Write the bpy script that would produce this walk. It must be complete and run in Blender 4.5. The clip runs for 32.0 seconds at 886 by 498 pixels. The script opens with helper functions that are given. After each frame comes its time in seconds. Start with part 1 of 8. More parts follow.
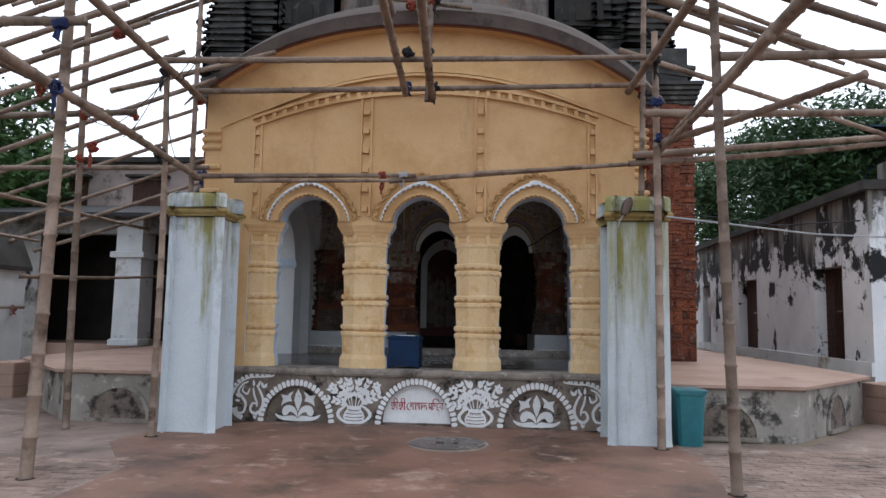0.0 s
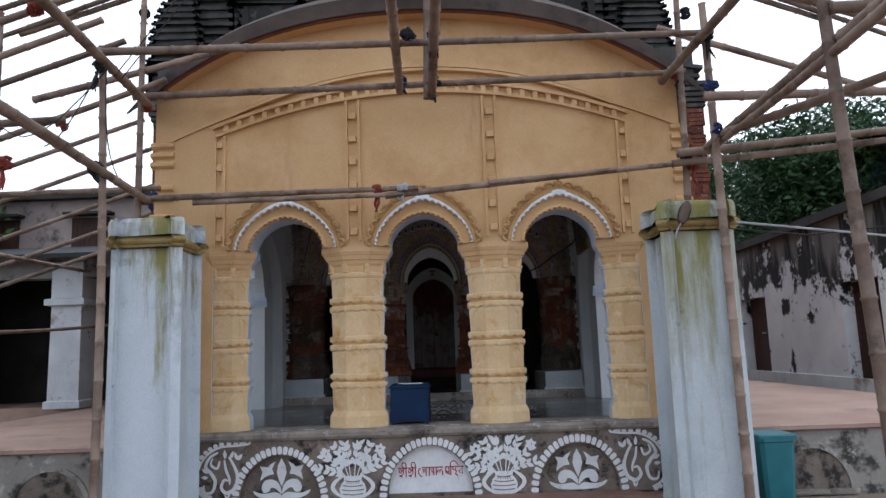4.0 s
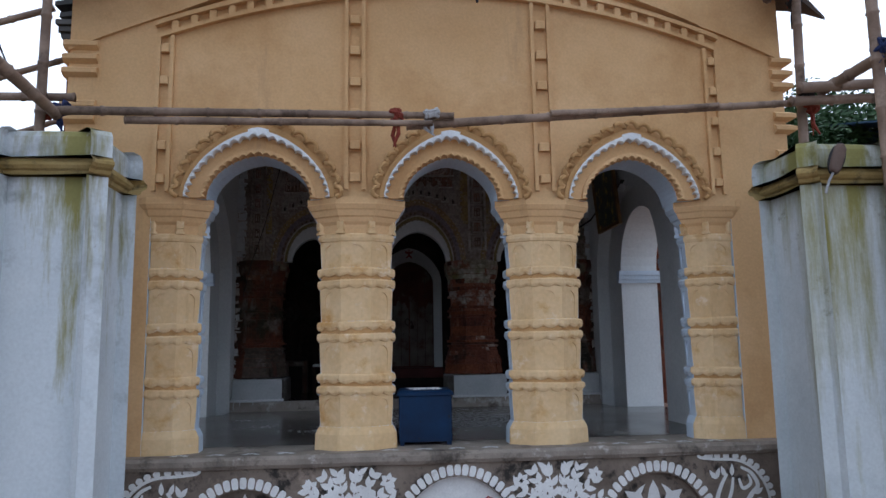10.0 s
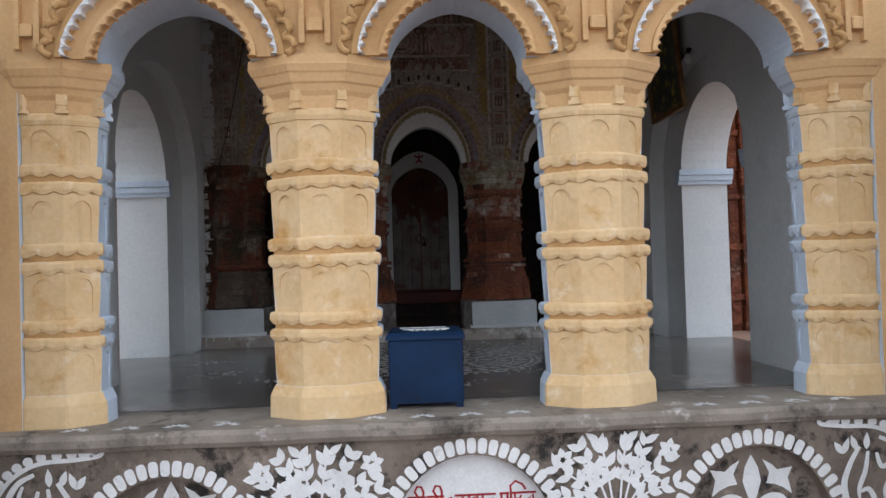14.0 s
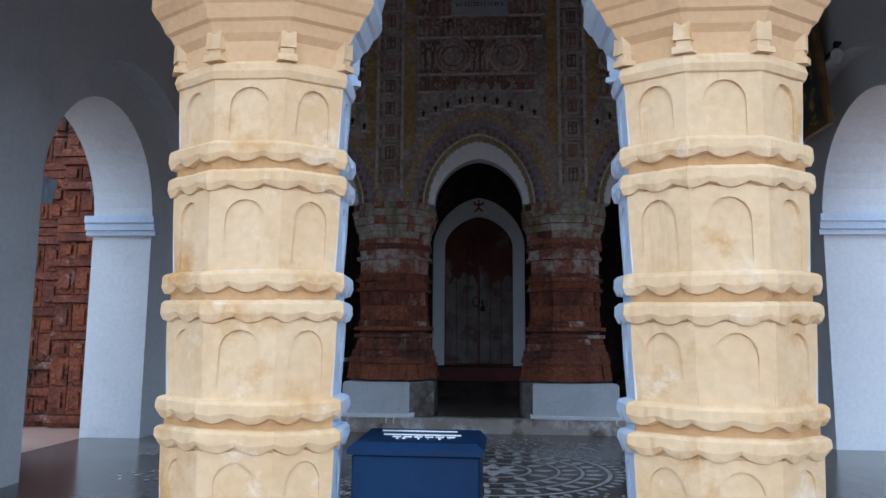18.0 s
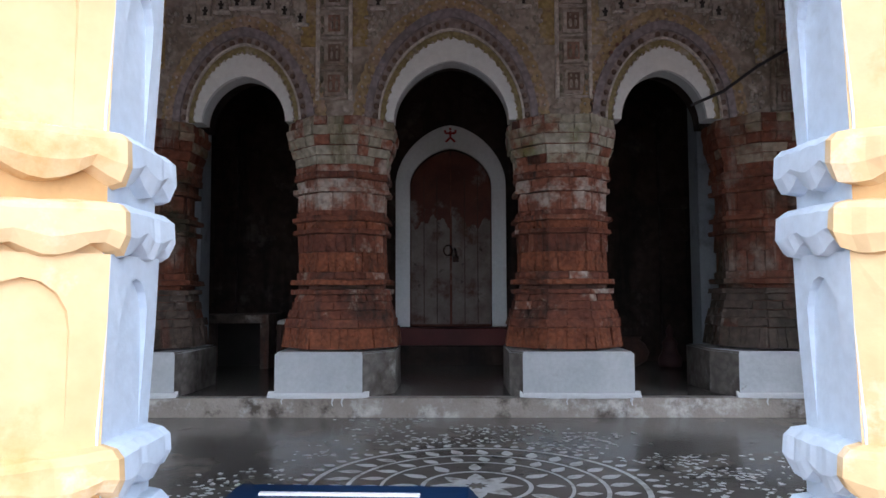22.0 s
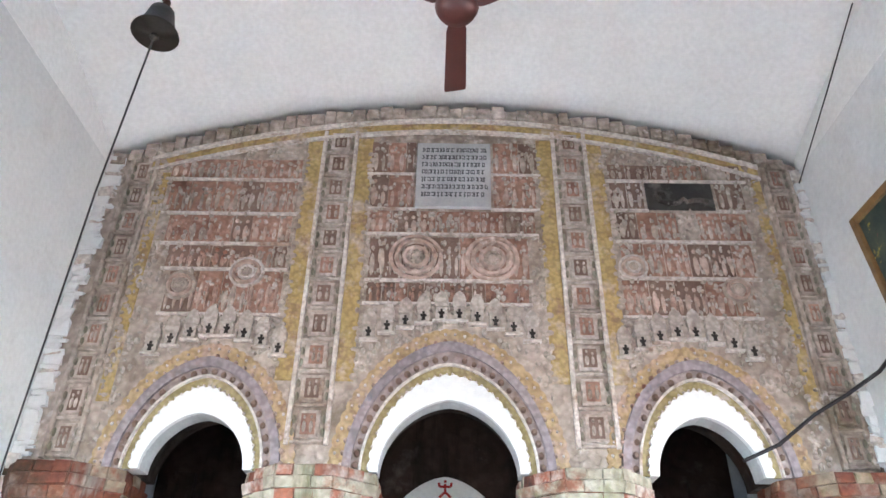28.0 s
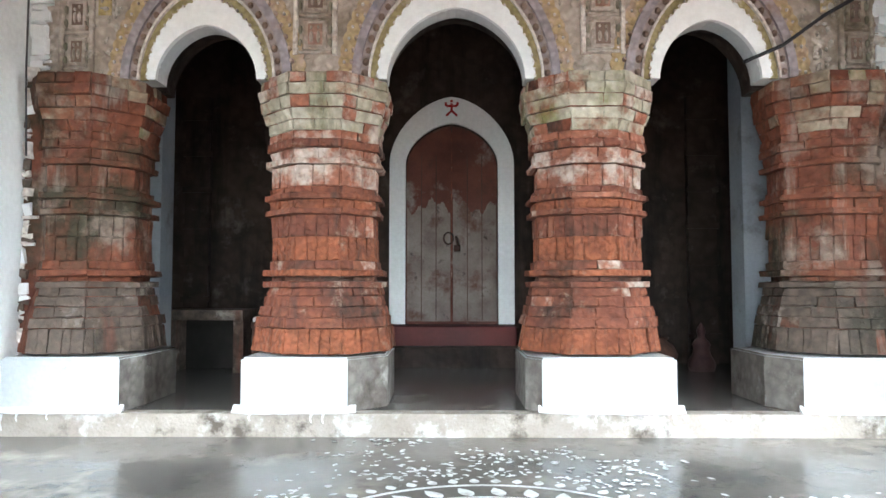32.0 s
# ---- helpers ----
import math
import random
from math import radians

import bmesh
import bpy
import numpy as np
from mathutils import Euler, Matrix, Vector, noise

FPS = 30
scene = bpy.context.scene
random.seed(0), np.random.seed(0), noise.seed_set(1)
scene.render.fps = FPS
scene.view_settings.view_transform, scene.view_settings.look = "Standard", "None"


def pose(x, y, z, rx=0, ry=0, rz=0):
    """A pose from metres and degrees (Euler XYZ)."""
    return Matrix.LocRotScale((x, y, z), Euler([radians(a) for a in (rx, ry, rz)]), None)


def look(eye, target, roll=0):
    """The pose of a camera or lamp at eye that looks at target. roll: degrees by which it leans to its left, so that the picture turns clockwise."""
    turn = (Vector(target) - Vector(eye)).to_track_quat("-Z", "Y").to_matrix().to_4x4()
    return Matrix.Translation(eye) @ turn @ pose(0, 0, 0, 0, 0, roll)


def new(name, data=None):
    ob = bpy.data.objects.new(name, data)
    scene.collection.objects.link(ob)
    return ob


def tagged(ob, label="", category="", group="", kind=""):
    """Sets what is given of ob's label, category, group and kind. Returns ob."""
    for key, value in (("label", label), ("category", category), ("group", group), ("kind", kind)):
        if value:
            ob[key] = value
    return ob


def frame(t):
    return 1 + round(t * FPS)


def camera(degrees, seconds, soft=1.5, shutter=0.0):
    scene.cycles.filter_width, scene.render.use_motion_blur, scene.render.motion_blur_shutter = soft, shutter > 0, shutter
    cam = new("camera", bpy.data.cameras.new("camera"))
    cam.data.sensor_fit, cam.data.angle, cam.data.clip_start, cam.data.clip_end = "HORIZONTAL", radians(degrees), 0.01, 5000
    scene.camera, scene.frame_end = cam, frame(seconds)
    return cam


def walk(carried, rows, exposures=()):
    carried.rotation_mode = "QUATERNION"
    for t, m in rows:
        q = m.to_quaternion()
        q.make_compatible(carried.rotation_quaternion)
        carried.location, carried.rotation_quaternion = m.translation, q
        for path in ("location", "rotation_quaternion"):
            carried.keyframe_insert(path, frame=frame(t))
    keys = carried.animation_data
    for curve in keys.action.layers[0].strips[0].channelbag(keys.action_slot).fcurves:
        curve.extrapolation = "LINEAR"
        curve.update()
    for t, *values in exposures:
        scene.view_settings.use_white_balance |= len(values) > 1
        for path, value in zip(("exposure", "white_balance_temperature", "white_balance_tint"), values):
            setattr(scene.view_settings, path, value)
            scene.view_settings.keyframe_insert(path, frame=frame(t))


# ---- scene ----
cam = camera(65.0, 32.0)
PATH = [
    (0, (1.023, 0.727, 1.505), (0.879, 2.713, 1.698), 1.0),
    (0.5, (0.88, 0.899, 1.504), (0.727, 2.871, 1.801), -2.7),
    (1, (0.736, 1.15, 1.494), (0.522, 3.125, 1.728), -1.1),
    (1.5, (0.592, 1.417, 1.502), (0.134, 3.355, 1.681), -0.7),
    (2, (0.494, 1.583, 1.517), (-0.113, 3.485, 1.631), -0.4),
    (2.5, (0.463, 1.794, 1.562), (0.143, 3.767, 1.649), -1.4),
    (4.5, (0.194, 2.603, 1.637), (0.185, 4.555, 2.071), -2.0),
    (5, (0.099, 2.801, 1.68), (-0.007, 4.695, 2.313), -0.7),
    (5.5, (-0.013, 2.972, 1.708), (-0.102, 4.772, 2.576), -0.8),
    (6, (-0.112, 3.158, 1.767), (-0.123, 4.889, 2.769), -1.9),
    (6.5, (-0.14, 3.351, 1.706), (-0.219, 5.045, 2.765), -1.0),
    (7, (-0.145, 3.583, 1.734), (-0.252, 5.316, 2.725), 0.8),
    (7.5, (-0.312, 3.739, 1.707), (-0.342, 5.452, 2.738), -0.9),
    (8, (-0.469, 3.848, 1.747), (-0.439, 5.621, 2.673), 0.7),
    (8.5, (-0.543, 4.04, 1.713), (-0.512, 5.774, 2.71), -0.5),
    (9, (-0.568, 4.26, 1.706), (-0.52, 6.09, 2.512), 0.7),
    (9.5, (-0.708, 4.369, 1.711), (-0.496, 6.291, 2.222), -1.7),
    (10, (-0.658, 4.677, 1.587), (-0.466, 6.649, 1.863), -0.9),
    (10.5, (-0.544, 4.873, 1.557), (-0.402, 6.85, 1.821), 1.0),
    (11, (-0.478, 5.197, 1.564), (-0.254, 7.166, 1.838), -1.1),
    (11.5, (-0.504, 5.399, 1.543), (-0.282, 7.375, 1.758), -2.9),
    (12, (-0.416, 5.674, 1.561), (-0.271, 7.661, 1.736), -0.7),
    (12.5, (-0.376, 5.823, 1.624), (-0.305, 7.821, 1.583), -0.4),
    (13, (-0.406, 6.047, 1.628), (-0.293, 8.041, 1.521), -2.0),
    (13.5, (-0.418, 6.32, 1.624), (-0.279, 8.315, 1.65), -1.6),
    (15.5, (-0.007, 7.04, 1.63), (-0.056, 9.038, 1.69), -0.5),
    (16, (0.039, 7.38, 1.562), (-0.037, 9.376, 1.653), 0.4),
    (16.5, (0.064, 7.6, 1.646), (0.01, 9.593, 1.805), -1.2),
    (17, (-0.026, 7.811, 1.592), (-0.071, 9.8, 1.798), -1.0),
    (17.5, (0.038, 7.948, 1.62), (-0.065, 9.928, 1.884), -0.2),
    (18, (0.004, 8.234, 1.584), (-0.118, 10.215, 1.832), 0.4),
    (18.5, (-0.066, 8.39, 1.587), (-0.106, 10.378, 1.807), -0.9),
    (19, (-0.107, 8.603, 1.607), (-0.167, 10.593, 1.788), -1.0),
    (19.5, (-0.059, 8.793, 1.655), (-0.165, 10.773, 1.919), -0.9),
    (20, (-0.055, 8.916, 1.611), (-0.152, 10.901, 1.836), -0.2),
    (20.5, (-0.085, 9.133, 1.601), (-0.107, 11.117, 1.849), -1.3),
    (21, (-0.099, 9.301, 1.593), (-0.157, 11.294, 1.747), -1.2),
    (21.5, (-0.059, 9.529, 1.592), (-0.089, 11.521, 1.766), -0.9),
    (22, (-0.039, 9.708, 1.579), (-0.073, 11.704, 1.703), -0.2),
    (22.5, (-0.075, 9.938, 1.6), (-0.047, 11.932, 1.751), -0.7),
    (23, (-0.105, 10.042, 1.587), (-0.02, 12.037, 1.698), -0.6),
    (23.5, (-0.077, 10.176, 1.616), (-0.096, 12.171, 1.758), 0.5),
    (24, (-0.048, 10.322, 1.602), (-0.115, 12.314, 1.773), 2.2),
    (24.5, (-0.064, 10.388, 1.614), (-0.145, 12.381, 1.759), 1.2),
    (26.5, (-0.082, 10.605, 1.789), (-0.038, 12.559, 2.213), 0.2),
    (27, (-0.083, 10.558, 1.825), (-0.046, 12.444, 2.489), 0.0),
    (27.5, (-0.091, 10.539, 1.835), (-0.088, 12.347, 2.69), 0.2),
    (28, (-0.08, 10.528, 1.818), (-0.095, 12.234, 2.861), 1.0),
    (28.5, (-0.078, 10.531, 1.823), (-0.091, 12.229, 2.88), 0.9),
    (29, (-0.063, 10.516, 1.814), (-0.082, 12.285, 2.747), 0.8),
    (29.5, (-0.057, 10.528, 1.809), (-0.077, 12.386, 2.549), 0.8),
    (30, (-0.069, 10.527, 1.822), (-0.091, 12.442, 2.396), 0.9),
    (30.5, (-0.073, 10.548, 1.798), (-0.1, 12.484, 2.3), 0.6),
    (31, (-0.106, 10.486, 1.623), (-0.131, 12.456, 1.968), 1.2),
    (31.5, (-0.102, 10.507, 1.598), (-0.126, 12.496, 1.818), 0.5),
    (32, (-0.096, 10.527, 1.575), (-0.116, 12.524, 1.681), 0.0),
]
EXPOSURES = [
    (0, 0.35, 6050, 10), (2.5, 0.52, 5900, 10), (4.5, 0.25, 5700, 10), (5.0, 0.08, 5600, 10), (5.5, -0.55, 6100, 10), (6.2, -1.0, 6300, 10),
    (7, -1.08, 6800, 12), (8, -0.88, 6900, 14), (9.0, -0.95, 6950, 14), (10.0, 0.18, 5600, 10), (10.5, 0.25, 5700, 10), (11, 0.12, 5450, 10),
    (12, 0.5, 5450, 10), (13, 0.7, 6500, 10), (13.5, 0.85, 6400, 10), (15.5, 1.15, 5500, 12), (17, 1.45, 5200, 11), (18, 1.32, 5150, 9),
    (20, 1.2, 5100, 8), (21, 1.4, 5200, 7), (22, 2.2, 5900, 12), (23, 3.42, 6950, 7), (24, 4.18, 6500, 5), (26.5, 5.05, 5670, 2),
    (27, 5.25, 5620, 2), (28, 5.25, 5570, 2), (29, 5.07, 5570, 2), (30, 5.12, 5520, 2), (31, 4.87, 5550, 1), (32, 4.42, 6150, 3),
]
walk(cam, [(t, look(eye, target, roll)) for t, eye, target, roll in PATH], EXPOSURES)

# ---- world, sun, exposure ----
world = bpy.data.worlds.new("overcast_sky")
scene.world = world
world.use_nodes = True
wn, wl = world.node_tree.nodes, world.node_tree.links
sky = wn.new("ShaderNodeTexSky")
sky.sky_type, sky.sun_disc = "NISHITA", False
sky.sun_elevation, sky.sun_rotation = radians(52), radians(8)
sky.air_density, sky.dust_density, sky.ozone_density = 1.0, 6.0, 1.0
haze = wn.new("ShaderNodeMix")
haze.data_type = "RGBA"
haze.inputs["Factor"].default_value = 0.8
haze.inputs["B"].default_value = (8.6, 9.0, 9.6, 1)
wl.new(sky.outputs["Color"], haze.inputs["A"])
wl.new(haze.outputs["Result"], wn["Background"].inputs["Color"])
wn["Background"].inputs["Strength"].default_value = 0.15
sun_data = bpy.data.lights.new("sun", "SUN")
sun_data.energy, sun_data.angle, sun_data.color = 0.5, radians(40), (1.0, 0.96, 0.9)
sun = new("sun", sun_data)
sun.matrix_world = look((5, 40, 46), (0, 6, 0))

# ---- materials ----
def material(name, colours, scale=2.0, rough=0.8, bump=0.25, grain=60.0, stain=None, streak=None, metal=0.0, vary=0.0, stretch=(1, 1, 1), spec=0.3, second=None, carve=None, top=None):
    """colours: dark and light of the surface. stain: (colour, scale, low, high). streak: the same, drawn out downwards.
    second: one more stain. vary: change from piece to piece. carve: (scale, depth) of worn carving, its crevices shaded
    in the colour. top: heights between which the first stain thickens.
    """
    m = bpy.data.materials.new(name)
    m.use_nodes = True
    n, l = m.node_tree.nodes, m.node_tree.links
    p = n["Principled BSDF"]
    tc = n.new("ShaderNodeNewGeometry")
    mp = n.new("ShaderNodeMapping")
    mp.inputs["Scale"].default_value = stretch
    l.new(tc.outputs["Position"], mp.inputs["Vector"])
    big = n.new("ShaderNodeTexNoise")
    big.inputs["Scale"].default_value, big.inputs["Detail"].default_value, big.inputs["Roughness"].default_value = scale, 8, 0.62
    l.new(mp.outputs["Vector"], big.inputs["Vector"])
    ramp = n.new("ShaderNodeValToRGB")
    ramp.color_ramp.elements[0].position, ramp.color_ramp.elements[1].position = 0.32, 0.68
    ramp.color_ramp.elements[0].color, ramp.color_ramp.elements[1].color = (*colours[0], 1), (*colours[1], 1)
    l.new(big.outputs["Fac"], ramp.inputs["Fac"])
    colour = ramp.outputs["Color"]
    fine = n.new("ShaderNodeTexNoise")
    fine.inputs["Scale"].default_value, fine.inputs["Detail"].default_value = grain, 5
    l.new(mp.outputs["Vector"], fine.inputs["Vector"])
    for k, spot in enumerate((stain, streak, second)):
        if not spot:
            continue
        c, s, low, high = spot
        mp2 = n.new("ShaderNodeMapping")
        mp2.inputs["Scale"].default_value = (1, 1, 0.13) if k == 1 else (1, 1, 1)
        mp2.inputs["Location"].default_value = (3.7 * k + 1.3, 9.1 - k, 2.2 * k)
        l.new(tc.outputs["Position"], mp2.inputs["Vector"])
        t = n.new("ShaderNodeTexNoise")
        t.inputs["Scale"].default_value, t.inputs["Detail"].default_value, t.inputs["Roughness"].default_value = s, 9, 0.68
        l.new(mp2.outputs["Vector"], t.inputs["Vector"])
        r = n.new("ShaderNodeMapRange")
        r.inputs["From Min"].default_value, r.inputs["From Max"].default_value = low, high
        level = t.outputs["Fac"]
        if top and k < 2:
            xyz = n.new("ShaderNodeSeparateXYZ")
            l.new(tc.outputs["Position"], xyz.inputs["Vector"])
            lift = n.new("ShaderNodeMapRange")
            lift.inputs["From Min"].default_value, lift.inputs["From Max"].default_value = top
            lift.inputs["To Min"].default_value, lift.inputs["To Max"].default_value = -0.08, 0.16
            l.new(xyz.outputs["Z"], lift.inputs["Value"])
            both = n.new("ShaderNodeMath")
            l.new(level, both.inputs[0])
            l.new(lift.outputs["Result"], both.inputs[1])
            level = both.outputs[0]
        l.new(level, r.inputs["Value"])
        mix = n.new("ShaderNodeMix")
        mix.data_type = "RGBA"
        mix.inputs["B"].default_value = (*c, 1)
        l.new(r.outputs["Result"], mix.inputs["Factor"])
        l.new(colour, mix.inputs["A"])
        colour = mix.outputs["Result"]
    speck = n.new("ShaderNodeMix")
    speck.data_type, speck.blend_type = "RGBA", "MULTIPLY"
    speck.inputs["Factor"].default_value = 0.2
    tone = n.new("ShaderNodeMapRange")
    tone.inputs["From Min"].default_value, tone.inputs["From Max"].default_value = 0.3, 0.7
    tone.inputs["To Min"].default_value, tone.inputs["To Max"].default_value = 0.6, 1.15
    l.new(fine.outputs["Fac"], tone.inputs["Value"])
    l.new(colour, speck.inputs["A"])
    l.new(tone.outputs["Result"], speck.inputs["B"])
    colour = speck.outputs["Result"]
    cut = None
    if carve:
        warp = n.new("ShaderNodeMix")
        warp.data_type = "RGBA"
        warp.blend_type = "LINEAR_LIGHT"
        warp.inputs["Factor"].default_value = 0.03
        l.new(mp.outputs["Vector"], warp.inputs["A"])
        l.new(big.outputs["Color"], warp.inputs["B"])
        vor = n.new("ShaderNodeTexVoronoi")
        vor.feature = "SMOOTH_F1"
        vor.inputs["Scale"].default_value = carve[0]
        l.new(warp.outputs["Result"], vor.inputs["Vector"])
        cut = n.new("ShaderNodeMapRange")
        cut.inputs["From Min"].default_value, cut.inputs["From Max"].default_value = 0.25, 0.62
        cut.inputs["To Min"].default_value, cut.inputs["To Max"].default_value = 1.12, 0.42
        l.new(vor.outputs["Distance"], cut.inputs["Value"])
        # multiply crevice shade into the base colour
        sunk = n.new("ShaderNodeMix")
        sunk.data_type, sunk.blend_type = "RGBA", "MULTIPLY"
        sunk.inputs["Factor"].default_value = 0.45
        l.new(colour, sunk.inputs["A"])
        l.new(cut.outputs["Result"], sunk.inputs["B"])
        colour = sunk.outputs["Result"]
    if vary:
        info = n.new("ShaderNodeObjectInfo")
        hsv = n.new("ShaderNodeHueSaturation")
        r = n.new("ShaderNodeMapRange")
        r.inputs["To Min"].default_value, r.inputs["To Max"].default_value = 1 - vary, 1 + vary
        l.new(info.outputs["Random"], r.inputs["Value"])
        l.new(r.outputs["Result"], hsv.inputs["Value"])
        l.new(colour, hsv.inputs["Color"])
        colour = hsv.outputs["Color"]
    l.new(colour, p.inputs["Base Color"])
    rr = n.new("ShaderNodeMapRange")
    rr.inputs["To Min"].default_value, rr.inputs["To Max"].default_value = max(0.03, rough - 0.12), min(1, rough + 0.12)
    l.new(big.outputs["Fac"], rr.inputs["Value"])
    l.new(rr.outputs["Result"], p.inputs["Roughness"])
    p.inputs["Metallic"].default_value = metal
    p.inputs["Specular IOR Level"].default_value = spec
    if bump:
        add = n.new("ShaderNodeMath")
        add.operation = "MULTIPLY_ADD"
        add.inputs[1].default_value = 0.35
        l.new(fine.outputs["Fac"], add.inputs[0])
        l.new(big.outputs["Fac"], add.inputs[2])
        b = n.new("ShaderNodeBump")
        b.inputs["Strength"].default_value, b.inputs["Distance"].default_value = bump, 0.02
        l.new(add.outputs[0], b.inputs["Height"])
        normal = b.outputs["Normal"]
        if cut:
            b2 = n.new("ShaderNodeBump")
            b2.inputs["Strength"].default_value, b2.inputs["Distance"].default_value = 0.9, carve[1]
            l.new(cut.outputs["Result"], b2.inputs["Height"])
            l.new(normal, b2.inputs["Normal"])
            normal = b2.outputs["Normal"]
        l.new(normal, p.inputs["Normal"])
    return m


M = {}
M["yellow"] = material("yellow_limewash", ((0.61, 0.382, 0.176), (0.69, 0.46, 0.243)), 1.1, 0.85, 0.1, 45, stain=((0.49, 0.28, 0.115), 0.7, 0.50, 0.74), streak=((0.40, 0.26, 0.135), 2.6, 0.60, 0.80), second=((0.70, 0.50, 0.295), 2.0, 0.66, 0.80))
M["cream"] = material("cream_limewash", ((0.64, 0.434, 0.216), (0.72, 0.535, 0.312)), 2.4, 0.85, 0.2, 30, stain=((0.54, 0.31, 0.11), 3.2, 0.54, 0.68), streak=((0.50, 0.33, 0.16), 5.0, 0.59, 0.74), second=((0.76, 0.62, 0.43), 6.0, 0.58, 0.70))
M["white_blue"] = material("bluish_limewash", ((0.50, 0.59, 0.70), (0.61, 0.69, 0.78)), 2.0, 0.85, 0.2, 50, stain=((0.40, 0.45, 0.50), 4.0, 0.60, 0.75))
M["white"] = material("white_limewash", ((0.62, 0.64, 0.645), (0.71, 0.725, 0.72)), 1.2, 0.9, 0.08, 30, stain=((0.55, 0.56, 0.56), 2.0, 0.56, 0.75))
M["pillar_white"] = material("stained_white_plaster", ((0.53, 0.585, 0.62), (0.64, 0.685, 0.71)), 1.2, 0.85, 0.15, 45, streak=((0.27, 0.25, 0.09), 4.5, 0.56, 0.70), stain=((0.36, 0.39, 0.40), 3.0, 0.57, 0.74), second=((0.20, 0.17, 0.12), 6.0, 0.68, 0.74), top=(0.5, 3.6))
M["pillar_mossy"] = material("mossy_white_plaster", ((0.46, 0.51, 0.53), (0.60, 0.64, 0.65)), 1.5, 0.85, 0.25, 45, streak=((0.25, 0.235, 0.08), 2.6, 0.47, 0.66), stain=((0.10, 0.095, 0.06), 4.0, 0.64, 0.76), top=(0.8, 3.5))
M["cap_moss"] = material("mossy_moulding", ((0.25, 0.175, 0.055), (0.42, 0.315, 0.135)), 3.0, 0.9, 0.4, 50, stain=((0.05, 0.045, 0.03), 4.0, 0.54, 0.68))
M["plinth"] = material("dark_cement_plinth", ((0.12, 0.095, 0.075), (0.235, 0.19, 0.155)), 3.0, 0.85, 0.7, 60, stain=((0.33, 0.265, 0.215), 3.0, 0.57, 0.68), second=((0.03, 0.027, 0.024), 4.5, 0.515, 0.61))
M["plinth_lip"] = material("worn_cement_edge", ((0.17, 0.145, 0.12), (0.33, 0.285, 0.24)), 3.0, 0.85, 0.6, 60, stain=((0.5, 0.47, 0.44), 5.0, 0.58, 0.68), second=((0.07, 0.06, 0.05), 3.0, 0.55, 0.66))
M["paint_white"] = material("white_mural_paint", ((0.66, 0.66, 0.65), (0.78, 0.78, 0.77)), 6.0, 0.8, 0.1, 60, stain=((0.42, 0.39, 0.36), 9.0, 0.62, 0.75))
M["paint_red"] = material("red_letter_paint", ((0.26, 0.010, 0.012), (0.34, 0.02, 0.02)), 6.0, 0.7, 0.1, 60)
M["apron"] = material("red_brown_damp_paving", ((0.17, 0.088, 0.06), (0.285, 0.162, 0.115)), 1.1, 0.62, 0.5, 40, stain=((0.10, 0.064, 0.048), 0.8, 0.49, 0.64), second=((0.37, 0.255, 0.20), 2.4, 0.56, 0.68))
M["path"] = material("grey_brown_paving", ((0.185, 0.13, 0.105), (0.302, 0.227, 0.189)), 1.5, 0.7, 0.45, 40, stain=((0.101, 0.0756, 0.063), 0.9, 0.51, 0.66), second=((0.378, 0.302, 0.26), 3.0, 0.57, 0.69))
M["ground"] = material("bare_earth", ((0.22, 0.17, 0.12), (0.32, 0.25, 0.18)), 0.6, 0.9, 0.4, 30)
M["terrace"] = material("red_terrace_cement", ((0.30, 0.19, 0.145), (0.42, 0.29, 0.23)), 1.2, 0.7, 0.3, 40, stain=((0.20, 0.14, 0.11), 1.0, 0.55, 0.72))
M["concrete"] = material("weathered_render", ((0.22, 0.20, 0.175), (0.36, 0.33, 0.29)), 1.8, 0.9, 0.4, 50, stain=((0.05, 0.047, 0.04), 2.6, 0.53, 0.62), second=((0.5, 0.47, 0.42), 4.5, 0.59, 0.67))
M["floor"] = material("polished_grey_cement", ((0.10, 0.093, 0.084), (0.19, 0.175, 0.158)), 1.3, 0.2, 0.06, 40, stain=((0.30, 0.27, 0.23), 1.6, 0.55, 0.70), second=((0.06, 0.055, 0.05), 3.0, 0.58, 0.72), spec=0.5)
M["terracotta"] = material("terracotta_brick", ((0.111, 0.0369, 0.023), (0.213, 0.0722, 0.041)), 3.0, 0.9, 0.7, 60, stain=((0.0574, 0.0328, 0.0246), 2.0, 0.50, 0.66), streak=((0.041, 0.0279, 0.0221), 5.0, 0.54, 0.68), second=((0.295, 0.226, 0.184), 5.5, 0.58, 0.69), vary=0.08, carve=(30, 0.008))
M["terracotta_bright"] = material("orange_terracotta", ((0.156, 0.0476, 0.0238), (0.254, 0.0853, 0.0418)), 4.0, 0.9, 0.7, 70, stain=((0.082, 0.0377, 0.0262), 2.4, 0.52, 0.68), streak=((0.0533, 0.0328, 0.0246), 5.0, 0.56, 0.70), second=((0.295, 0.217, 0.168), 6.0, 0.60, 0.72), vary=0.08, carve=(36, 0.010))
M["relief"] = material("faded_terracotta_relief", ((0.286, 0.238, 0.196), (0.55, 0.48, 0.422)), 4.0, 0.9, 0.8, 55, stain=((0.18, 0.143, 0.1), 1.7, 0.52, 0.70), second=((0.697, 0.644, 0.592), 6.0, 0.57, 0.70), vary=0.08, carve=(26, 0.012))
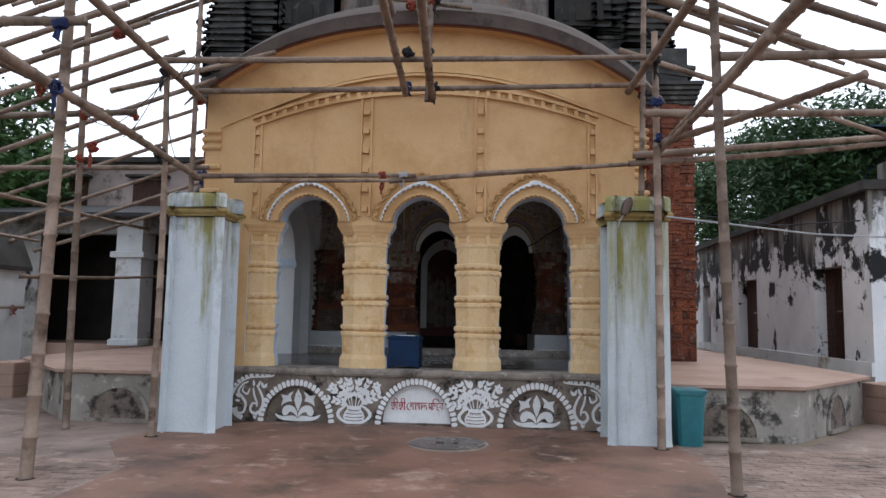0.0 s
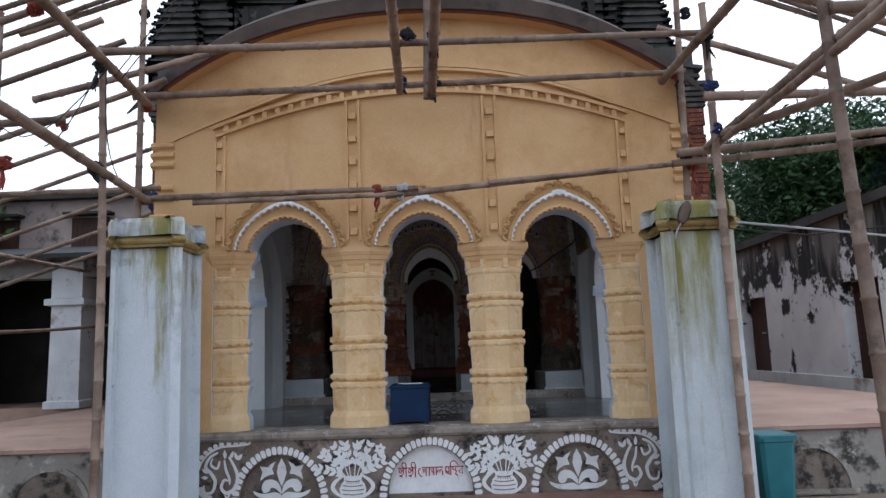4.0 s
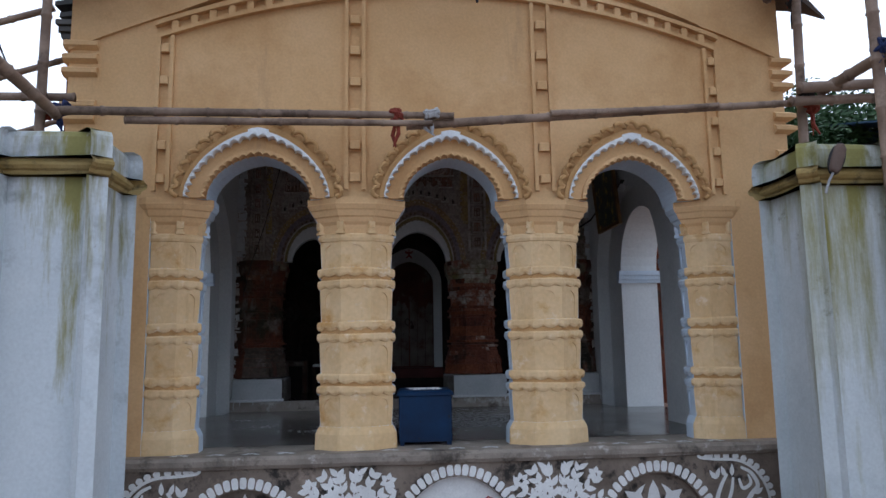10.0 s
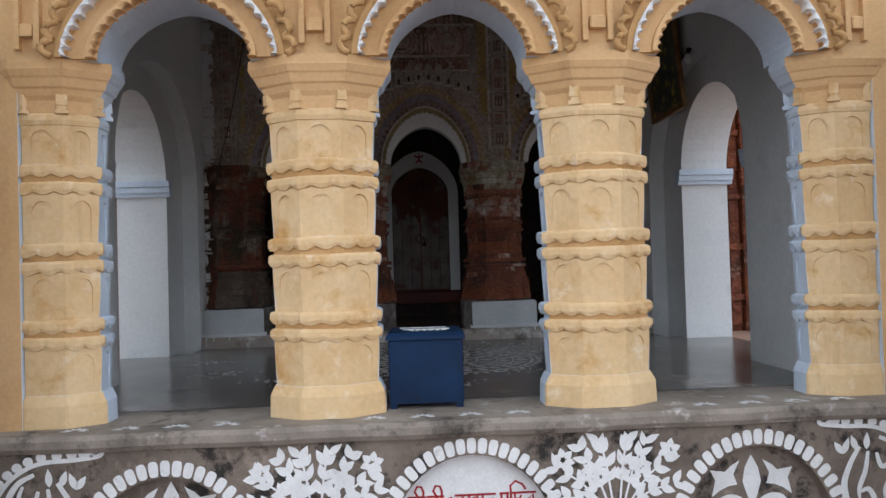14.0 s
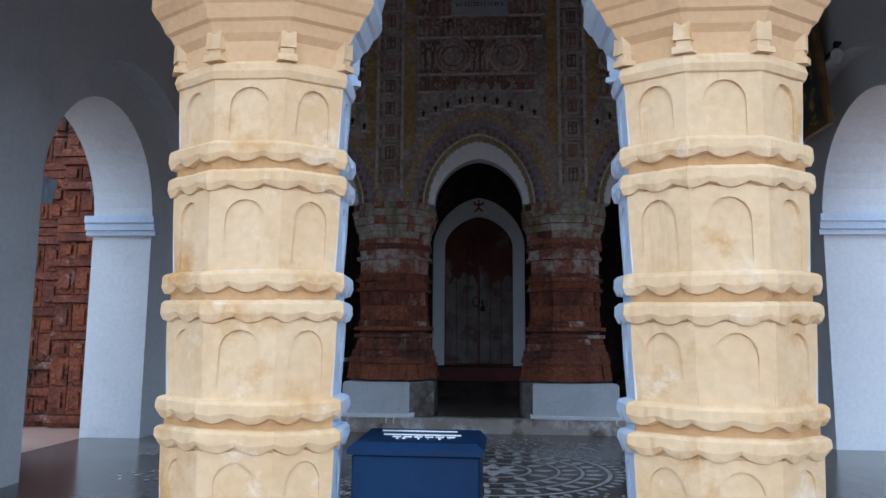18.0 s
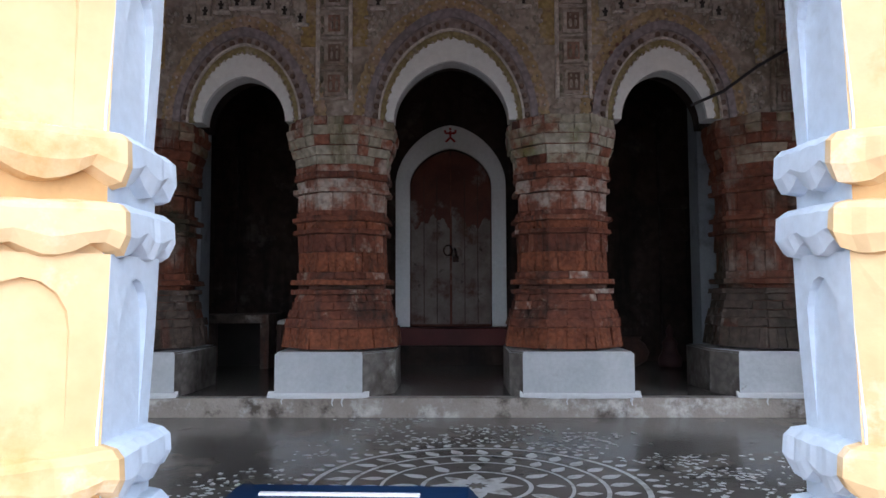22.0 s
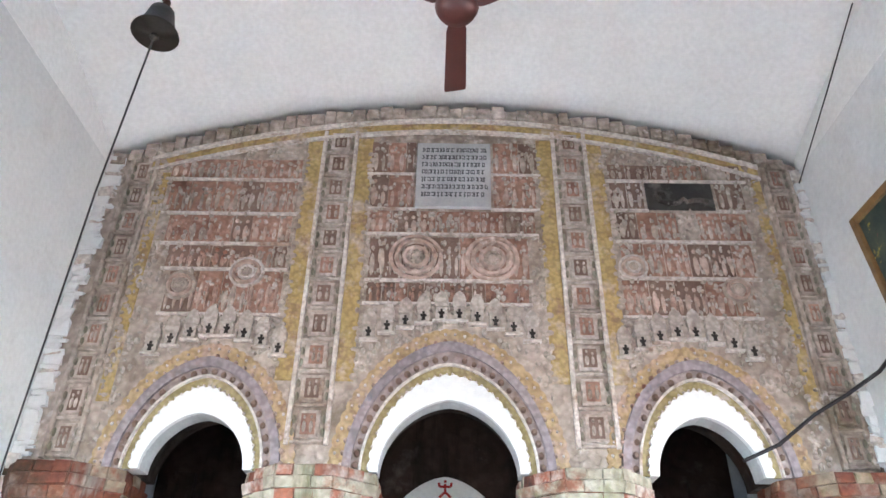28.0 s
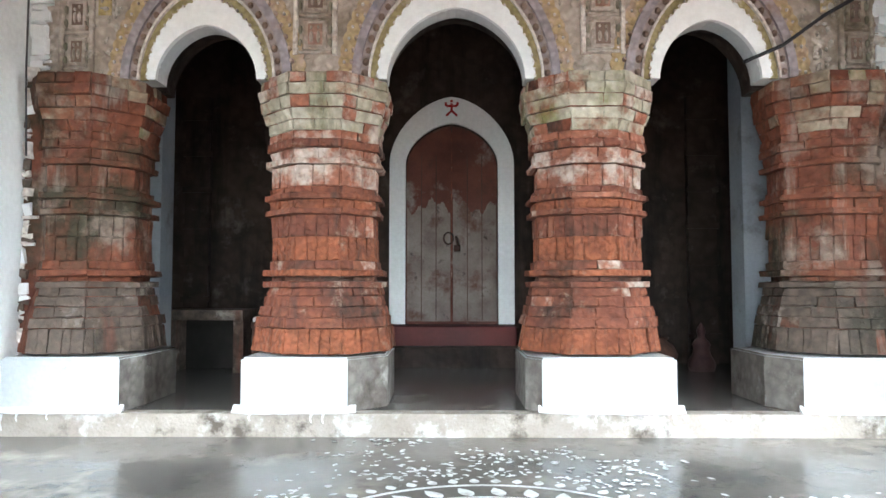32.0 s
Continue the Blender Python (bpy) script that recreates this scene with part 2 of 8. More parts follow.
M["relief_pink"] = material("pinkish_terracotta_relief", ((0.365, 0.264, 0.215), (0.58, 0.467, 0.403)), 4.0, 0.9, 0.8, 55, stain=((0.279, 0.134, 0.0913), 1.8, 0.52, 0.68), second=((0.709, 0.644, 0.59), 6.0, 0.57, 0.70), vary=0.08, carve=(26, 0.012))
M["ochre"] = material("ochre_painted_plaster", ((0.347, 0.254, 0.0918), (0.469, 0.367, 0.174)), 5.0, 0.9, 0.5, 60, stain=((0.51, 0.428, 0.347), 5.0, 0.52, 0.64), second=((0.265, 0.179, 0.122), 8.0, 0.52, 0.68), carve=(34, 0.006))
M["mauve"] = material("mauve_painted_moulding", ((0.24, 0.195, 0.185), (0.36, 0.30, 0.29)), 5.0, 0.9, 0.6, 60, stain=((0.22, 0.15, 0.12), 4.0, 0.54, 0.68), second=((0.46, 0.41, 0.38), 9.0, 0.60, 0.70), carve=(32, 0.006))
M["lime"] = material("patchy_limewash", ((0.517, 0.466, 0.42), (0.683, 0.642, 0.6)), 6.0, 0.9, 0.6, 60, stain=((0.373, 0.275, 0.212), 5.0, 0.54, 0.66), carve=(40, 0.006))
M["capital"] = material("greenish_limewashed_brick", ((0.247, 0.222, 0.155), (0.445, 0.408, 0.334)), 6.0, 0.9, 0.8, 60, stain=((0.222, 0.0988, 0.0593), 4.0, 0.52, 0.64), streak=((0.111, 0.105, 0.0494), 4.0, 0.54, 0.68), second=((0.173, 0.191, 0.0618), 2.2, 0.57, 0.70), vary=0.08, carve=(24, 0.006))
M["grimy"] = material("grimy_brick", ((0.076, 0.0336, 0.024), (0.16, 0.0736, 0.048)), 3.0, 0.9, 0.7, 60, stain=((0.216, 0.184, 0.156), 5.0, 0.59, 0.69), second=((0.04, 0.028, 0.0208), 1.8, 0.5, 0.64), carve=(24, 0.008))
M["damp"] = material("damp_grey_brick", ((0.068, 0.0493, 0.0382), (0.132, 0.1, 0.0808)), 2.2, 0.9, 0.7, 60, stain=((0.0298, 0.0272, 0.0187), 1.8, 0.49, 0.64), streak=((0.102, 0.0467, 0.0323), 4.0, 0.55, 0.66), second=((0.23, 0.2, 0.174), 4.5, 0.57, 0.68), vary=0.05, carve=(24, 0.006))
# near-black inner brick: the aisle's shade is put into its colour
M["shade_dark"] = material("shade_dark_inner_brick", ((0.0195, 0.0137, 0.0111), (0.0553, 0.0364, 0.0273)), 3.0, 0.9, 0.5, 50, stain=((0.0975, 0.0813, 0.0683), 3.0, 0.57, 0.70), streak=((0.013, 0.00975, 0.00845), 3.0, 0.52, 0.66), carve=(14, 0.012))
M["dark_stone"] = material("black_weathered_stone", ((0.022, 0.022, 0.022), (0.075, 0.072, 0.068)), 2.2, 0.95, 0.5, 50, stain=((0.16, 0.155, 0.145), 2.6, 0.58, 0.72))
M["grey_stone"] = material("grey_weathered_plaster", ((0.085, 0.074, 0.066), (0.22, 0.195, 0.175)), 2.4, 0.9, 0.6, 50, streak=((0.03, 0.028, 0.026), 3.0, 0.48, 0.62), stain=((0.20, 0.105, 0.075), 2.2, 0.56, 0.68), second=((0.36, 0.33, 0.30), 4.0, 0.60, 0.70))
M["drum_red"] = material("worn_red_cornice", ((0.17, 0.10, 0.075), (0.30, 0.19, 0.15)), 4.0, 0.9, 0.5, 50, stain=((0.05, 0.045, 0.04), 3.0, 0.50, 0.64), second=((0.36, 0.33, 0.30), 5.0, 0.60, 0.72))
M["roof"] = material("dark_brown_cement_roof", ((0.055, 0.04, 0.034), (0.11, 0.085, 0.072)), 1.6, 0.9, 0.4, 50, stain=((0.03, 0.025, 0.022), 2.0, 0.55, 0.7))
M["eave_red"] = material("dark_red_eave_paint", ((0.14, 0.055, 0.04), (0.22, 0.09, 0.065)), 3.0, 0.85, 0.3, 50)
M["bamboo"] = material("weathered_bamboo", ((0.125, 0.086, 0.064), (0.29, 0.215, 0.165)), 2.5, 0.7, 0.25, 70, stain=((0.05, 0.032, 0.022), 3.5, 0.52, 0.70), vary=0.30)
M["bamboo_node"] = material("bamboo_node", ((0.12, 0.075, 0.045), (0.2, 0.13, 0.085)), 5.0, 0.8, 0.3, 70)
M["rope_red"] = material("red_cloth_tie", ((0.15, 0.025, 0.018), (0.27, 0.06, 0.035)), 8.0, 0.9, 0.4, 90)
M["rope_blue"] = material("dark_blue_cloth_tie", ((0.015, 0.02, 0.06), (0.03, 0.05, 0.15)), 8.0, 0.9, 0.4, 90)
M["rope_pale"] = material("pale_grey_cloth_tie", ((0.30, 0.31, 0.33), (0.46, 0.47, 0.48)), 8.0, 0.9, 0.4, 90)
M["rope_black"] = material("black_cloth_tie", ((0.01, 0.01, 0.012), (0.03, 0.03, 0.035)), 8.0, 0.9, 0.4, 90)
M["blue_box"] = material("worn_blue_metal_paint", ((0.0018, 0.012, 0.040), (0.004, 0.025, 0.072)), 3.0, 0.55, 0.1, 50, stain=((0.02, 0.085, 0.22), 5.0, 0.64, 0.7), second=((0.012, 0.012, 0.014), 6.0, 0.62, 0.68), spec=0.2)
M["stained_wall"] = material("black_stained_whitewash", ((0.60, 0.62, 0.64), (0.76, 0.78, 0.79)), 1.0, 0.9, 0.3, 40, stain=((0.018, 0.018, 0.018), 1.7, 0.515, 0.56), streak=((0.18, 0.17, 0.155), 1.6, 0.61, 0.71), top=(1.6, 3.9))
M["wall_grey"] = material("dirty_whitewash", ((0.56, 0.58, 0.59), (0.75, 0.77, 0.78)), 1.2, 0.9, 0.3, 40, stain=((0.33, 0.28, 0.23), 1.1, 0.55, 0.63), streak=((0.30, 0.29, 0.27), 2.0, 0.60, 0.74), second=((0.12, 0.11, 0.10), 2.6, 0.64, 0.71))
M["black_wall"] = material("blackened_parapet", ((0.025, 0.024, 0.022), (0.07, 0.066, 0.06)), 1.5, 0.95, 0.4, 40, stain=((0.2, 0.19, 0.18), 2.5, 0.64, 0.74))
M["house_pink"] = material("faded_pink_render", ((0.30, 0.24, 0.22), (0.44, 0.36, 0.33)), 1.0, 0.9, 0.3, 40, stain=((0.07, 0.065, 0.06), 1.2, 0.55, 0.68))
M["dark_wood"] = material("dark_brown_wood", ((0.035, 0.018, 0.013), (0.09, 0.045, 0.032)), 3.0, 0.7, 0.3, 60, stretch=(6, 6, 1))
M["door_red"] = material("faded_red_door", ((0.072, 0.024, 0.0176), (0.136, 0.052, 0.036)), 3.0, 0.8, 0.4, 60, stain=((0.216, 0.192, 0.176), 3.0, 0.54, 0.66), second=((0.048, 0.028, 0.024), 2.0, 0.56, 0.72))
M["step_red"] = material("dull_red_step", ((0.06, 0.0112, 0.0104), (0.096, 0.0192, 0.016)), 3.0, 0.6, 0.2, 50)
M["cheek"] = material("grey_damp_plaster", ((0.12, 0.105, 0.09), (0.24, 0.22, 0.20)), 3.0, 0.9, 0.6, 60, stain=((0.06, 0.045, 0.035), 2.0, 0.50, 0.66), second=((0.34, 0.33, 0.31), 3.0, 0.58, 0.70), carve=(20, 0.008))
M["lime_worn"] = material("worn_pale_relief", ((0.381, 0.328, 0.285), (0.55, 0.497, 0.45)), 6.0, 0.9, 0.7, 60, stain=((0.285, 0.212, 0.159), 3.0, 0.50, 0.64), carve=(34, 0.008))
M["door_white"] = material("flaking_white_door_paint", ((0.13, 0.10, 0.085), (0.23, 0.20, 0.18)), 5.0, 0.85, 0.5, 60, stain=((0.10, 0.05, 0.035), 4.0, 0.53, 0.66), second=((0.045, 0.03, 0.024), 9.0, 0.60, 0.68))
# near-black colour that holds the shade of openings and inner rooms
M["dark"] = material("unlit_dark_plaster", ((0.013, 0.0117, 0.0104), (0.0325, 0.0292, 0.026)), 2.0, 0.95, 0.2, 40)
M["grass"] = material("grass_blades", ((0.024, 0.062, 0.012), (0.055, 0.115, 0.022)), 3.0, 0.8, 0, 60)
M["soil_grass"] = material("grassy_soil", ((0.04, 0.08, 0.018), (0.09, 0.13, 0.03)), 4.0, 0.95, 0.5, 60)
M["leaf"] = material("tree_leaves", ((0.025, 0.065, 0.018), (0.075, 0.155, 0.035)), 1.4, 0.6, 0, 20, spec=0.4)
M["leaf_dark"] = material("dark_tree_leaves", ((0.016, 0.045, 0.014), (0.045, 0.10, 0.028)), 1.2, 0.6, 0, 20, spec=0.4)
M["bark"] = material("grey_brown_bark", ((0.07, 0.055, 0.04), (0.15, 0.12, 0.09)), 4.0, 0.95, 0.8, 60, stretch=(3, 3, 1))
M["iron"] = material("rusty_iron", ((0.03, 0.018, 0.014), (0.07, 0.035, 0.025)), 6.0, 0.7, 0.3, 80, metal=0.4)
M["bronze"] = material("tarnished_bell_bronze", ((0.025, 0.024, 0.022), (0.07, 0.065, 0.055)), 5.0, 0.5, 0.2, 80, metal=0.7)
M["fan_brown"] = material("brown_enamel", ((0.07, 0.022, 0.02), (0.10, 0.035, 0.03)), 3.0, 0.35, 0.02, 60, spec=0.5)
M["cable"] = material("black_cable", ((0.012, 0.012, 0.014), (0.03, 0.03, 0.035)), 6.0, 0.6, 0, 60)
M["wire_grey"] = material("grey_wire", ((0.25, 0.26, 0.27), (0.4, 0.41, 0.42)), 6.0, 0.6, 0, 60)
M["slate"] = material("grey_inscribed_slab", ((0.34, 0.35, 0.36), (0.46, 0.47, 0.48)), 4.0, 0.8, 0.2, 60)
M["ink"] = material("dark_engraving", ((0.05, 0.05, 0.055), (0.09, 0.09, 0.1)), 6.0, 0.9, 0, 60)
M["teal"] = material("teal_plastic", ((0.01, 0.11, 0.13), (0.02, 0.16, 0.18)), 3.0, 0.45, 0.05, 60, spec=0.5)
M["cloth"] = material("white_washed_cloth", ((0.6, 0.6, 0.6), (0.75, 0.75, 0.76)), 5.0, 0.95, 0.3, 80)
M["cloth_dark"] = material("dark_cloth", ((0.03, 0.03, 0.035), (0.06, 0.06, 0.07)), 5.0, 0.95, 0.3, 80)
M["picture"] = material("faded_picture_print", ((0.015, 0.03, 0.04), (0.08, 0.10, 0.07)), 5.0, 0.35, 0.02, 60, stain=((0.55, 0.42, 0.06), 7.0, 0.55, 0.62), second=((0.3, 0.05, 0.08), 8.0, 0.62, 0.66))
M["frame_wood"] = material("brown_picture_frame", ((0.12, 0.07, 0.03), (0.24, 0.15, 0.06)), 8.0, 0.5, 0.2, 60)
M["tarp"] = material("black_sheet_roof", ((0.015, 0.015, 0.016), (0.04, 0.04, 0.042)), 2.0, 0.85, 0.3, 40)
M["rangoli"] = material("white_rice_paste", ((0.55, 0.56, 0.56), (0.72, 0.73, 0.73)), 12.0, 0.9, 0.1, 80, stain=((0.30, 0.28, 0.26), 9.0, 0.52, 0.66))
M["manhole"] = material("wet_dark_cover", ((0.04, 0.03, 0.025), (0.09, 0.065, 0.05)), 4.0, 0.25, 0.1, 60, spec=0.5)
M["idol"] = material("dark_painted_clay", ((0.036, 0.0135, 0.0135), (0.081, 0.0405, 0.036)), 8.0, 0.7, 0.2, 60)
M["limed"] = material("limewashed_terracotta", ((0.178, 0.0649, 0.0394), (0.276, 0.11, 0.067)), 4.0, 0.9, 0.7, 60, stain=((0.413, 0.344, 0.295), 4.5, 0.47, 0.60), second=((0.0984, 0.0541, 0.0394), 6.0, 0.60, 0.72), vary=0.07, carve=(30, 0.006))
M["house_wall"] = material("shabby_grey_render", ((0.20, 0.19, 0.18), (0.38, 0.365, 0.35)), 1.2, 0.9, 0.3, 40, stain=((0.06, 0.055, 0.05), 1.3, 0.50, 0.64), streak=((0.10, 0.095, 0.09), 2.0, 0.58, 0.72))
M["jamb_grey"] = material("pale_grey_limewash", ((0.22, 0.25, 0.28), (0.32, 0.35, 0.375)), 2.0, 0.9, 0.2, 50, stain=((0.14, 0.14, 0.14), 3.0, 0.56, 0.72))
M["band_white"] = material("white_painted_moulding", ((0.66, 0.69, 0.72), (0.80, 0.82, 0.84)), 6.0, 0.85, 0.2, 60, stain=((0.5, 0.42, 0.30), 7.0, 0.60, 0.74))
M["tarp_blue"] = material("dark_blue_sheet_roof", ((0.02, 0.05, 0.10), (0.04, 0.085, 0.15)), 1.5, 0.5, 0.2, 30)
M["oblong_brown"] = material("brown_plastic_cover", ((0.09, 0.06, 0.047), (0.14, 0.095, 0.075)), 6.0, 0.6, 0.1, 60)
# worn orange that also carries the shade of the ring grooves
M["yellow_worn_shade"] = material("worn_shaded_orange_limewash", ((0.47, 0.27, 0.105), (0.58, 0.365, 0.165)), 3.0, 0.85, 0.3, 45, stain=((0.34, 0.19, 0.08), 4.0, 0.56, 0.70))
M["paver"] = material("worn_paving_brick", ((0.20, 0.135, 0.105), (0.35, 0.255, 0.21)), 3.0, 0.75, 0.4, 50, stain=((0.11, 0.08, 0.065), 1.2, 0.50, 0.66), second=((0.44, 0.35, 0.30), 4.0, 0.58, 0.70), vary=0.16)
# lighter copy of the white limewash, raised to brighten vault and relief wall
M["vault_white"] = material("lighter_white_limewash", ((0.765, 0.775, 0.77), (0.83, 0.84, 0.835)), 1.2, 0.9, 0.03, 30, stain=((0.71, 0.72, 0.715), 1.2, 0.58, 0.82))
M["foot_white"] = material("splashed_white_limewash", ((0.396, 0.416, 0.427), (0.491, 0.507, 0.515)), 3.0, 0.9, 0.25, 40, stain=((0.301, 0.293, 0.285), 3.0, 0.60, 0.74), second=((0.175, 0.142, 0.119), 7.0, 0.66, 0.72))
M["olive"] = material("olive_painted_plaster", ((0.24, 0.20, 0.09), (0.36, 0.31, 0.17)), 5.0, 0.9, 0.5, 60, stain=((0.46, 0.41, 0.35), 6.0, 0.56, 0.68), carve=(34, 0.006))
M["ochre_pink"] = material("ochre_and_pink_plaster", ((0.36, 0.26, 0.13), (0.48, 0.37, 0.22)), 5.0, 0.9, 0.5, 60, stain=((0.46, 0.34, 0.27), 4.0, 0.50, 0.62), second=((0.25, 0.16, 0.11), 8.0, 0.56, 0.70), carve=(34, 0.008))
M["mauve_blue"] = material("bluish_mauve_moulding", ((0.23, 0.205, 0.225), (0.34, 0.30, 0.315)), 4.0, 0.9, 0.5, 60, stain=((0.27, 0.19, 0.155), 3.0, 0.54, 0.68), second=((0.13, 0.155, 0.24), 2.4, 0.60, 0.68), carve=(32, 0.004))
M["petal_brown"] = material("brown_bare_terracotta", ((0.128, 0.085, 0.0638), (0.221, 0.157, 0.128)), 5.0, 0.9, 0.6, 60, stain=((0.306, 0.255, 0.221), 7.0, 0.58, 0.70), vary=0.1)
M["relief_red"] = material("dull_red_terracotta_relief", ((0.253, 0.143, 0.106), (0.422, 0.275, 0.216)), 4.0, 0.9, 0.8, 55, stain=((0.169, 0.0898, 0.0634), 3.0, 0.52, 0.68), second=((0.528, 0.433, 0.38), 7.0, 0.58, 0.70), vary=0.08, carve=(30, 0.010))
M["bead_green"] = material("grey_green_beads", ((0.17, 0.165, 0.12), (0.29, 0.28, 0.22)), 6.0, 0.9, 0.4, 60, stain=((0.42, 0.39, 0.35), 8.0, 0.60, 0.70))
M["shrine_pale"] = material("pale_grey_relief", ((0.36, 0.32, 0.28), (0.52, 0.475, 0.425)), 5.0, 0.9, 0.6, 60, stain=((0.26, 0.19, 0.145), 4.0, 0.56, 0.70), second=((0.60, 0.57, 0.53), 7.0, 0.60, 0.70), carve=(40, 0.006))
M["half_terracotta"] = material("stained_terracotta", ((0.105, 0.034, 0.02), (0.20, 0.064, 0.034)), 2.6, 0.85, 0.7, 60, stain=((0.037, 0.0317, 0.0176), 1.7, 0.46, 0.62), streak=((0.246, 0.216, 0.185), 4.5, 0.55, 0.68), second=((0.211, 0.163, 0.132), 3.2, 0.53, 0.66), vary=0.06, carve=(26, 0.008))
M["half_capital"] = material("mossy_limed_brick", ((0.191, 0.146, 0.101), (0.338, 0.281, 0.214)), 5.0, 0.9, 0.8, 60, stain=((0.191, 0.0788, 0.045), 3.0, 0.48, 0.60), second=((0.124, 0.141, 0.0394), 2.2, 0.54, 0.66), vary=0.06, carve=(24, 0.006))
M["step_crust"] = material("crusted_step_plaster", ((0.24, 0.205, 0.175), (0.39, 0.345, 0.30)), 3.0, 0.8, 0.8, 60, stain=((0.55, 0.525, 0.49), 4.0, 0.54, 0.64), second=((0.09, 0.072, 0.058), 3.2, 0.55, 0.65))

import itertools
# ---- building helpers ----
def mesh_object(name, bm, mats, choose=None, smooth=False):
    bmesh.ops.recalc_face_normals(bm, faces=bm.faces)
    me = bpy.data.meshes.new(name)
    if not isinstance(mats, (list, tuple)):
        mats = [mats]
    if choose:
        bm.normal_update()
        for f in bm.faces:
            f.material_index = choose(f)
    if smooth:
        for f in bm.faces:
            f.smooth = True
    bm.to_mesh(me)
    bm.free()
    for m in mats:
        me.materials.append(m)
    return new(name, me)


def part(name, bm, mats, parent, label="", choose=None, smooth=False):
    ob = mesh_object(name, bm, mats, choose, smooth)
    ob.parent = parent
    return tagged(ob, label)


def structure(name, bm, mats, label, category="wall", choose=None, smooth=False):
    return tagged(mesh_object(name, bm, mats, choose, smooth), label, category, kind="structure")


def thing(name, at, label, category, group="", turn=0):
    ob = new(name)
    ob.empty_display_size = 0.1
    ob.matrix_basis = pose(*at, 0, 0, turn)
    return tagged(ob, label, category, group)


def loft(bm, loops, caps=True):
    """Joins loops of the same number of points."""
    rows = [[bm.verts.new(p) for p in loop] for loop in loops]
    n = len(rows[0])
    for a, b in zip(rows, rows[1:]):
        for i in range(n):
            bm.faces.new((a[i], a[(i + 1) % n], b[(i + 1) % n], b[i]))
    if caps:
        bm.faces.new(rows[0])
        bm.faces.new(rows[-1])
    return bm


def block(bm, x0, x1, y0, y1, z0, z1, jit=0.0):
    r = (lambda: random.uniform(-jit, jit)) if jit else (lambda: 0.0)
    loop = lambda z: [(x0 + r(), y0 + r(), z + r()), (x1 + r(), y0 + r(), z + r()), (x1 + r(), y1 + r(), z + r()), (x0 + r(), y1 + r(), z + r())]
    return loft(bm, [loop(z0), loop(z1)])


def soft_block(bm, x0, x1, y0, y1, z0, z1, b=0.01):
    """A block with bevelled edges on top and at its corners."""
    def loop(z, i):
        return [(x0 + i + b, y0 + i, z), (x1 - i - b, y0 + i, z), (x1 - i, y0 + i + b, z), (x1 - i, y1 - i - b, z), (x1 - i - b, y1 - i, z), (x0 + i + b, y1 - i, z), (x0 + i, y1 - i - b, z), (x0 + i, y0 + i + b, z)]
    return loft(bm, [loop(z0, 0), loop(z1 - b, 0), loop(z1, b)])


def slab(bm, poly, z0, z1):
    return loft(bm, [[(x, y, z0) for x, y in poly], [(x, y, z1) for x, y in poly]])


def upright(bm, poly, y0, y1):
    """A polygon of (x, z) standing upright between two depths."""
    return loft(bm, [[(x, y0, z) for x, z in poly], [(x, y1, z) for x, z in poly]])


def curtain(bm, cols, y0, y1, place=lambda u, y, z: (u, y, z)):
    """A wall out of columns (u, bottom, top) with thickness from y0 to y1."""
    pts = []
    for u, zb, zt in cols:
        pts.append([bm.verts.new(place(u, y, z)) for y, z in ((y0, zb), (y0, zt), (y1, zt), (y1, zb))])
    for a, b in zip(pts, pts[1:]):
        for i in range(4):
            j = (i + 1) % 4
            if len({a[i], a[j], b[j], b[i]}) == 4:
                bm.faces.new((a[i], a[j], b[j], b[i]))
    bm.faces.new(pts[0])
    bm.faces.new(pts[-1])
    return bm


def tube(bm, path, radius, sides=8, caps=True):
    """A tube along points; radius is one number or one for each point."""
    path = [Vector(p) for p in path]
    loops = []
    up = Vector((0, 0, 1))
    for i, p in enumerate(path):
        d = (path[min(i + 1, len(path) - 1)] - path[max(i - 1, 0)]).normalized()
        side = d.cross(up if abs(d.z) < 0.9 else Vector((1, 0, 0))).normalized()
        top = side.cross(d)
        r = radius[i] if isinstance(radius, (list, tuple)) else radius
        loops.append([p + r * (math.cos(a) * side + math.sin(a) * top) for a in (2 * math.pi * k / sides for k in range(sides))])
    return loft(bm, loops, caps)


def lathe(bm, profile, cx=0, cy=0, sides=16):
    return loft(bm, [[(cx + r * math.cos(2 * math.pi * k / sides), cy + r * math.sin(2 * math.pi * k / sides), z) for k in range(sides)] for r, z in profile])


def octo(a, z, cx=0, cy=0, k=1, wave=0.0, flat=1.0):
    """An octagon's outline with apothem a; k points a side; wave swells the middle of each side."""
    pts = []
    for s in range(8):
        t0, t1 = radians(45 * s - 22.5), radians(45 * s + 22.5)
        c = a / math.cos(radians(22.5))
        for i in range(k):
            f = i / k
            x, y = c * (math.cos(t0) * (1 - f) + math.cos(t1) * f), c * (math.sin(t0) * (1 - f) + math.sin(t1) * f)
            g = 1 + wave * (math.sin(math.pi * f * 2 * 1.0) ** 2 if k > 1 else 0)
            pts.append((cx + x * g, cy + y * g * flat, z))
    return pts


def arch_points(x0, x1, spring, apex, n=18, point=0.0):
    """The underside of an arch from x0 to x1; point > 0 draws it to a tip."""
    c, r = (x0 + x1) / 2, (x1 - x0) / 2
    out = []
    for i in range(n + 1):
        a = math.pi * (1 - i / n)
        s = math.sin(a)
        out.append((c + r * math.cos(a), spring + (apex - spring) * (s * (1 - point) + point * (1 - abs(math.cos(a)) ** 1.3))))
    return out


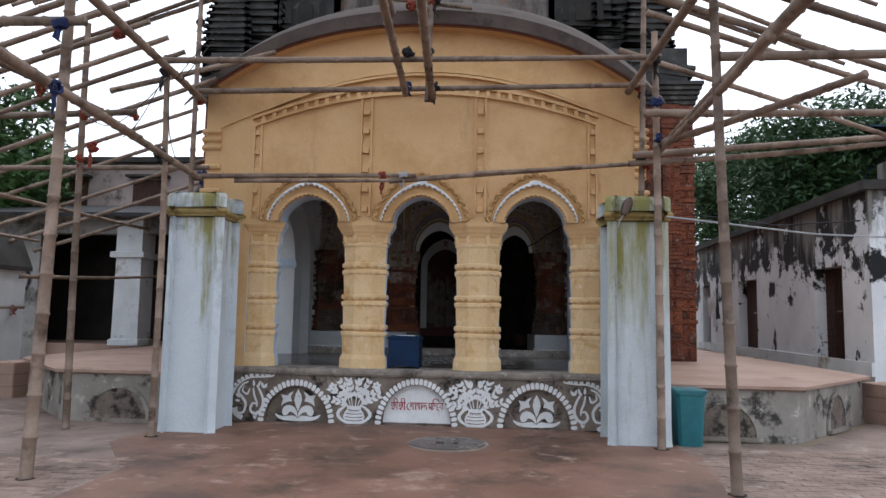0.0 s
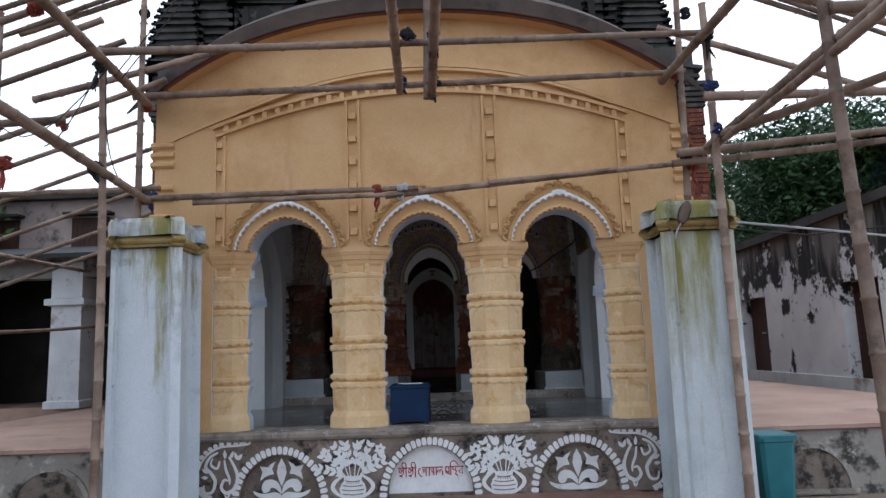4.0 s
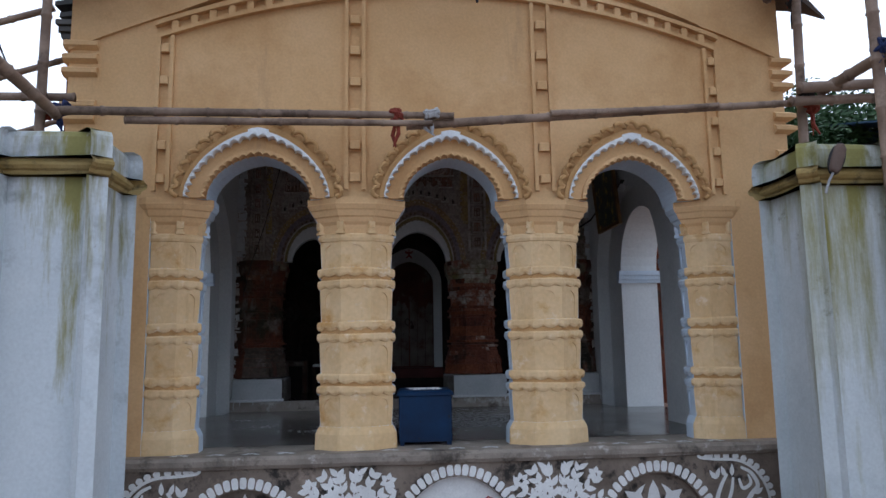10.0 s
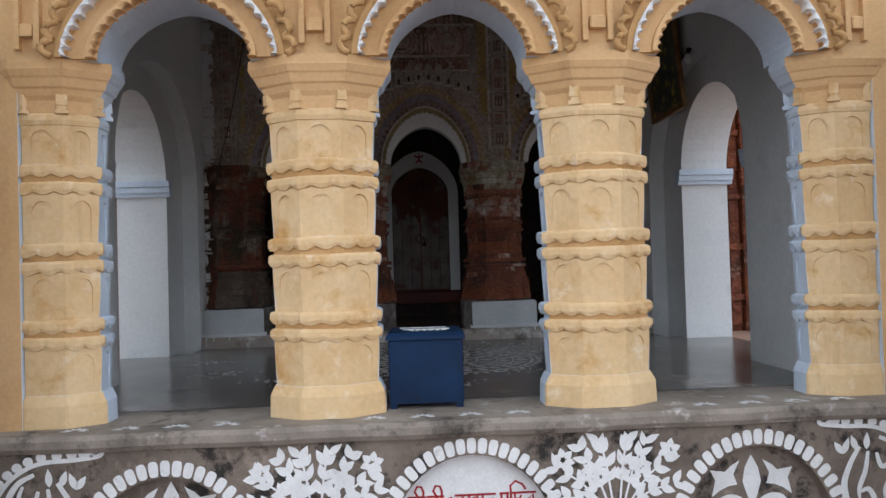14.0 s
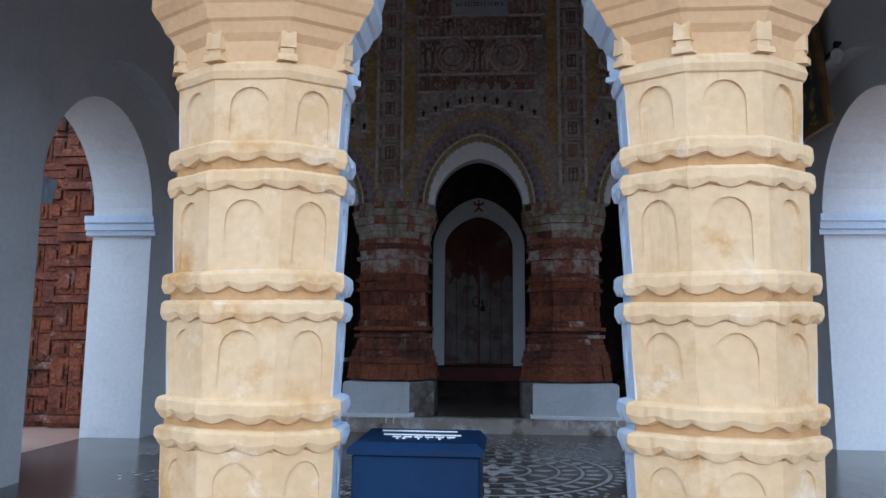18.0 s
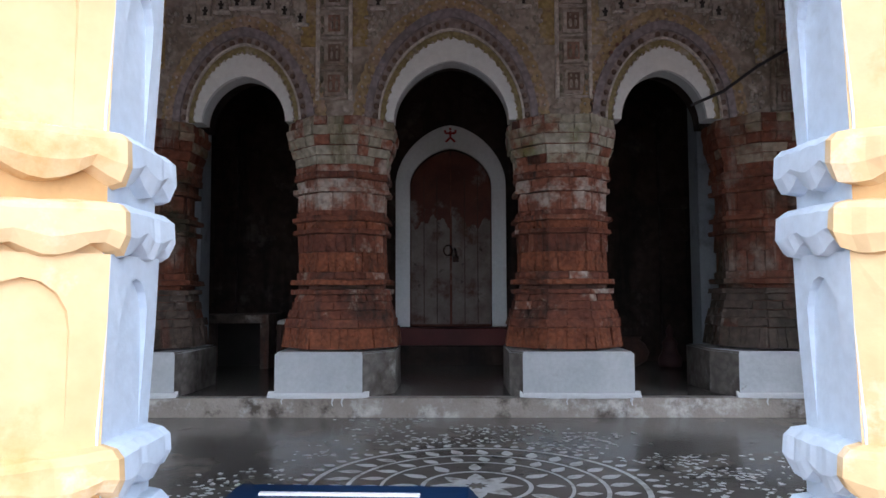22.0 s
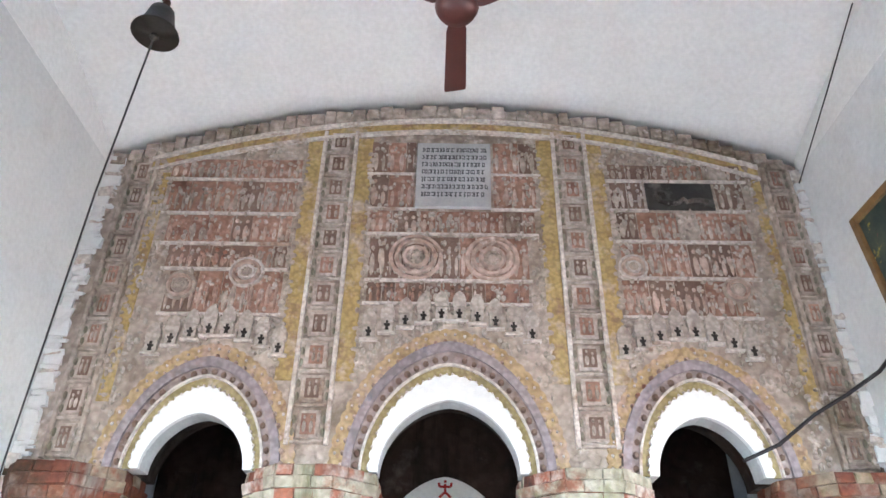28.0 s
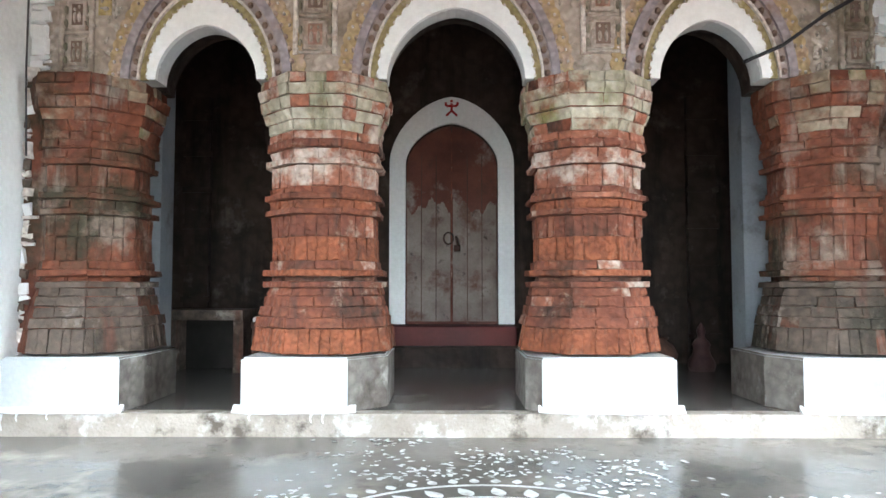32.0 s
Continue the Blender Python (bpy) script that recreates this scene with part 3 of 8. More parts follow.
def arch_ring(bm, cx, spring, r0, r1, h0, h1, y0, y1, waves=0, amp=0.0, n=72, point=0.0, inner=False, drop=0.0):
    """A half ring about an arch, standing proud from y1 to y0; waves scallop its outer (or inner) edge."""
    def edge(r, h, wavy):
        pts = []
        for i in range(n + 1):
            a = math.pi * (1 - i / n)
            g = amp * abs(math.sin(waves * a)) if wavy and waves else 0.0
            s = math.sin(a)
            pts.append((cx + (r + g) * math.cos(a), spring - (drop if i in (0, n) else 0) + (h + g) * (s * (1 - point) + point * (1 - abs(math.cos(a)) ** 1.3))))
        return pts
    a, b = edge(r0, h0, inner), edge(r1, h1, not inner)
    rows = [[bm.verts.new(p) for p in ((a[i][0], y0, a[i][1]), (b[i][0], y0, b[i][1]), (b[i][0], y1, b[i][1]), (a[i][0], y1, a[i][1]))] for i in range(n + 1)]
    for p, q in zip(rows, rows[1:]):
        for i in range(4):
            j = (i + 1) % 4
            bm.faces.new((p[i], p[j], q[j], q[i]))
    bm.faces.new(rows[0])
    bm.faces.new(rows[-1])
    return bm


def arch_frame(w, h, hole_w, hole_h, depth, n=8):
    """A thin upright plate (x across, z up, at y = 0 to -depth) with an arched hole."""
    bm = bmesh.new()
    spring = hole_h - hole_w / 2
    hole = [(-hole_w / 2, 0.0)] + [(-hole_w / 2 * math.cos(math.pi * i / n), spring + hole_w / 2 * math.sin(math.pi * i / n)) for i in range(n + 1)] + [(hole_w / 2, 0.0)]
    outer = [(-w / 2, 0.0), (-w / 2, spring)]
    for i in range(1, n):
        f = i / n
        outer.append((-w / 2 + w * f, h) if 0.2 < f < 0.8 else (-w / 2 if f < 0.5 else w / 2, h))
    outer += [(w / 2, spring), (w / 2, 0.0)]
    rows = []
    for (a, b), (c, d) in zip(hole, outer):
        rows.append([bm.verts.new(p) for p in ((a, 0, b), (a * 0.97, -depth, b), (c, -depth, d), (c, 0, d))])
    for p, q in zip(rows, rows[1:]):
        for i in range(3):
            bm.faces.new((p[i], p[i + 1], q[i + 1], q[i]))
    return bm


def flat_poly(bm, pts, y):
    """A painted patch: a thin polygon of (x, z) just before a wall at depth y."""
    a = [bm.verts.new((x, y, z)) for x, z in pts]
    bm.faces.new(a)


def leaf_shape(cx, cz, length, width, angle, n=7):
    """Outline of a pointed leaf that starts at (cx, cz)."""
    ca, sa = math.cos(angle), math.sin(angle)
    pts = []
    for side in (1, -1):
        for i in range(n):
            f = i / n if side == 1 else 1 - i / n
            u, v = f * length, side * width * math.sin(math.pi * min(1, f ** 0.8))
            pts.append((cx + u * ca - v * sa, cz + u * sa + v * ca))
    return pts


def ribbon(bm, pts, width, y):
    """A painted stroke along (x, z) points."""
    rows = []
    for i, (x, z) in enumerate(pts):
        dx, dz = pts[min(i + 1, len(pts) - 1)][0] - pts[max(i - 1, 0)][0], pts[min(i + 1, len(pts) - 1)][1] - pts[max(i - 1, 0)][1]
        l = math.hypot(dx, dz) or 1
        w = (width[i] if isinstance(width, (list, tuple)) else width) / 2
        rows.append((bm.verts.new((x - dz / l * w, y, z + dx / l * w)), bm.verts.new((x + dz / l * w, y, z - dx / l * w))))
    for (a, b), (c, d) in zip(rows, rows[1:]):
        bm.faces.new((a, b, d, c))

# ---- ground ----
bm = bmesh.new()
slab(bm, [(-600, -600), (600, -600), (600, 900), (-600, 900)], -0.3, -0.02)
structure("ground", bm, M["ground"], "bare brown earth round the temple yard", "ground")
bm = bmesh.new()
slab(bm, [(-7.2, -6), (12, -6), (12, 13), (6.9, 12.0), (4.9, 9.7), (3.2, 9.7), (2.2, 10.3), (-2.2, 10.3), (-3.2, 10.1), (-4.9, 10.1), (-6.8, 12.2), (-7.4, 15.5), (-8.75, 15.5), (-8.4, 11.2), (-7.0, 9.77), (-4.53, 8.18), (-4.9, 6.2), (-7.2, 3.5)], -0.1, 0.0)
structure("pavement", bm, M["path"], "worn grey-brown paving of the temple yard", "pavement")
bm = bmesh.new()
slab(bm, [(-3.35, 8.6), (-2.5, 7.3), (-2.3, -3), (3.2, -3), (3.1, 7.2), (3.35, 8.4), (3.2, 9.5), (2.2, 10.41), (-2.2, 10.41), (-3.2, 9.6)], -0.05, 0.006)
structure("apron", bm, M["apron"], "damp red-brown paving before the temple front", "pavement")
bm = bmesh.new()
slab(bm, [(-8.72, -6), (-7.2, -6), (-7.2, 3.5), (-4.9, 6.2), (-4.53, 8.18), (-7.0, 9.77), (-8.4, 11.2), (-8.72, 11.2)], -0.1, -0.004)
structure("lawn", bm, M["soil_grass"], "strip of short green lawn beside the boundary wall", "lawn")

# ---- temple plinth ----
PLINTH, FRONT = 0.755, 10.56
NICHES = (-1.69, -0.01, 1.64)


def niche_cols(x0, x1, top, arches, spring=0.0):
    """Columns of a wall with half-round niches cut up from its foot."""
    cols = [(x0, spring, top)]
    for cx, r, h in arches:
        cols.append((cx - r, spring, top))
        cols += [(x, z, top) for x, z in arch_points(cx - r, cx + r, spring + 0.0, h, 20)]
        cols.append((cx + r, spring, top))
    cols.append((x1, spring, top))
    return cols


bm = bmesh.new()
curtain(bm, niche_cols(-2.75, 2.75, 0.66, [(NICHES[0], 0.45, 0.50), (NICHES[1], 0.48, 0.55), (NICHES[2], 0.45, 0.53)]), 10.41, 10.50)
block(bm, -2.75, 2.75, 10.503, 10.93, -0.05, 0.66)
plinth_wall = structure("plinth_front", bm, M["plinth"], "dark cement plinth wall with painted half-round niches", "plinth")
bm = bmesh.new()
edge = [(-2.8, 10.38)]
for i in range(24):
    x = -2.75 + 5.5 * i / 23
    edge.append((x, 10.375 + 0.012 * math.sin(i * 1.7) - 0.02 * math.cos(x * 0.6)))
edge += [(2.8, 10.38), (2.8, 10.96), (-2.8, 10.96)]
loft(bm, [[(x, y + 0.02, 0.66) for x, y in edge], [(x, y, 0.69) for x, y in edge], [(x, y, 0.73) for x, y in edge], [(x, y + (0.02 if y < 11 else 0), PLINTH) for x, y in edge]])
structure("plinth_edge", bm, M["plinth_lip"], "worn rounded cement lip of the temple plinth", "plinth")
# side terraces with chamfered corners
for side, name in ((-1, "terrace_left"), (1, "terrace_right")):
    f = 10.02 if side < 0 else 9.92
    poly = [(2.76, f), (4.9, f), (6.75, 12.0), (6.75, 26.0), (2.76, 26.0)]
    poly = [(side * x, y) for x, y in poly]
    if side < 0:
        poly.reverse()
    bm = bmesh.new()
    slab(bm, [(x * 0.995, y + 0.03) for x, y in poly], -0.05, 0.64)
    structure(name + "_wall", bm, M["concrete"], "weathered rendered side of the raised temple terrace", "terrace")
    bm = bmesh.new()
    grow = [(x + (0.05 * side if abs(x) > 3 else 0), y - (0.05 if y < 20 else 0)) for x, y in poly]
    loft(bm, [[(x, y, 0.64) for x, y in poly], [(x, y, 0.66) for x, y in grow], [(x, y, 0.70) for x, y in grow], [(x, y, 0.72) for x, y in poly]])
    structure(name, bm, M["terrace"], "reddish cement top of the raised temple terrace", "terrace")


def terrace_niche(cx, y, r, h, turn=0.0):
    """A blind half-round niche: a raised rim and a dark sunk field."""
    t = thing("blind_niche", (cx, y, 0), "blind half-round niche in the rendered terrace wall", "niche", "terrace niches", turn)
    bm = bmesh.new()
    arch_ring(bm, 0, 0.04, r, r + 0.05, h, h + 0.05, -0.022, 0.01, n=24)
    part("rim", bm, M["concrete"], t)
    bm = bmesh.new()
    flat = [(r * math.cos(math.pi * (1 - i / 24)), 0.04 + h * math.sin(math.pi * (1 - i / 24))) for i in range(25)]
    upright(bm, flat, -0.006, 0.004)
    part("field", bm, M["plinth"], t, "dark sunk field")
    bm = bmesh.new()
    block(bm, -r - 0.06, r + 0.06, -0.06, 0.0, 0.0, 0.05, 0.004)
    part("sill", bm, M["plinth_lip"], t)


terrace_niche(-4.05, 10.045, 0.40, 0.42)
terrace_niche(3.98, 9.945, 0.38, 0.42)
terrace_niche(5.85, 11.02, 0.33, 0.46, 48)

# ---- porch walls ----
HALF, HALF_EAST, BACK = 3.24, 3.12, 10.90
WEST, EAST, INNER_Y = -2.60, 2.48, 14.61
ARCHES = ((-1.645, 0.43), (-0.01, 0.41), (1.61, 0.42))


def lip(x):
    return 0.025 + 0.175 * (1 - min(1.0, abs(x + 0.04) / 3.44) ** 6)


def roof_curve(x):
    u = x + 0.05
    return 5.865 - 0.065 * u * u - 0.0045 * u ** 4 - lip(x)


cols = []
for x in np.linspace(-HALF, -2.52, 7):
    cols.append((float(x), PLINTH - 0.1, roof_curve(float(x)) + 0.26))
cols.append((-2.52, 2.84, roof_curve(2.52) + 0.26))
for cx, r in ARCHES:
    cols += [(x, z, roof_curve(x) + 0.26) for x, z in arch_points(cx - r, cx + r, 2.84, 3.215, 24, 0.16)]
cols.append((2.52, 2.84, roof_curve(2.52) + 0.26))
for x in np.linspace(2.52, HALF_EAST, 7):
    cols.append((float(x), PLINTH - 0.1, roof_curve(float(x)) + 0.26))
bm = bmesh.new()
curtain(bm, cols, FRONT, BACK)
wall_front = structure("wall_front", bm, [M["yellow"], M["white"], M["white_blue"]], "yellow limewashed temple front with three scalloped arches", "wall",
                       lambda f: 1 if f.normal.y > 0.5 else (2 if f.normal.z < -0.1 or abs(f.normal.x) > 0.6 and abs(f.calc_center_median().x) < 2.6 else 0))
# side walls with one arch each, and an inner leaf with a wider arch, which makes the stepped reveal
for face, side, name in ((WEST, -1, "wall_left"), (EAST, 1, "wall_right")):
    for leaf, (a, b, apex, x0, x1) in enumerate(((12.35, 13.8, 3.30, face + side * 0.17, side * ((HALF if side < 0 else HALF_EAST) + 0.03)), (12.10, 14.30, 3.58, face, face + side * 0.168))):
        cols = [(BACK + 0.002, PLINTH - 0.1, 5.15 + 0.01 * leaf), (a, PLINTH - 0.1, 5.15 + 0.01 * leaf)]
        cols += [(u, z, 5.15 + 0.01 * leaf) for u, z in arch_points(a, b, 2.50, apex, 20)]
        cols += [(b, PLINTH - 0.1, 5.15 + 0.01 * leaf), (INNER_Y - 0.002, PLINTH - 0.1, 5.15 + 0.01 * leaf)]
        bm = bmesh.new()
        curtain(bm, cols, x0, x1, lambda u, y, z: (y, u, z))
        structure(name + ("_inner" if leaf else ""), bm, [M["white"], M["yellow"]], "white limewashed porch side wall with an arched opening", "wall",
                  lambda f: 1 if abs(f.calc_center_median().x) > HALF_EAST + 0.02 else 0)
    for y0, y1 in ((13.76, 13.83), (12.32, 12.39)):
        bm = bmesh.new()
        x0, x1 = sorted((face + side * 0.12, side * ((HALF if side < 0 else HALF_EAST) + 0.07)))
        for g, z0, z1 in ((0.0, 2.39, 2.43), (0.02, 2.432, 2.49), (0.035, 2.492, 2.55)):
            block(bm, x0, x1, y0 - (g if y0 > 13 else 0), y1 + (g if y0 < 13 else 0), z0, z1)
        structure("trim", bm, M["white_blue"], "bluish white moulded impost of the side arch", "trim")

# ---- porch floor, ceiling, roof ----
bm = bmesh.new()
block(bm, WEST, EAST, 10.963, 14.34, 0.55, PLINTH)
block(bm, -HALF, WEST - 0.002, 12.1, 14.0, 0.55, PLINTH - 0.004)
block(bm, EAST + 0.002, HALF_EAST, 12.1, 14.0, 0.55, PLINTH - 0.004)
structure("floor", bm, M["floor"], "polished grey cement porch floor, damp and stained", "floor")


def vault(x, y):
    return 5.66 - 0.085 * (x + 0.06) ** 2 + 0.35 * (1 - ((y - 12.8) / 1.8) ** 2)


def sheet(bm, xs, ys, f, thick):
    lo = [[bm.verts.new((x, y, f(x, y))) for y in ys] for x in xs]
    hi = [[bm.verts.new((x, y, f(x, y) + (thick(x, y) if callable(thick) else thick))) for y in ys] for x in xs]
    for i in range(len(xs) - 1):
        for j in range(len(ys) - 1):
            bm.faces.new((lo[i][j], lo[i + 1][j], lo[i + 1][j + 1], lo[i][j + 1]))
            bm.faces.new((hi[i][j], hi[i + 1][j], hi[i + 1][j + 1], hi[i][j + 1]))
        for k in (0, -1):
            bm.faces.new((lo[i][k], lo[i + 1][k], hi[i + 1][k], hi[i][k]))
    for j in range(len(ys) - 1):
        for k in (0, -1):
            bm.faces.new((lo[k][j], lo[k][j + 1], hi[k][j + 1], hi[k][j]))


bm = bmesh.new()
sheet(bm, [WEST - 0.1 + (EAST - WEST + 0.2) * i / 24 for i in range(25)], [10.83 + 3.85 * j / 16 for j in range(17)], vault, 0.12)
structure("ceiling", bm, M["vault_white"], "white limewashed curved porch vault", "ceiling", smooth=True)
for face, side in ((WEST, -1), (EAST, 1)):
    bm = bmesh.new()
    pts = [(BACK + 0.003 + 3.7 * j / 20, 5.0, vault(face, BACK + 3.7 * j / 20) + 0.06) for j in range(21)]
    curtain(bm, pts, face - side * 0.002, face + side * 0.14, lambda u, y, z: (y, u, z))
    structure("lunette", bm, M["vault_white"], "white limewashed wall under the vault's end", "wall")


def roof_top(x, y):
    return roof_curve(x) + 0.9 * (1 - ((y - 12.7) / 2.45) ** 2)


xs = [-3.46 + 6.84 * i / 48 for i in range(49)]
bm = bmesh.new()
sheet(bm, xs, [10.25 + 4.34 * j / 16 for j in range(17)], roof_top, lambda x, y: lip(x))
roof = structure("roof_porch", bm, M["roof"], "dark brown curved cement roof with upswept eaves", "roof")
for y0, y1, dz, h, m, text in ((10.29, 10.345, -0.012, 0.05, "eave_red", "thin dark red line under the eave"), (10.347, FRONT + 0.02, 0.012, 0.09, "yellow", "yellow soffit under the eave")):
    bm = bmesh.new()
    curtain(bm, [(x, roof_curve(x) + dz, roof_curve(x) + dz + h) for x in xs[3:-3]], y0, y1)
    part("eave_moulding", bm, M[m], roof, text)

# ---- inner arcade wall and aisle ----
INNER = ((-1.545, 0.30, 3.13), (-0.06, 0.41, 3.23), (1.445, 0.30, 3.15))
TOPZ = lambda x: 5.68 - 0.085 * (x + 0.06) ** 2
SPRING = 2.80
bm = bmesh.new()
block(bm, WEST, EAST, 14.345, 14.46, 0.5, 0.88)
structure("floor_inner", bm, M["step_crust"], "worn grey step before the inner arcade", "floor")
bm = bmesh.new()
block(bm, WEST, EAST, 14.462, 16.86, 0.5, 0.878)
structure("floor_aisle", bm, M["floor"], "dark damp cement floor of the inner aisle", "floor")
bm = bmesh.new()
cols = [(x, SPRING, TOPZ(x)) for x in (WEST - 0.05, -2.4, -2.1)]
for cx, r, apex in INNER:
    cols += [(x, z, TOPZ(x)) for x, z in arch_points(cx - r, cx + r, SPRING, apex, 22, 0.12)]
cols += [(x, SPRING, TOPZ(x)) for x in (1.95, 2.2, EAST + 0.05)]
curtain(bm, cols, INNER_Y, 14.745)
wall_inner = structure("wall_inner", bm, [M["relief"], M["foot_white"]], "faded terracotta wall over the three inner arches", "wall", lambda f: 1 if f.normal.z < -0.05 else 0)
bm = bmesh.new()
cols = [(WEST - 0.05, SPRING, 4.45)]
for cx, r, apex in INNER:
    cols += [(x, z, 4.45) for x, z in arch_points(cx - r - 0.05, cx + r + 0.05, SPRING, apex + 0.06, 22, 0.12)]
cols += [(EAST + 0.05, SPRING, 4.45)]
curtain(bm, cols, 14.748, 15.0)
structure("wall_inner_back", bm, M["shade_dark"], "brick back of the inner arches, darkened for shade", "wall")
bm = bmesh.new()
block(bm, -5.05, WEST - 0.06, INNER_Y + 0.03, 15.2, 0.5, 5.95)
block(bm, EAST + 0.06, 4.95, INNER_Y + 0.03, 15.2, 0.5, 5.95)
wall_body = structure("wall_body", bm, M["terracotta"], "red terracotta front wall of the main temple body", "wall")
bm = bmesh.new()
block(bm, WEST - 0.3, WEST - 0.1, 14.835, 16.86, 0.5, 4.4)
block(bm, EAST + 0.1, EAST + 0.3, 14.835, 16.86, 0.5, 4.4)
structure("wall_aisle", bm, M["shade_dark"], "brick end walls of the inner aisle, darkened for shade", "wall")
bm = bmesh.new()
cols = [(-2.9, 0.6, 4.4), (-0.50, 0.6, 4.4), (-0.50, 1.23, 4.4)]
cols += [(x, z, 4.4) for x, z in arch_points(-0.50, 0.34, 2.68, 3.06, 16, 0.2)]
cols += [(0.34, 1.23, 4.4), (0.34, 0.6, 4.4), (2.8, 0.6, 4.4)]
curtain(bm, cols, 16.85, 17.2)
wall_sanctum = structure("wall_sanctum", bm, M["shade_dark"], "brick sanctum wall with the arched doorway, darkened for shade", "wall")
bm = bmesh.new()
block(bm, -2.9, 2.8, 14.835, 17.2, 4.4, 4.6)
structure("ceiling_aisle", bm, M["dark"], "plaster ceiling of the inner aisle, coloured dark for shade", "ceiling")
bm = bmesh.new()
block(bm, -5.0, 4.90, INNER_Y + 0.05, 15.2, 5.952, 7.0)
block(bm, -5.0, 4.90, 15.203, 26, 5.952, 7.0)
structure("temple_attic", bm, M["dark_stone"], "blackened weathered attic of the temple under its towers", "wall")
bm = bmesh.new()
block(bm, -5.05, 4.95, 17.6, 26, 0.5, 5.95)
block(bm, -5.05, -4.6, 15.205, 17.6, 0.5, 5.95)
block(bm, 4.5, 4.95, 15.205, 17.6, 0.5, 5.95)
structure("temple_body", bm, M["terracotta"], "red terracotta body of the temple", "wall")

# ---- porch columns ----
YELLOW_FRONT = lambda f: 0 if f.calc_center_median().y < -0.35 * abs(f.calc_center_median().x) - 0.004 else 1
TIERS = ((1.005, 1.288), (1.43, 1.702), (1.845, 2.132), (2.275, 2.508))
RINGS = (1.31, 1.405, 1.725, 1.82, 2.155, 2.25)


def porch_column(cx, cy, a, label, faces, jag):
    """An octagonal column; faces: the sides of it that carry arched panels."""
    col = thing("column", (cx, cy, PLINTH), label, "column", "porch columns")
    col.scale = (1, 0.62, 1)
    paint = YELLOW_FRONT if abs(cx) < 2 else lambda f: 0 if f.calc_center_median().x * cx > 0.06 else YELLOW_FRONT(f)
    z = lambda v: v - 0.05 * max(0.0, 2.8 - v) - PLINTH
    k = a / 0.30
    bm = bmesh.new()
    loft(bm, [octo(0.334 * k, 0.0), octo(0.330 * k, 0.125), octo(0.318 * k, 0.150), octo(0.300 * k, 0.185)])
    bmesh.ops.bevel(bm, geom=[e for e in bm.edges if abs(e.verts[0].co.z - e.verts[1].co.z) > 0.05], offset=0.012, segments=1, affect="EDGES")
    part("base", bm, [M["cream"], M["white_blue"]], col, "", paint)
    bm = bmesh.new()
    loft(bm, [octo(0.292 * k, z(0.97), k=3), octo(0.288 * k, z(1.8), k=3), octo(0.286 * k, z(2.56), k=3)])
    part("shaft", bm, [M["cream"], M["white_blue"]], col, "", paint)
    for i, rz in enumerate(RINGS):
        bm = bmesh.new()
        rnd = random.Random(jag * 31 + i)
        chips = [rnd.uniform(0.0, 0.014) if rnd.random() < 0.25 else 0.0 for _ in range(96)]
        loops = []
        for dz, g, hang in ((0.034, 0.288, 0), (0.029, 0.312, 0), (0.018, 0.323, 0), (-0.006, 0.325, 0.5), (-0.020, 0.315, 1.0), (-0.025, 0.286, 1.0)):
            loop = octo(g * k, z(rz) + dz, k=12)
            row = []
            for q, (x, y, w) in enumerate(loop):
                scallop = abs(math.sin(math.pi * (q % 12) / 6 + 0.35 * i))
                c = 1 - (chips[q] if g > 0.3 else 0)
                row.append((x * c, y * c, w - hang * 0.024 * scallop + 0.004 * math.sin(2.0 * math.atan2(y, x) + i) + rnd.uniform(-0.0015, 0.0015)))
            loops.append(row)
        loft(bm, loops)
        part("ring", bm, [M["cream"], M["white_blue"]], col, "", paint)
    # groove colour joins orange weathering with the shade between paired rings
    for lo, hi in zip(RINGS, RINGS[1:]):
        if hi - lo < 0.2:
            bm = bmesh.new()
            loft(bm, [octo(0.2935 * k, z(lo), k=3), octo(0.2935 * k, z(hi), k=3)])
            part("groove", bm, [M["yellow_worn_shade"], M["white_blue"]], col, "weathered orange groove between two rings, also darkened for shade", paint)
    bm = bmesh.new()
    loft(bm, [octo(g * k, z(v), k=4, wave=w) for v, g, w in ((2.488, 0.288, 0), (2.498, 0.310, 0.012), (2.522, 0.319, 0.012), (2.548, 0.312, 0.01), (2.562, 0.290, 0))])
    part("neck_ring", bm, [M["cream"], M["white_blue"]], col, "", paint)
    for s in range(8):
        t = radians(45 * s + 22.5)
        bm = bmesh.new()
        r = 0.298 * k
        rz = math.degrees(t)
        for g0, g1, w, z0, z1 in ((-0.02, 0.030, 0.030, 2.60, 2.66), (-0.02, 0.022, 0.026, 2.575, 2.602), (-0.02, 0.034, 0.036, 2.556, 2.577)):
            block(bm, -w, w, -g1, -g0, z(z0), z(z1), 0.003)
        bmesh.ops.transform(bm, matrix=Matrix.Rotation(t + math.pi / 2, 4, "Z") @ Matrix.Translation((0, -r * 1.07, 0)), verts=bm.verts)
        part("bracket", bm, M["cream"] if math.sin(t) < 0.2 else M["white_blue"], col, "small carved bracket under the capital")
    bm = bmesh.new()
    loft(bm, [octo(g * k, z(v)) for v, g in ((2.556, 0.290), (2.63, 0.300), (2.655, 0.325), (2.69, 0.342), (2.70, 0.358), (2.745, 0.38), (2.755, 0.392), (2.79, 0.412), (2.80, 0.41), (2.845, 0.41))])
    part("capital", bm, [M["yellow"], M["white_blue"]], col, "moulded octagonal capital", paint)
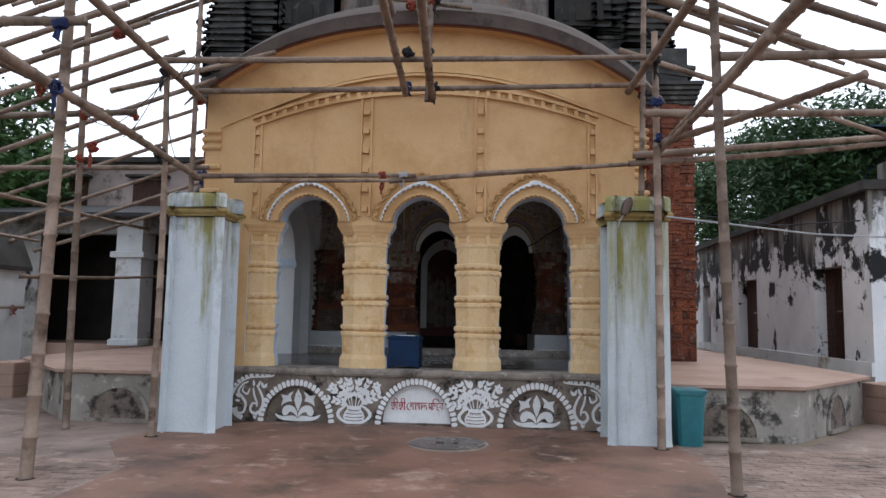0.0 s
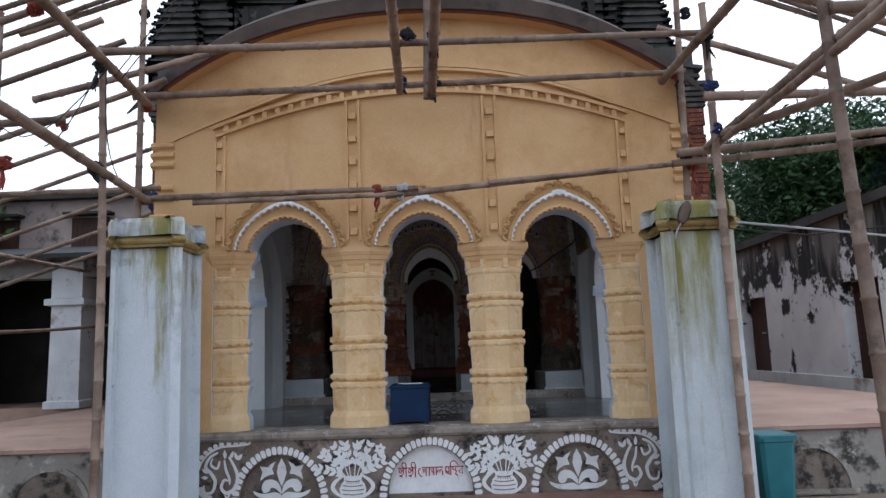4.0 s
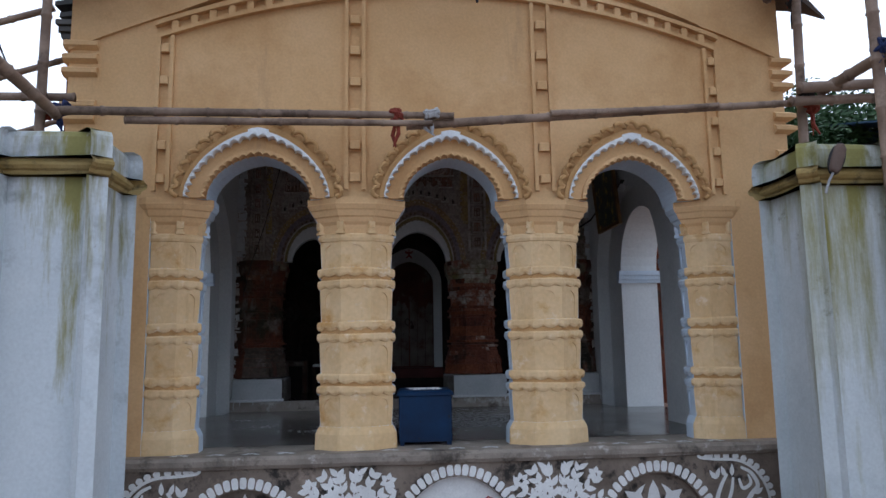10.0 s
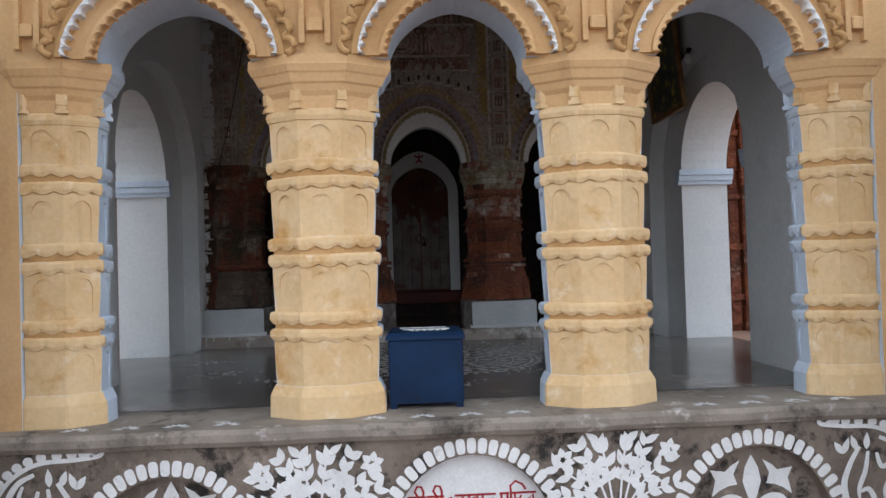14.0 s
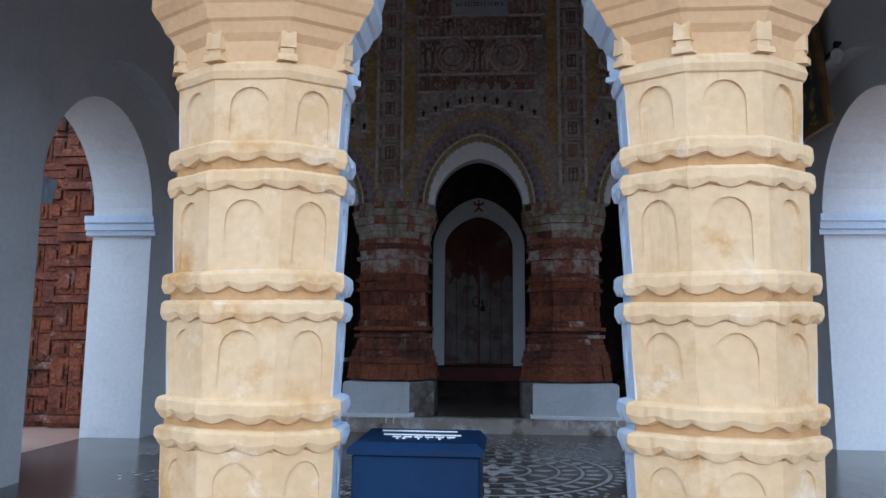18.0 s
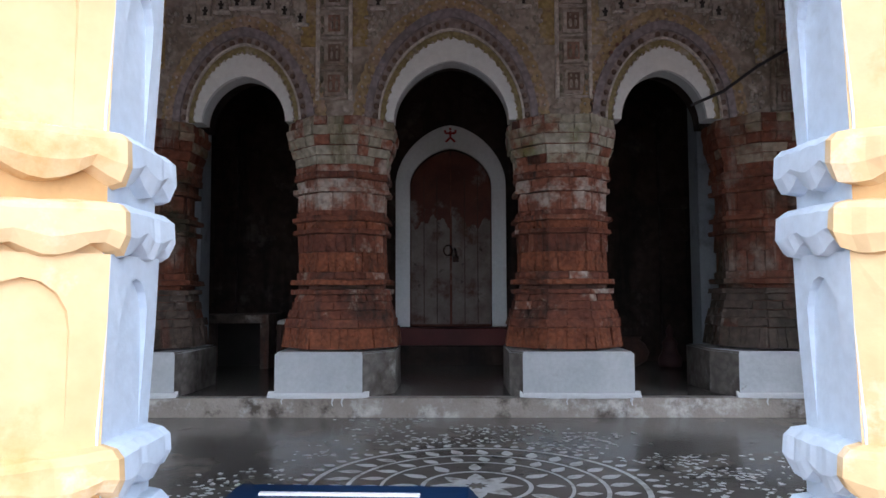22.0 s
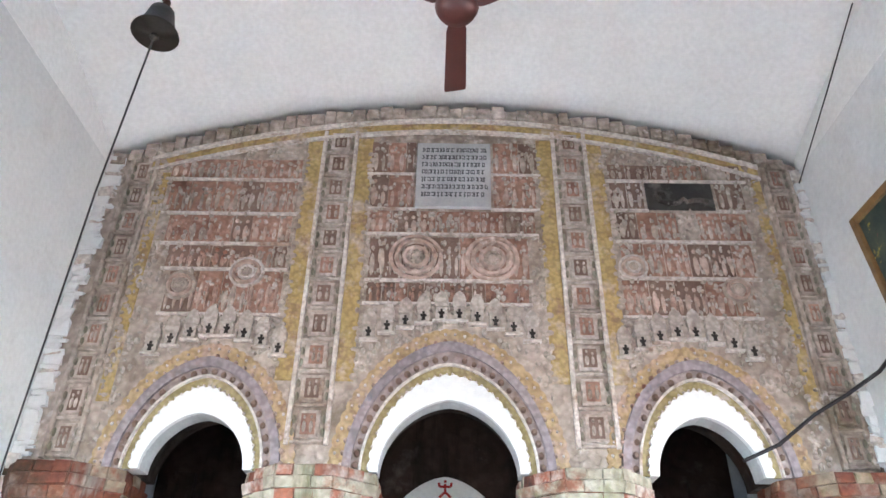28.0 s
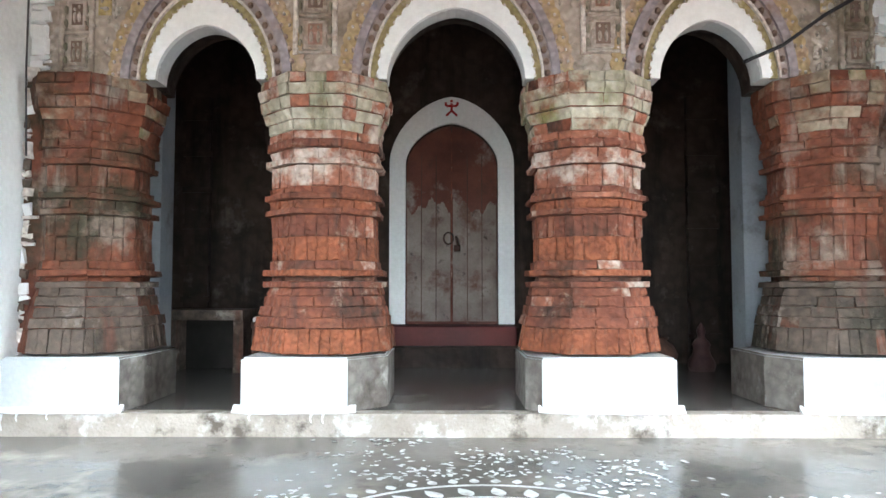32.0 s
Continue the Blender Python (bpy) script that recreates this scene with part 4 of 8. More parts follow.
    for s in faces:
        t = 45 * s
        yellow = math.sin(radians(t)) < -0.3
        for z0, z1 in TIERS:
            w = 0.248 * k
            bm = arch_frame(w, z1 - z0, w * 0.58, (z1 - z0) * 0.88, 0.015)
            for v in bm.verts:
                v.co.y *= 0.12 + 0.88 * min(1.0, v.co.z / (z1 - z0) / 0.75) ** 1.5
            ob = part("panel", bm, M["cream"] if yellow else M["white_blue"], col, "arched relief panel")
            ob.matrix_basis = pose(0, 0, 0, 0, 0, t + 90) @ pose(0, -0.287 * k, z(z0))
    return col


porch_column(-0.825, 10.745, 0.306, "cream limewashed octagonal column with paired rings and arched panels", (0, 4, 5, 6, 7), 1)
porch_column(0.81, 10.745, 0.309, "cream limewashed octagonal column with chipped paired rings", (0, 4, 5, 6, 7), 2)
porch_column(-2.40, 10.75, 0.27, "cream limewashed half column against the porch wall", (0, 6, 7), 3)
porch_column(2.40, 10.75, 0.27, "cream limewashed half column with worn panels against the wall", (4, 5, 6), 4)

# ---- arch mouldings on the front ----
def arch_line(cx, r, h, a, point):
    """A point on an arch line at the angle a, with a slightly pointed crown."""
    return cx + r * math.cos(a), 2.846 + h * (math.sin(a) * (1 - point) + point * (1 - abs(math.cos(a)) ** 1.3))


def arch_cusp(cx, r0, r1, h0, h1, y0, y1, a0, a1, amp, point, n=7):
    """One lobe of a cusped band: its inner edge is hollowed between two tips."""
    bm = bmesh.new()
    rows = []
    for i in range(n + 1):
        f = i / n
        a = a0 + (a1 - a0) * f
        g = amp * math.sin(math.pi * f) ** 0.8
        lo, lo_in, hi = arch_line(cx, r0 + g, h0 + g, a, point), arch_line(cx, r0 + g * 1.25 + 0.006, h0 + g * 1.25 + 0.006, a, point), arch_line(cx, r1, h1, a, point)
        rows.append([bm.verts.new(p) for p in ((lo[0], y0 + 0.012, lo[1]), (lo_in[0], y0, lo_in[1]), (hi[0], y0 + 0.006, hi[1]), (hi[0], y1, hi[1]), (lo[0], y1, lo[1]))])
    for p, q in zip(rows, rows[1:]):
        for i in range(5):
            j = (i + 1) % 5
            bm.faces.new((p[i], p[j], q[j], q[i]))
    bm.faces.new(rows[0])
    bm.faces.new(rows[-1])
    return bm


def arch_cup(cx, r, h, a0, a1, amp, y, point, n=7):
    """One hollow shell of the outer edge: a raised rim round a sloping hollow."""
    bm = bmesh.new()
    rim = []
    for i in range(n + 1):
        f = i / n
        g = amp * math.sin(math.pi * f) ** 0.6
        x, z = arch_line(cx, r + g, h + g, a0 + (a1 - a0) * f, point)
        rim.append((x, y + 0.012 * (1 - math.sin(math.pi * f)), z))
    tube(bm, rim, 0.021, 6)
    base = [arch_line(cx, r - 0.05, h - 0.05, a0 + (a1 - a0) * i / n, point) for i in range(n + 1)]
    lo = [bm.verts.new((x, FRONT - 0.062, z)) for x, z in base]
    hi = [bm.verts.new((x, FRONT - 0.022, z)) for x, _, z in rim]
    for i in range(n):
        bm.faces.new((lo[i], lo[i + 1], hi[i + 1], hi[i]))
    return bm


for cx, r in ARCHES:
    bm = bmesh.new()
    arch_ring(bm, cx, 2.846, r + 0.030, r + 0.165, 0.392, 0.560, FRONT - 0.024, FRONT + 0.02, 0, 0.0, 80, 0.22)
    part("arch_roll", bm, M["yellow"], wall_front, "plain yellow hollow of the arch")
    bm = bmesh.new()
    arch_ring(bm, cx, 2.846, r + 0.150, r + 0.205, 0.545, 0.632, FRONT - 0.060, FRONT + 0.02, 0, 0.0, 80, 0.26)
    part("arch_crown", bm, M["yellow_worn_shade"], wall_front, "yellow band behind the white cusps")
    for k in range(22):
        a0, a1 = math.pi * k / 22, math.pi * (k + 1) / 22
        lift = 0.022 if k in (10, 11) else 0.0
        part("arch_cusp", arch_cusp(cx, r + 0.132, r + 0.168, 0.508, 0.572 + lift, FRONT - 0.094, FRONT - 0.02, a0, a1, 0.026, 0.28), M["band_white"], wall_front, "white cusp of the wavy band")
    for k in range(21):
        a0, a1 = math.pi * k / 21, math.pi * (k + 1) / 21
        part("arch_scallop", arch_cusp(cx, r - 0.004, r + 0.045, 0.362, 0.415, FRONT - 0.062, FRONT + 0.02, a0, a1, 0.020, 0.18), M["yellow"], wall_front, "yellow cusp on the inner edge of the arch")
    for k in range(17):
        a0, a1 = math.pi * k / 17, math.pi * (k + 1) / 17
        part("arch_petal", arch_cup(cx, r + 0.222, 0.648, a0, a1, 0.050, FRONT - 0.085, 0.22), M["yellow_worn_shade"], wall_front, "hollow yellow shell on the outer edge of the arch", None, True)


# ---- relief lines on the front ----
def strip(x, z0, z1, w=0.075):
    """A ladder-like upright: two rails with square dentils between."""
    bm = bmesh.new()
    for s in (-1, 1):
        block(bm, x + s * w - 0.016, x + s * w + 0.016, FRONT - 0.04, FRONT + 0.01, z0, z1)
    part("strip_rail", bm, M["yellow"], wall_front, "pair of narrow upright rails")
    z = z0 + 0.07
    while z < z1 - 0.06:
        bm = bmesh.new()
        soft_block(bm, x - w * 0.62, x + w * 0.62, FRONT - 0.05, FRONT + 0.01, z, z + 0.075, 0.008)
        part("dentil", bm, M["yellow"], wall_front)
        z += 0.285


def rail(f, x0, x1, d, h, n=60, name="moulding"):
    bm = bmesh.new()
    curtain(bm, [(x0 + (x1 - x0) * i / n, f(x0 + (x1 - x0) * i / n), f(x0 + (x1 - x0) * i / n) + h) for i in range(n + 1)], FRONT - d, FRONT + 0.01)
    part(name, bm, M["yellow"], wall_front, "thin curved moulding")


low = lambda x: 4.715 - 0.0768 * x * x
for s, top in ((-2.445, 4.265), (-0.835, 4.665), (0.825, 4.665), (2.415, 4.275)):
    strip(s, 2.9 if abs(s) > 2 else 2.92, top, 0.055 if abs(s) > 2 else 0.075)
rail(low, -2.49, 2.455, 0.05, 0.035)
rail(lambda x: low(x) + 0.115, -2.53, 2.49, 0.06, 0.04)
rail(lambda x: 4.985 - 0.095 * x * x, -2.3, 2.3, 0.075, 0.035)
rail(lambda x: 5.045 - 0.097 * x * x, -2.3, 2.3, 0.045, 0.045)
rail(lambda x: 4.90 - 0.075 * x * x, -3.24, -2.2, 0.03, 0.03)
rail(lambda x: 4.90 - 0.075 * x * x, 2.2, 3.12, 0.03, 0.03)
for i in range(31):
    x = -2.37 + 4.71 * i / 30
    bm = bmesh.new()
    soft_block(bm, x - 0.032, x + 0.032, FRONT - 0.045, FRONT + 0.01, low(x) + 0.034, low(x) + 0.116, 0.006)
    part("dentil", bm, M["yellow"], wall_front)
# bulging corner rings
for side in (-1, 1):
    for i, z in enumerate((3.16, 3.28, 3.52, 3.64, 3.93, 4.05, 4.17)):
        bm = bmesh.new()
        x0, x1 = sorted((side * 3.0, side * (3.28 if side < 0 else 3.15)))
        h = 0.045
        loft(bm, [[(x0, FRONT - g, z + dz), (x1 + (g if side > 0 else 0), FRONT - g, z + dz), (x1 + (g if side > 0 else 0), FRONT + 0.3, z + dz), (x0 - (g if side < 0 else 0), FRONT + 0.3, z + dz)] for dz, g in ((-h, 0.005), (-h * 0.4, 0.05), (h * 0.4, 0.05), (h, 0.005))])
        part("corner_ring", bm, M["yellow"], wall_front, "bulging corner moulding")


# ---- free-standing gate pillars ----
def gate_pillar(x0, x1, y0, y1, h, mat, label, turn):
    cx, cy = (x0 + x1) / 2, (y0 + y1) / 2
    p = thing("gate_pillar", (cx, cy, 0), label, "pillar", "gate pillars", turn)
    w, d = (x1 - x0) / 2, (y1 - y0) / 2

    def plan(g, z):
        a, b, n = w + g, d + g, 0.10
        c = 0.05
        pts = []
        for sx, sy in ((-1, -1), (1, -1), (1, 1), (-1, 1)):
            corner = [(sx * (a - n), sy * b), (sx * (a - n + 0.015), sy * (b - n * 0.55)), (sx * (a - n * 0.5), sy * (b - n * 0.72)), (sx * a, sy * (b - n))]
            if sx * sy < 0:
                corner.reverse()
            pts += corner
        return [(x, y, z) for x, y in pts]
    bm = bmesh.new()
    loft(bm, [plan(0.008, -0.08), plan(0.006, 0.03), plan(0.0, 0.12), plan(0.0, 0.9), plan(-0.004, 1.8), plan(-0.005, h - 0.32)])
    part("shaft", bm, M[mat], p)
    bm = bmesh.new()
    loft(bm, [plan(g, h + z) for z, g in ((-0.32, 0.0), (-0.308, 0.016), (-0.285, 0.022), (-0.272, 0.04), (-0.25, 0.052), (-0.23, 0.05), (-0.215, 0.036), (-0.20, 0.03))])
    part("moulding", bm, M["cap_moss"], p, "mossy yellow moulding under the cap")
    bm = bmesh.new()
    loft(bm, [plan(0.022, h - 0.20), plan(0.024, h - 0.12), plan(0.02, h - 0.05), plan(0.005, h - 0.015), plan(-0.03, h)])
    part("cap", bm, M[mat], p)
    return p


gate_pillar(-3.16, -2.42, 9.27, 10.03, 3.05, "pillar_white", "white plastered gate pillar with thin green streaks", 0)
gate_pillar(2.42, 3.17, 9.27, 10.03, 3.03, "pillar_mossy", "white plastered gate pillar with mossy green streaks", 0)

# ---- bamboo scaffolding ----
def bamboo_pole(p, q, r=0.042, bend=0.0, label="weathered bamboo pole lashed into the scaffolding", seed=0):
    rnd = random.Random(seed)
    p, q = Vector(p), Vector(q)
    length = (q - p).length
    n = max(6, int(length / 0.36))
    side = Vector((rnd.uniform(-1, 1), rnd.uniform(-1, 1), rnd.uniform(-1, 0.2)))
    path, radii = [], []
    for i in range(n + 1):
        f = i / n
        c = p.lerp(q, f) - p + side * (bend + 0.018) * math.sin(math.pi * f) * min(1, length / 4)
        rr = r * (1.08 - 0.25 * f)
        d = (q - p).normalized()
        for off, g in ((-0.016, 0.97), (-0.006, 1.16), (0.008, 1.14), (0.018, 0.98)):
            if (i == 0 and off < 0) or (i == n and off > 0):
                continue
            path.append(c + d * off)
            radii.append(rr * g)
        if i < n:
            path.append(c + (q - p) / n * 0.5)
            radii.append(rr * 0.985)
    bm = bmesh.new()
    tube(bm, path, radii, 8)
    ob = mesh_object("bamboo_pole", bm, M["bamboo"], None, True)
    ob.matrix_basis = Matrix.Translation(p)
    return tagged(ob, label, "bamboo pole", "scaffolding poles")


def cloth_tie(at, colour, size=0.07, tail=0.0, seed=0):
    """A lashing: wound cloth with a ragged hanging end."""
    rnd = random.Random(seed)
    t = thing("cloth_tie", at, {"rope_red": "red cloth lashing on a scaffolding joint", "rope_blue": "dark blue cloth lashing on a scaffolding joint", "rope_black": "black cloth lashing on a scaffolding joint", "rope_pale": "pale grey cloth lashing on the front pole"}[colour], "tie", "scaffolding ties")
    bm = bmesh.new()
    for k in range(4):
        ang = rnd.uniform(0, math.pi)
        d = Vector((math.cos(ang), rnd.uniform(-0.5, 0.5), math.sin(ang))).normalized()
        a = d.cross(Vector((0, 1, 0.3))).normalized()
        b = d.cross(a)
        pts = [a * size * math.cos(2 * math.pi * i / 10) + b * size * math.sin(2 * math.pi * i / 10) + d * rnd.uniform(-0.02, 0.02) for i in range(11)]
        tube(bm, pts, size * 0.3, 6)
    part("wrap", bm, M[colour], t)
    if tail:
        bm = bmesh.new()
        for k in range(2):
            x = rnd.uniform(-0.03, 0.03)
            tube(bm, [(x, 0, -size), (x + rnd.uniform(-.03, .03), rnd.uniform(-.03, .03), -size - tail * 0.5), (x + rnd.uniform(-.06, .06), rnd.uniform(-.03, .03), -size - tail)], [0.014, 0.018, 0.006], 5)
        part("loose_end", bm, M[colour], t)


POLES = [
    # posts
    ((-3.10, 6.80, 0), (-3.20, 7.10, 5.9), 0.055), ((-4.36, 9.36, 0.0), (-4.33, 9.21, 5.27), 0.045), ((-3.07, 9.02, 0), (-3.10, 8.94, 4.72), 0.042),
    ((-3.15, 9.97, 0.72), (-3.16, 9.98, 6.45), 0.04), ((3.16, 7.11, 0), (3.10, 7.35, 5.6), 0.05), ((3.01, 9.19, 0), (2.98, 9.18, 5.05), 0.047), ((2.94, 10.19, 0.72), (3.06, 10.07, 6.5), 0.042),
    # long beams over the eaves, the middle beams and the cross poles
    ((-2.46, 1.5, 4.58), (-3.11, 10.12, 4.50), 0.055), ((2.99, 1.5, 4.44), (2.87, 10.3, 4.66), 0.055),
    ((0.11, 1.0, 4.97), (-0.22, 10.14, 4.60), 0.055), ((0.54, 1.0, 5.16), (0.15, 10.14, 4.52), 0.06), ((0.02, 3.0, 5.02), (-0.1, 8.0, 4.80), 0.04),
    ((-3.35, 10.17, 4.66), (3.1, 10.13, 4.70), 0.042), ((-3.1, 8.88, 4.63), (3.05, 9.13, 4.71), 0.04), ((-3.4, 6.66, 4.68), (4.4, 6.73, 4.56), 0.055),
    ((-3.3, 10.17, 6.36), (0.7, 10.15, 5.83), 0.034), ((-0.5, 10.22, 6.06), (3.9, 10.20, 5.99), 0.034),
    # upright struts to the ridge
    ((0.09, 10.05, 4.45), (0.16, 10.05, 7.35), 0.035), ((0.14, 6.78, 4.5), (0.18, 6.78, 7.6), 0.05), ((0.12, 4.2, 4.8), (0.16, 4.2, 7.7), 0.05),
    ((0.15, 1.2, 7.65), (0.12, 10.5, 7.25), 0.045),
    # purlins
    ((-2.35, 4.0, 6.47), (-3.03, 10.05, 5.99), 0.045), ((3.0, 3.0, 6.81), (3.02, 10.3, 6.14), 0.045),
    # side beams and the poles across the front
    ((-3.04, 3.6, 3.72), (-3.04, 9.95, 3.35), 0.05), ((-3.12, 4.2, 3.78), (-2.99, 8.2, 3.46), 0.045), ((3.20, 4.2, 3.78), (3.17, 10.1, 3.71), 0.055), ((3.11, 6.0, 3.68), (3.08, 9.3, 3.60), 0.04),
    ((-3.1, 9.94, 3.38), (-0.03, 10.01, 3.41), 0.034), ((-2.56, 9.98, 3.325), (-0.2, 9.98, 3.335), 0.03), ((-0.42, 10.08, 3.345), (3.1, 10.06, 3.605), 0.036), ((0.75, 10.02, 3.445), (2.2, 10.02, 3.545), 0.028),
]
for i, (p, q, r) in enumerate(POLES):
    bamboo_pole(p, q, r, 0.01, seed=i)
# rafters from the ridge to both sides, in pairs where two canes lie together
RAFTERS = [
    ((0.25, 10.47, 7.42), (-4.6, 10.42, 5.71)), ((0.25, 10.10, 7.41), (-4.6, 10.15, 5.93)), ((0.25, 10.0, 7.64), (-4.6, 9.76, 6.08)), ((0.25, 8.83, 7.26), (-4.6, 8.69, 5.64)), ((0.25, 8.29, 7.36), (-4.6, 8.76, 6.43)), ((0.25, 7.83, 7.66), (-4.6, 7.98, 6.51)),
    ((0.25, 6.3, 7.60), (-4.6, 6.3, 6.2)), ((0.25, 5.4, 7.62), (-4.6, 5.4, 6.22)), ((0.25, 4.4, 7.64), (-4.6, 4.4, 6.26)),
    ((-0.1, 10.60, 7.60), (4.6, 10.28, 5.45)), ((-0.1, 9.86, 7.52), (4.6, 10.14, 5.60)), ((-0.1, 9.42, 7.45), (4.6, 9.92, 5.91)), ((-0.1, 9.30, 7.86), (4.6, 9.36, 5.86)), ((-0.1, 8.65, 7.85), (4.6, 8.40, 5.46)), ((-0.1, 7.47, 7.40), (4.6, 7.84, 5.62)),
    ((-0.1, 6.1, 7.57), (4.6, 6.1, 6.3)), ((-0.1, 5.2, 7.61), (4.6, 5.2, 6.3)), ((-0.1, 4.3, 7.65), (4.6, 4.3, 6.3)),
]
for i, (p, q) in enumerate(RAFTERS):
    p, q = Vector(p), Vector(q)
    bamboo_pole(p, p.lerp(q, 1.06 + 0.06 * (i % 3)), 0.040, 0.018, seed=40 + i)
    if i % 3 != 1:
        bamboo_pole(p.lerp(q, 0.40 + 0.1 * (i % 2)) + Vector((0, -0.03, 0.075)), p.lerp(q, 1.24) + Vector((0, -0.03, 0.05)), 0.034, 0.018, seed=60 + i)
bamboo_pole((-4.6, 10.30, 4.72), (-2.0, 9.82, 5.09), 0.042, 0.01, seed=79)

# lower lean-to frame over the yard on one side: rafters, purlins, ties and posts
for i, y in enumerate((5.3, 6.1, 6.95, 7.25, 7.65, 8.1, 8.55, 9.0, 10.0, 10.8, 11.7, 13.0, 14.2, 15.4)):
    rnd = random.Random(300 + i)
    far = -9.2 + rnd.uniform(-0.25, 0.15)
    near = -2.85 if y < 10.2 else -3.45
    bamboo_pole((far, y + 0.12, 2.9 + 0.3 * (far + 8.9)), (near, y - 0.1, 2.9 + 0.3 * (near + 8.9) + 0.03), 0.036 + 0.006 * rnd.random(), 0.015, seed=300 + i)
LEAN_TO = [
    ((-8.30, 4.0, 2.98), (-8.50, 14.6, 2.93), 0.038), ((-6.0, 4.6, 3.72), (-6.45, 10.6, 3.56), 0.042), ((-7.1, 9.0, 3.36), (-7.0, 16.3, 3.40), 0.04), ((-4.5, 4.2, 4.14), (-4.3, 9.6, 4.21), 0.042),
    ((-8.9, 9.22, 4.02), (-3.62, 9.24, 4.08), 0.052), ((-9.0, 10.04, 3.52), (-2.95, 10.04, 3.52), 0.04), ((-7.4, 6.66, 4.26), (-2.75, 6.66, 4.16), 0.055),
    ((-8.19, 9.06, 0.0), (-8.03, 9.06, 4.12), 0.046), ((-8.58, 12.2, -0.02), (-8.60, 12.2, 3.05), 0.036),
    ((-8.50, 5.2, 1.50), (-8.50, 14.3, 1.54), 0.032), ((-6.5, 11.3, 2.02), (-6.35, 16.2, 2.32), 0.03),
    # the other side
    ((2.85, 9.92, 3.67), (6.8, 9.95, 3.98), 0.045), ((2.80, 9.98, 3.57), (6.2, 9.99, 3.86), 0.04), ((2.75, 8.74, 3.89), (6.7, 9.02, 3.99), 0.045), ((6.55, 5.6, 3.52), (6.60, 9.9, 3.56), 0.045),
    ((3.05, 9.25, 3.66), (3.90, 6.2, 3.44), 0.042), ((3.12, 7.22, 3.98), (6.5, 6.80, 3.84), 0.045),
    ((2.6, 7.95, 4.96), (6.9, 8.0, 3.50), 0.04), ((2.7, 8.35, 4.93), (7.0, 8.4, 3.50), 0.036), ((2.6, 7.2, 4.96), (6.8, 7.2, 3.5), 0.04), ((2.6, 6.2, 4.96), (6.8, 6.2, 3.5), 0.042), ((2.6, 9.5, 4.95), (6.8, 9.55, 3.52), 0.036),
]
for i, (p, q, r) in enumerate(LEAN_TO):
    bamboo_pole(p, q, r, 0.012, seed=400 + i)
bamboo_pole((6.6, 9.1, 0.0), (6.62, 9.1, 4.1), 0.042, 0.01, seed=450)
bamboo_pole((6.5, 6.75, 0.0), (6.52, 6.75, 4.0), 0.042, 0.01, seed=451)

# ---- cloth lashings on the joints ----
TIES = {
    "rope_red": ((-0.49, 9.95, 3.43), (-3.07, 9.97, 4.55), (3.04, 10.08, 6.20), (2.94, 10.12, 4.76), (-4.25, 9.19, 4.08), (-4.26, 9.2, 3.5), (-8.52, 12.2, 1.53), (-3.6, 9.24, 4.08), (-3.75, 8.6, 3.5), (-3.0, 7.7, 4.55), (-0.16, 10.02, 5.93), (0.14, 10.0, 5.98), (0.08, 7.12, 5.4), (2.9, 6.9, 4.8), (3.02, 10.06, 3.62), (-8.27, 10.94, 3.0), (-4.3, 8.4, 4.2), (-3.1, 9.98, 3.42), (-8.52, 14.2, 1.54)),
    "rope_blue": ((-2.9, 6.55, 4.16), (-2.91, 6.56, 3.55), (-3.05, 9.98, 6.22), (-2.97, 9.94, 3.44), (2.94, 9.12, 4.2), (2.79, 6.76, 4.93), (2.95, 9.12, 3.74), (-0.2, 10.05, 4.75), (-8.05, 9.1, 4.04)),
    "rope_pale": ((-0.21, 9.95, 3.45),),
    "rope_black": ((-0.09, 7.09, 5.0), (0.14, 7.10, 5.0), (0.27, 7.09, 5.02), (0.13, 10.0, 4.7), (0.19, 10.05, 4.74), (0.19, 10.0, 6.0), (-0.05, 8.95, 4.8), (0.2, 8.98, 4.82), (-3.0, 8.75, 4.5), (2.92, 9.05, 4.72), (2.98, 10.1, 4.62), (-3.12, 9.98, 5.7), (3.1, 10.1, 5.5), (-3.0, 8.76, 3.46), (2.92, 9.95, 3.68), (-6.2, 8.2, 3.62), (-6.3, 9.2, 3.62), (-2.9, 6.6, 4.66), (-8.4, 8.9, 2.97)),
}
for colour, spots in TIES.items():
    for i, (x, y, z) in enumerate(spots):
        at = (x * 1.02, y + 0.06, z - 0.02 - 0.02 * max(0.0, z - 3.0))
        rnd = random.Random(i * 7 + len(colour))
        cloth_tie(at, colour, rnd.uniform(0.05, 0.068), rnd.choice((0, 0.08, 0.12, 0.2)), i * 13 + len(colour))

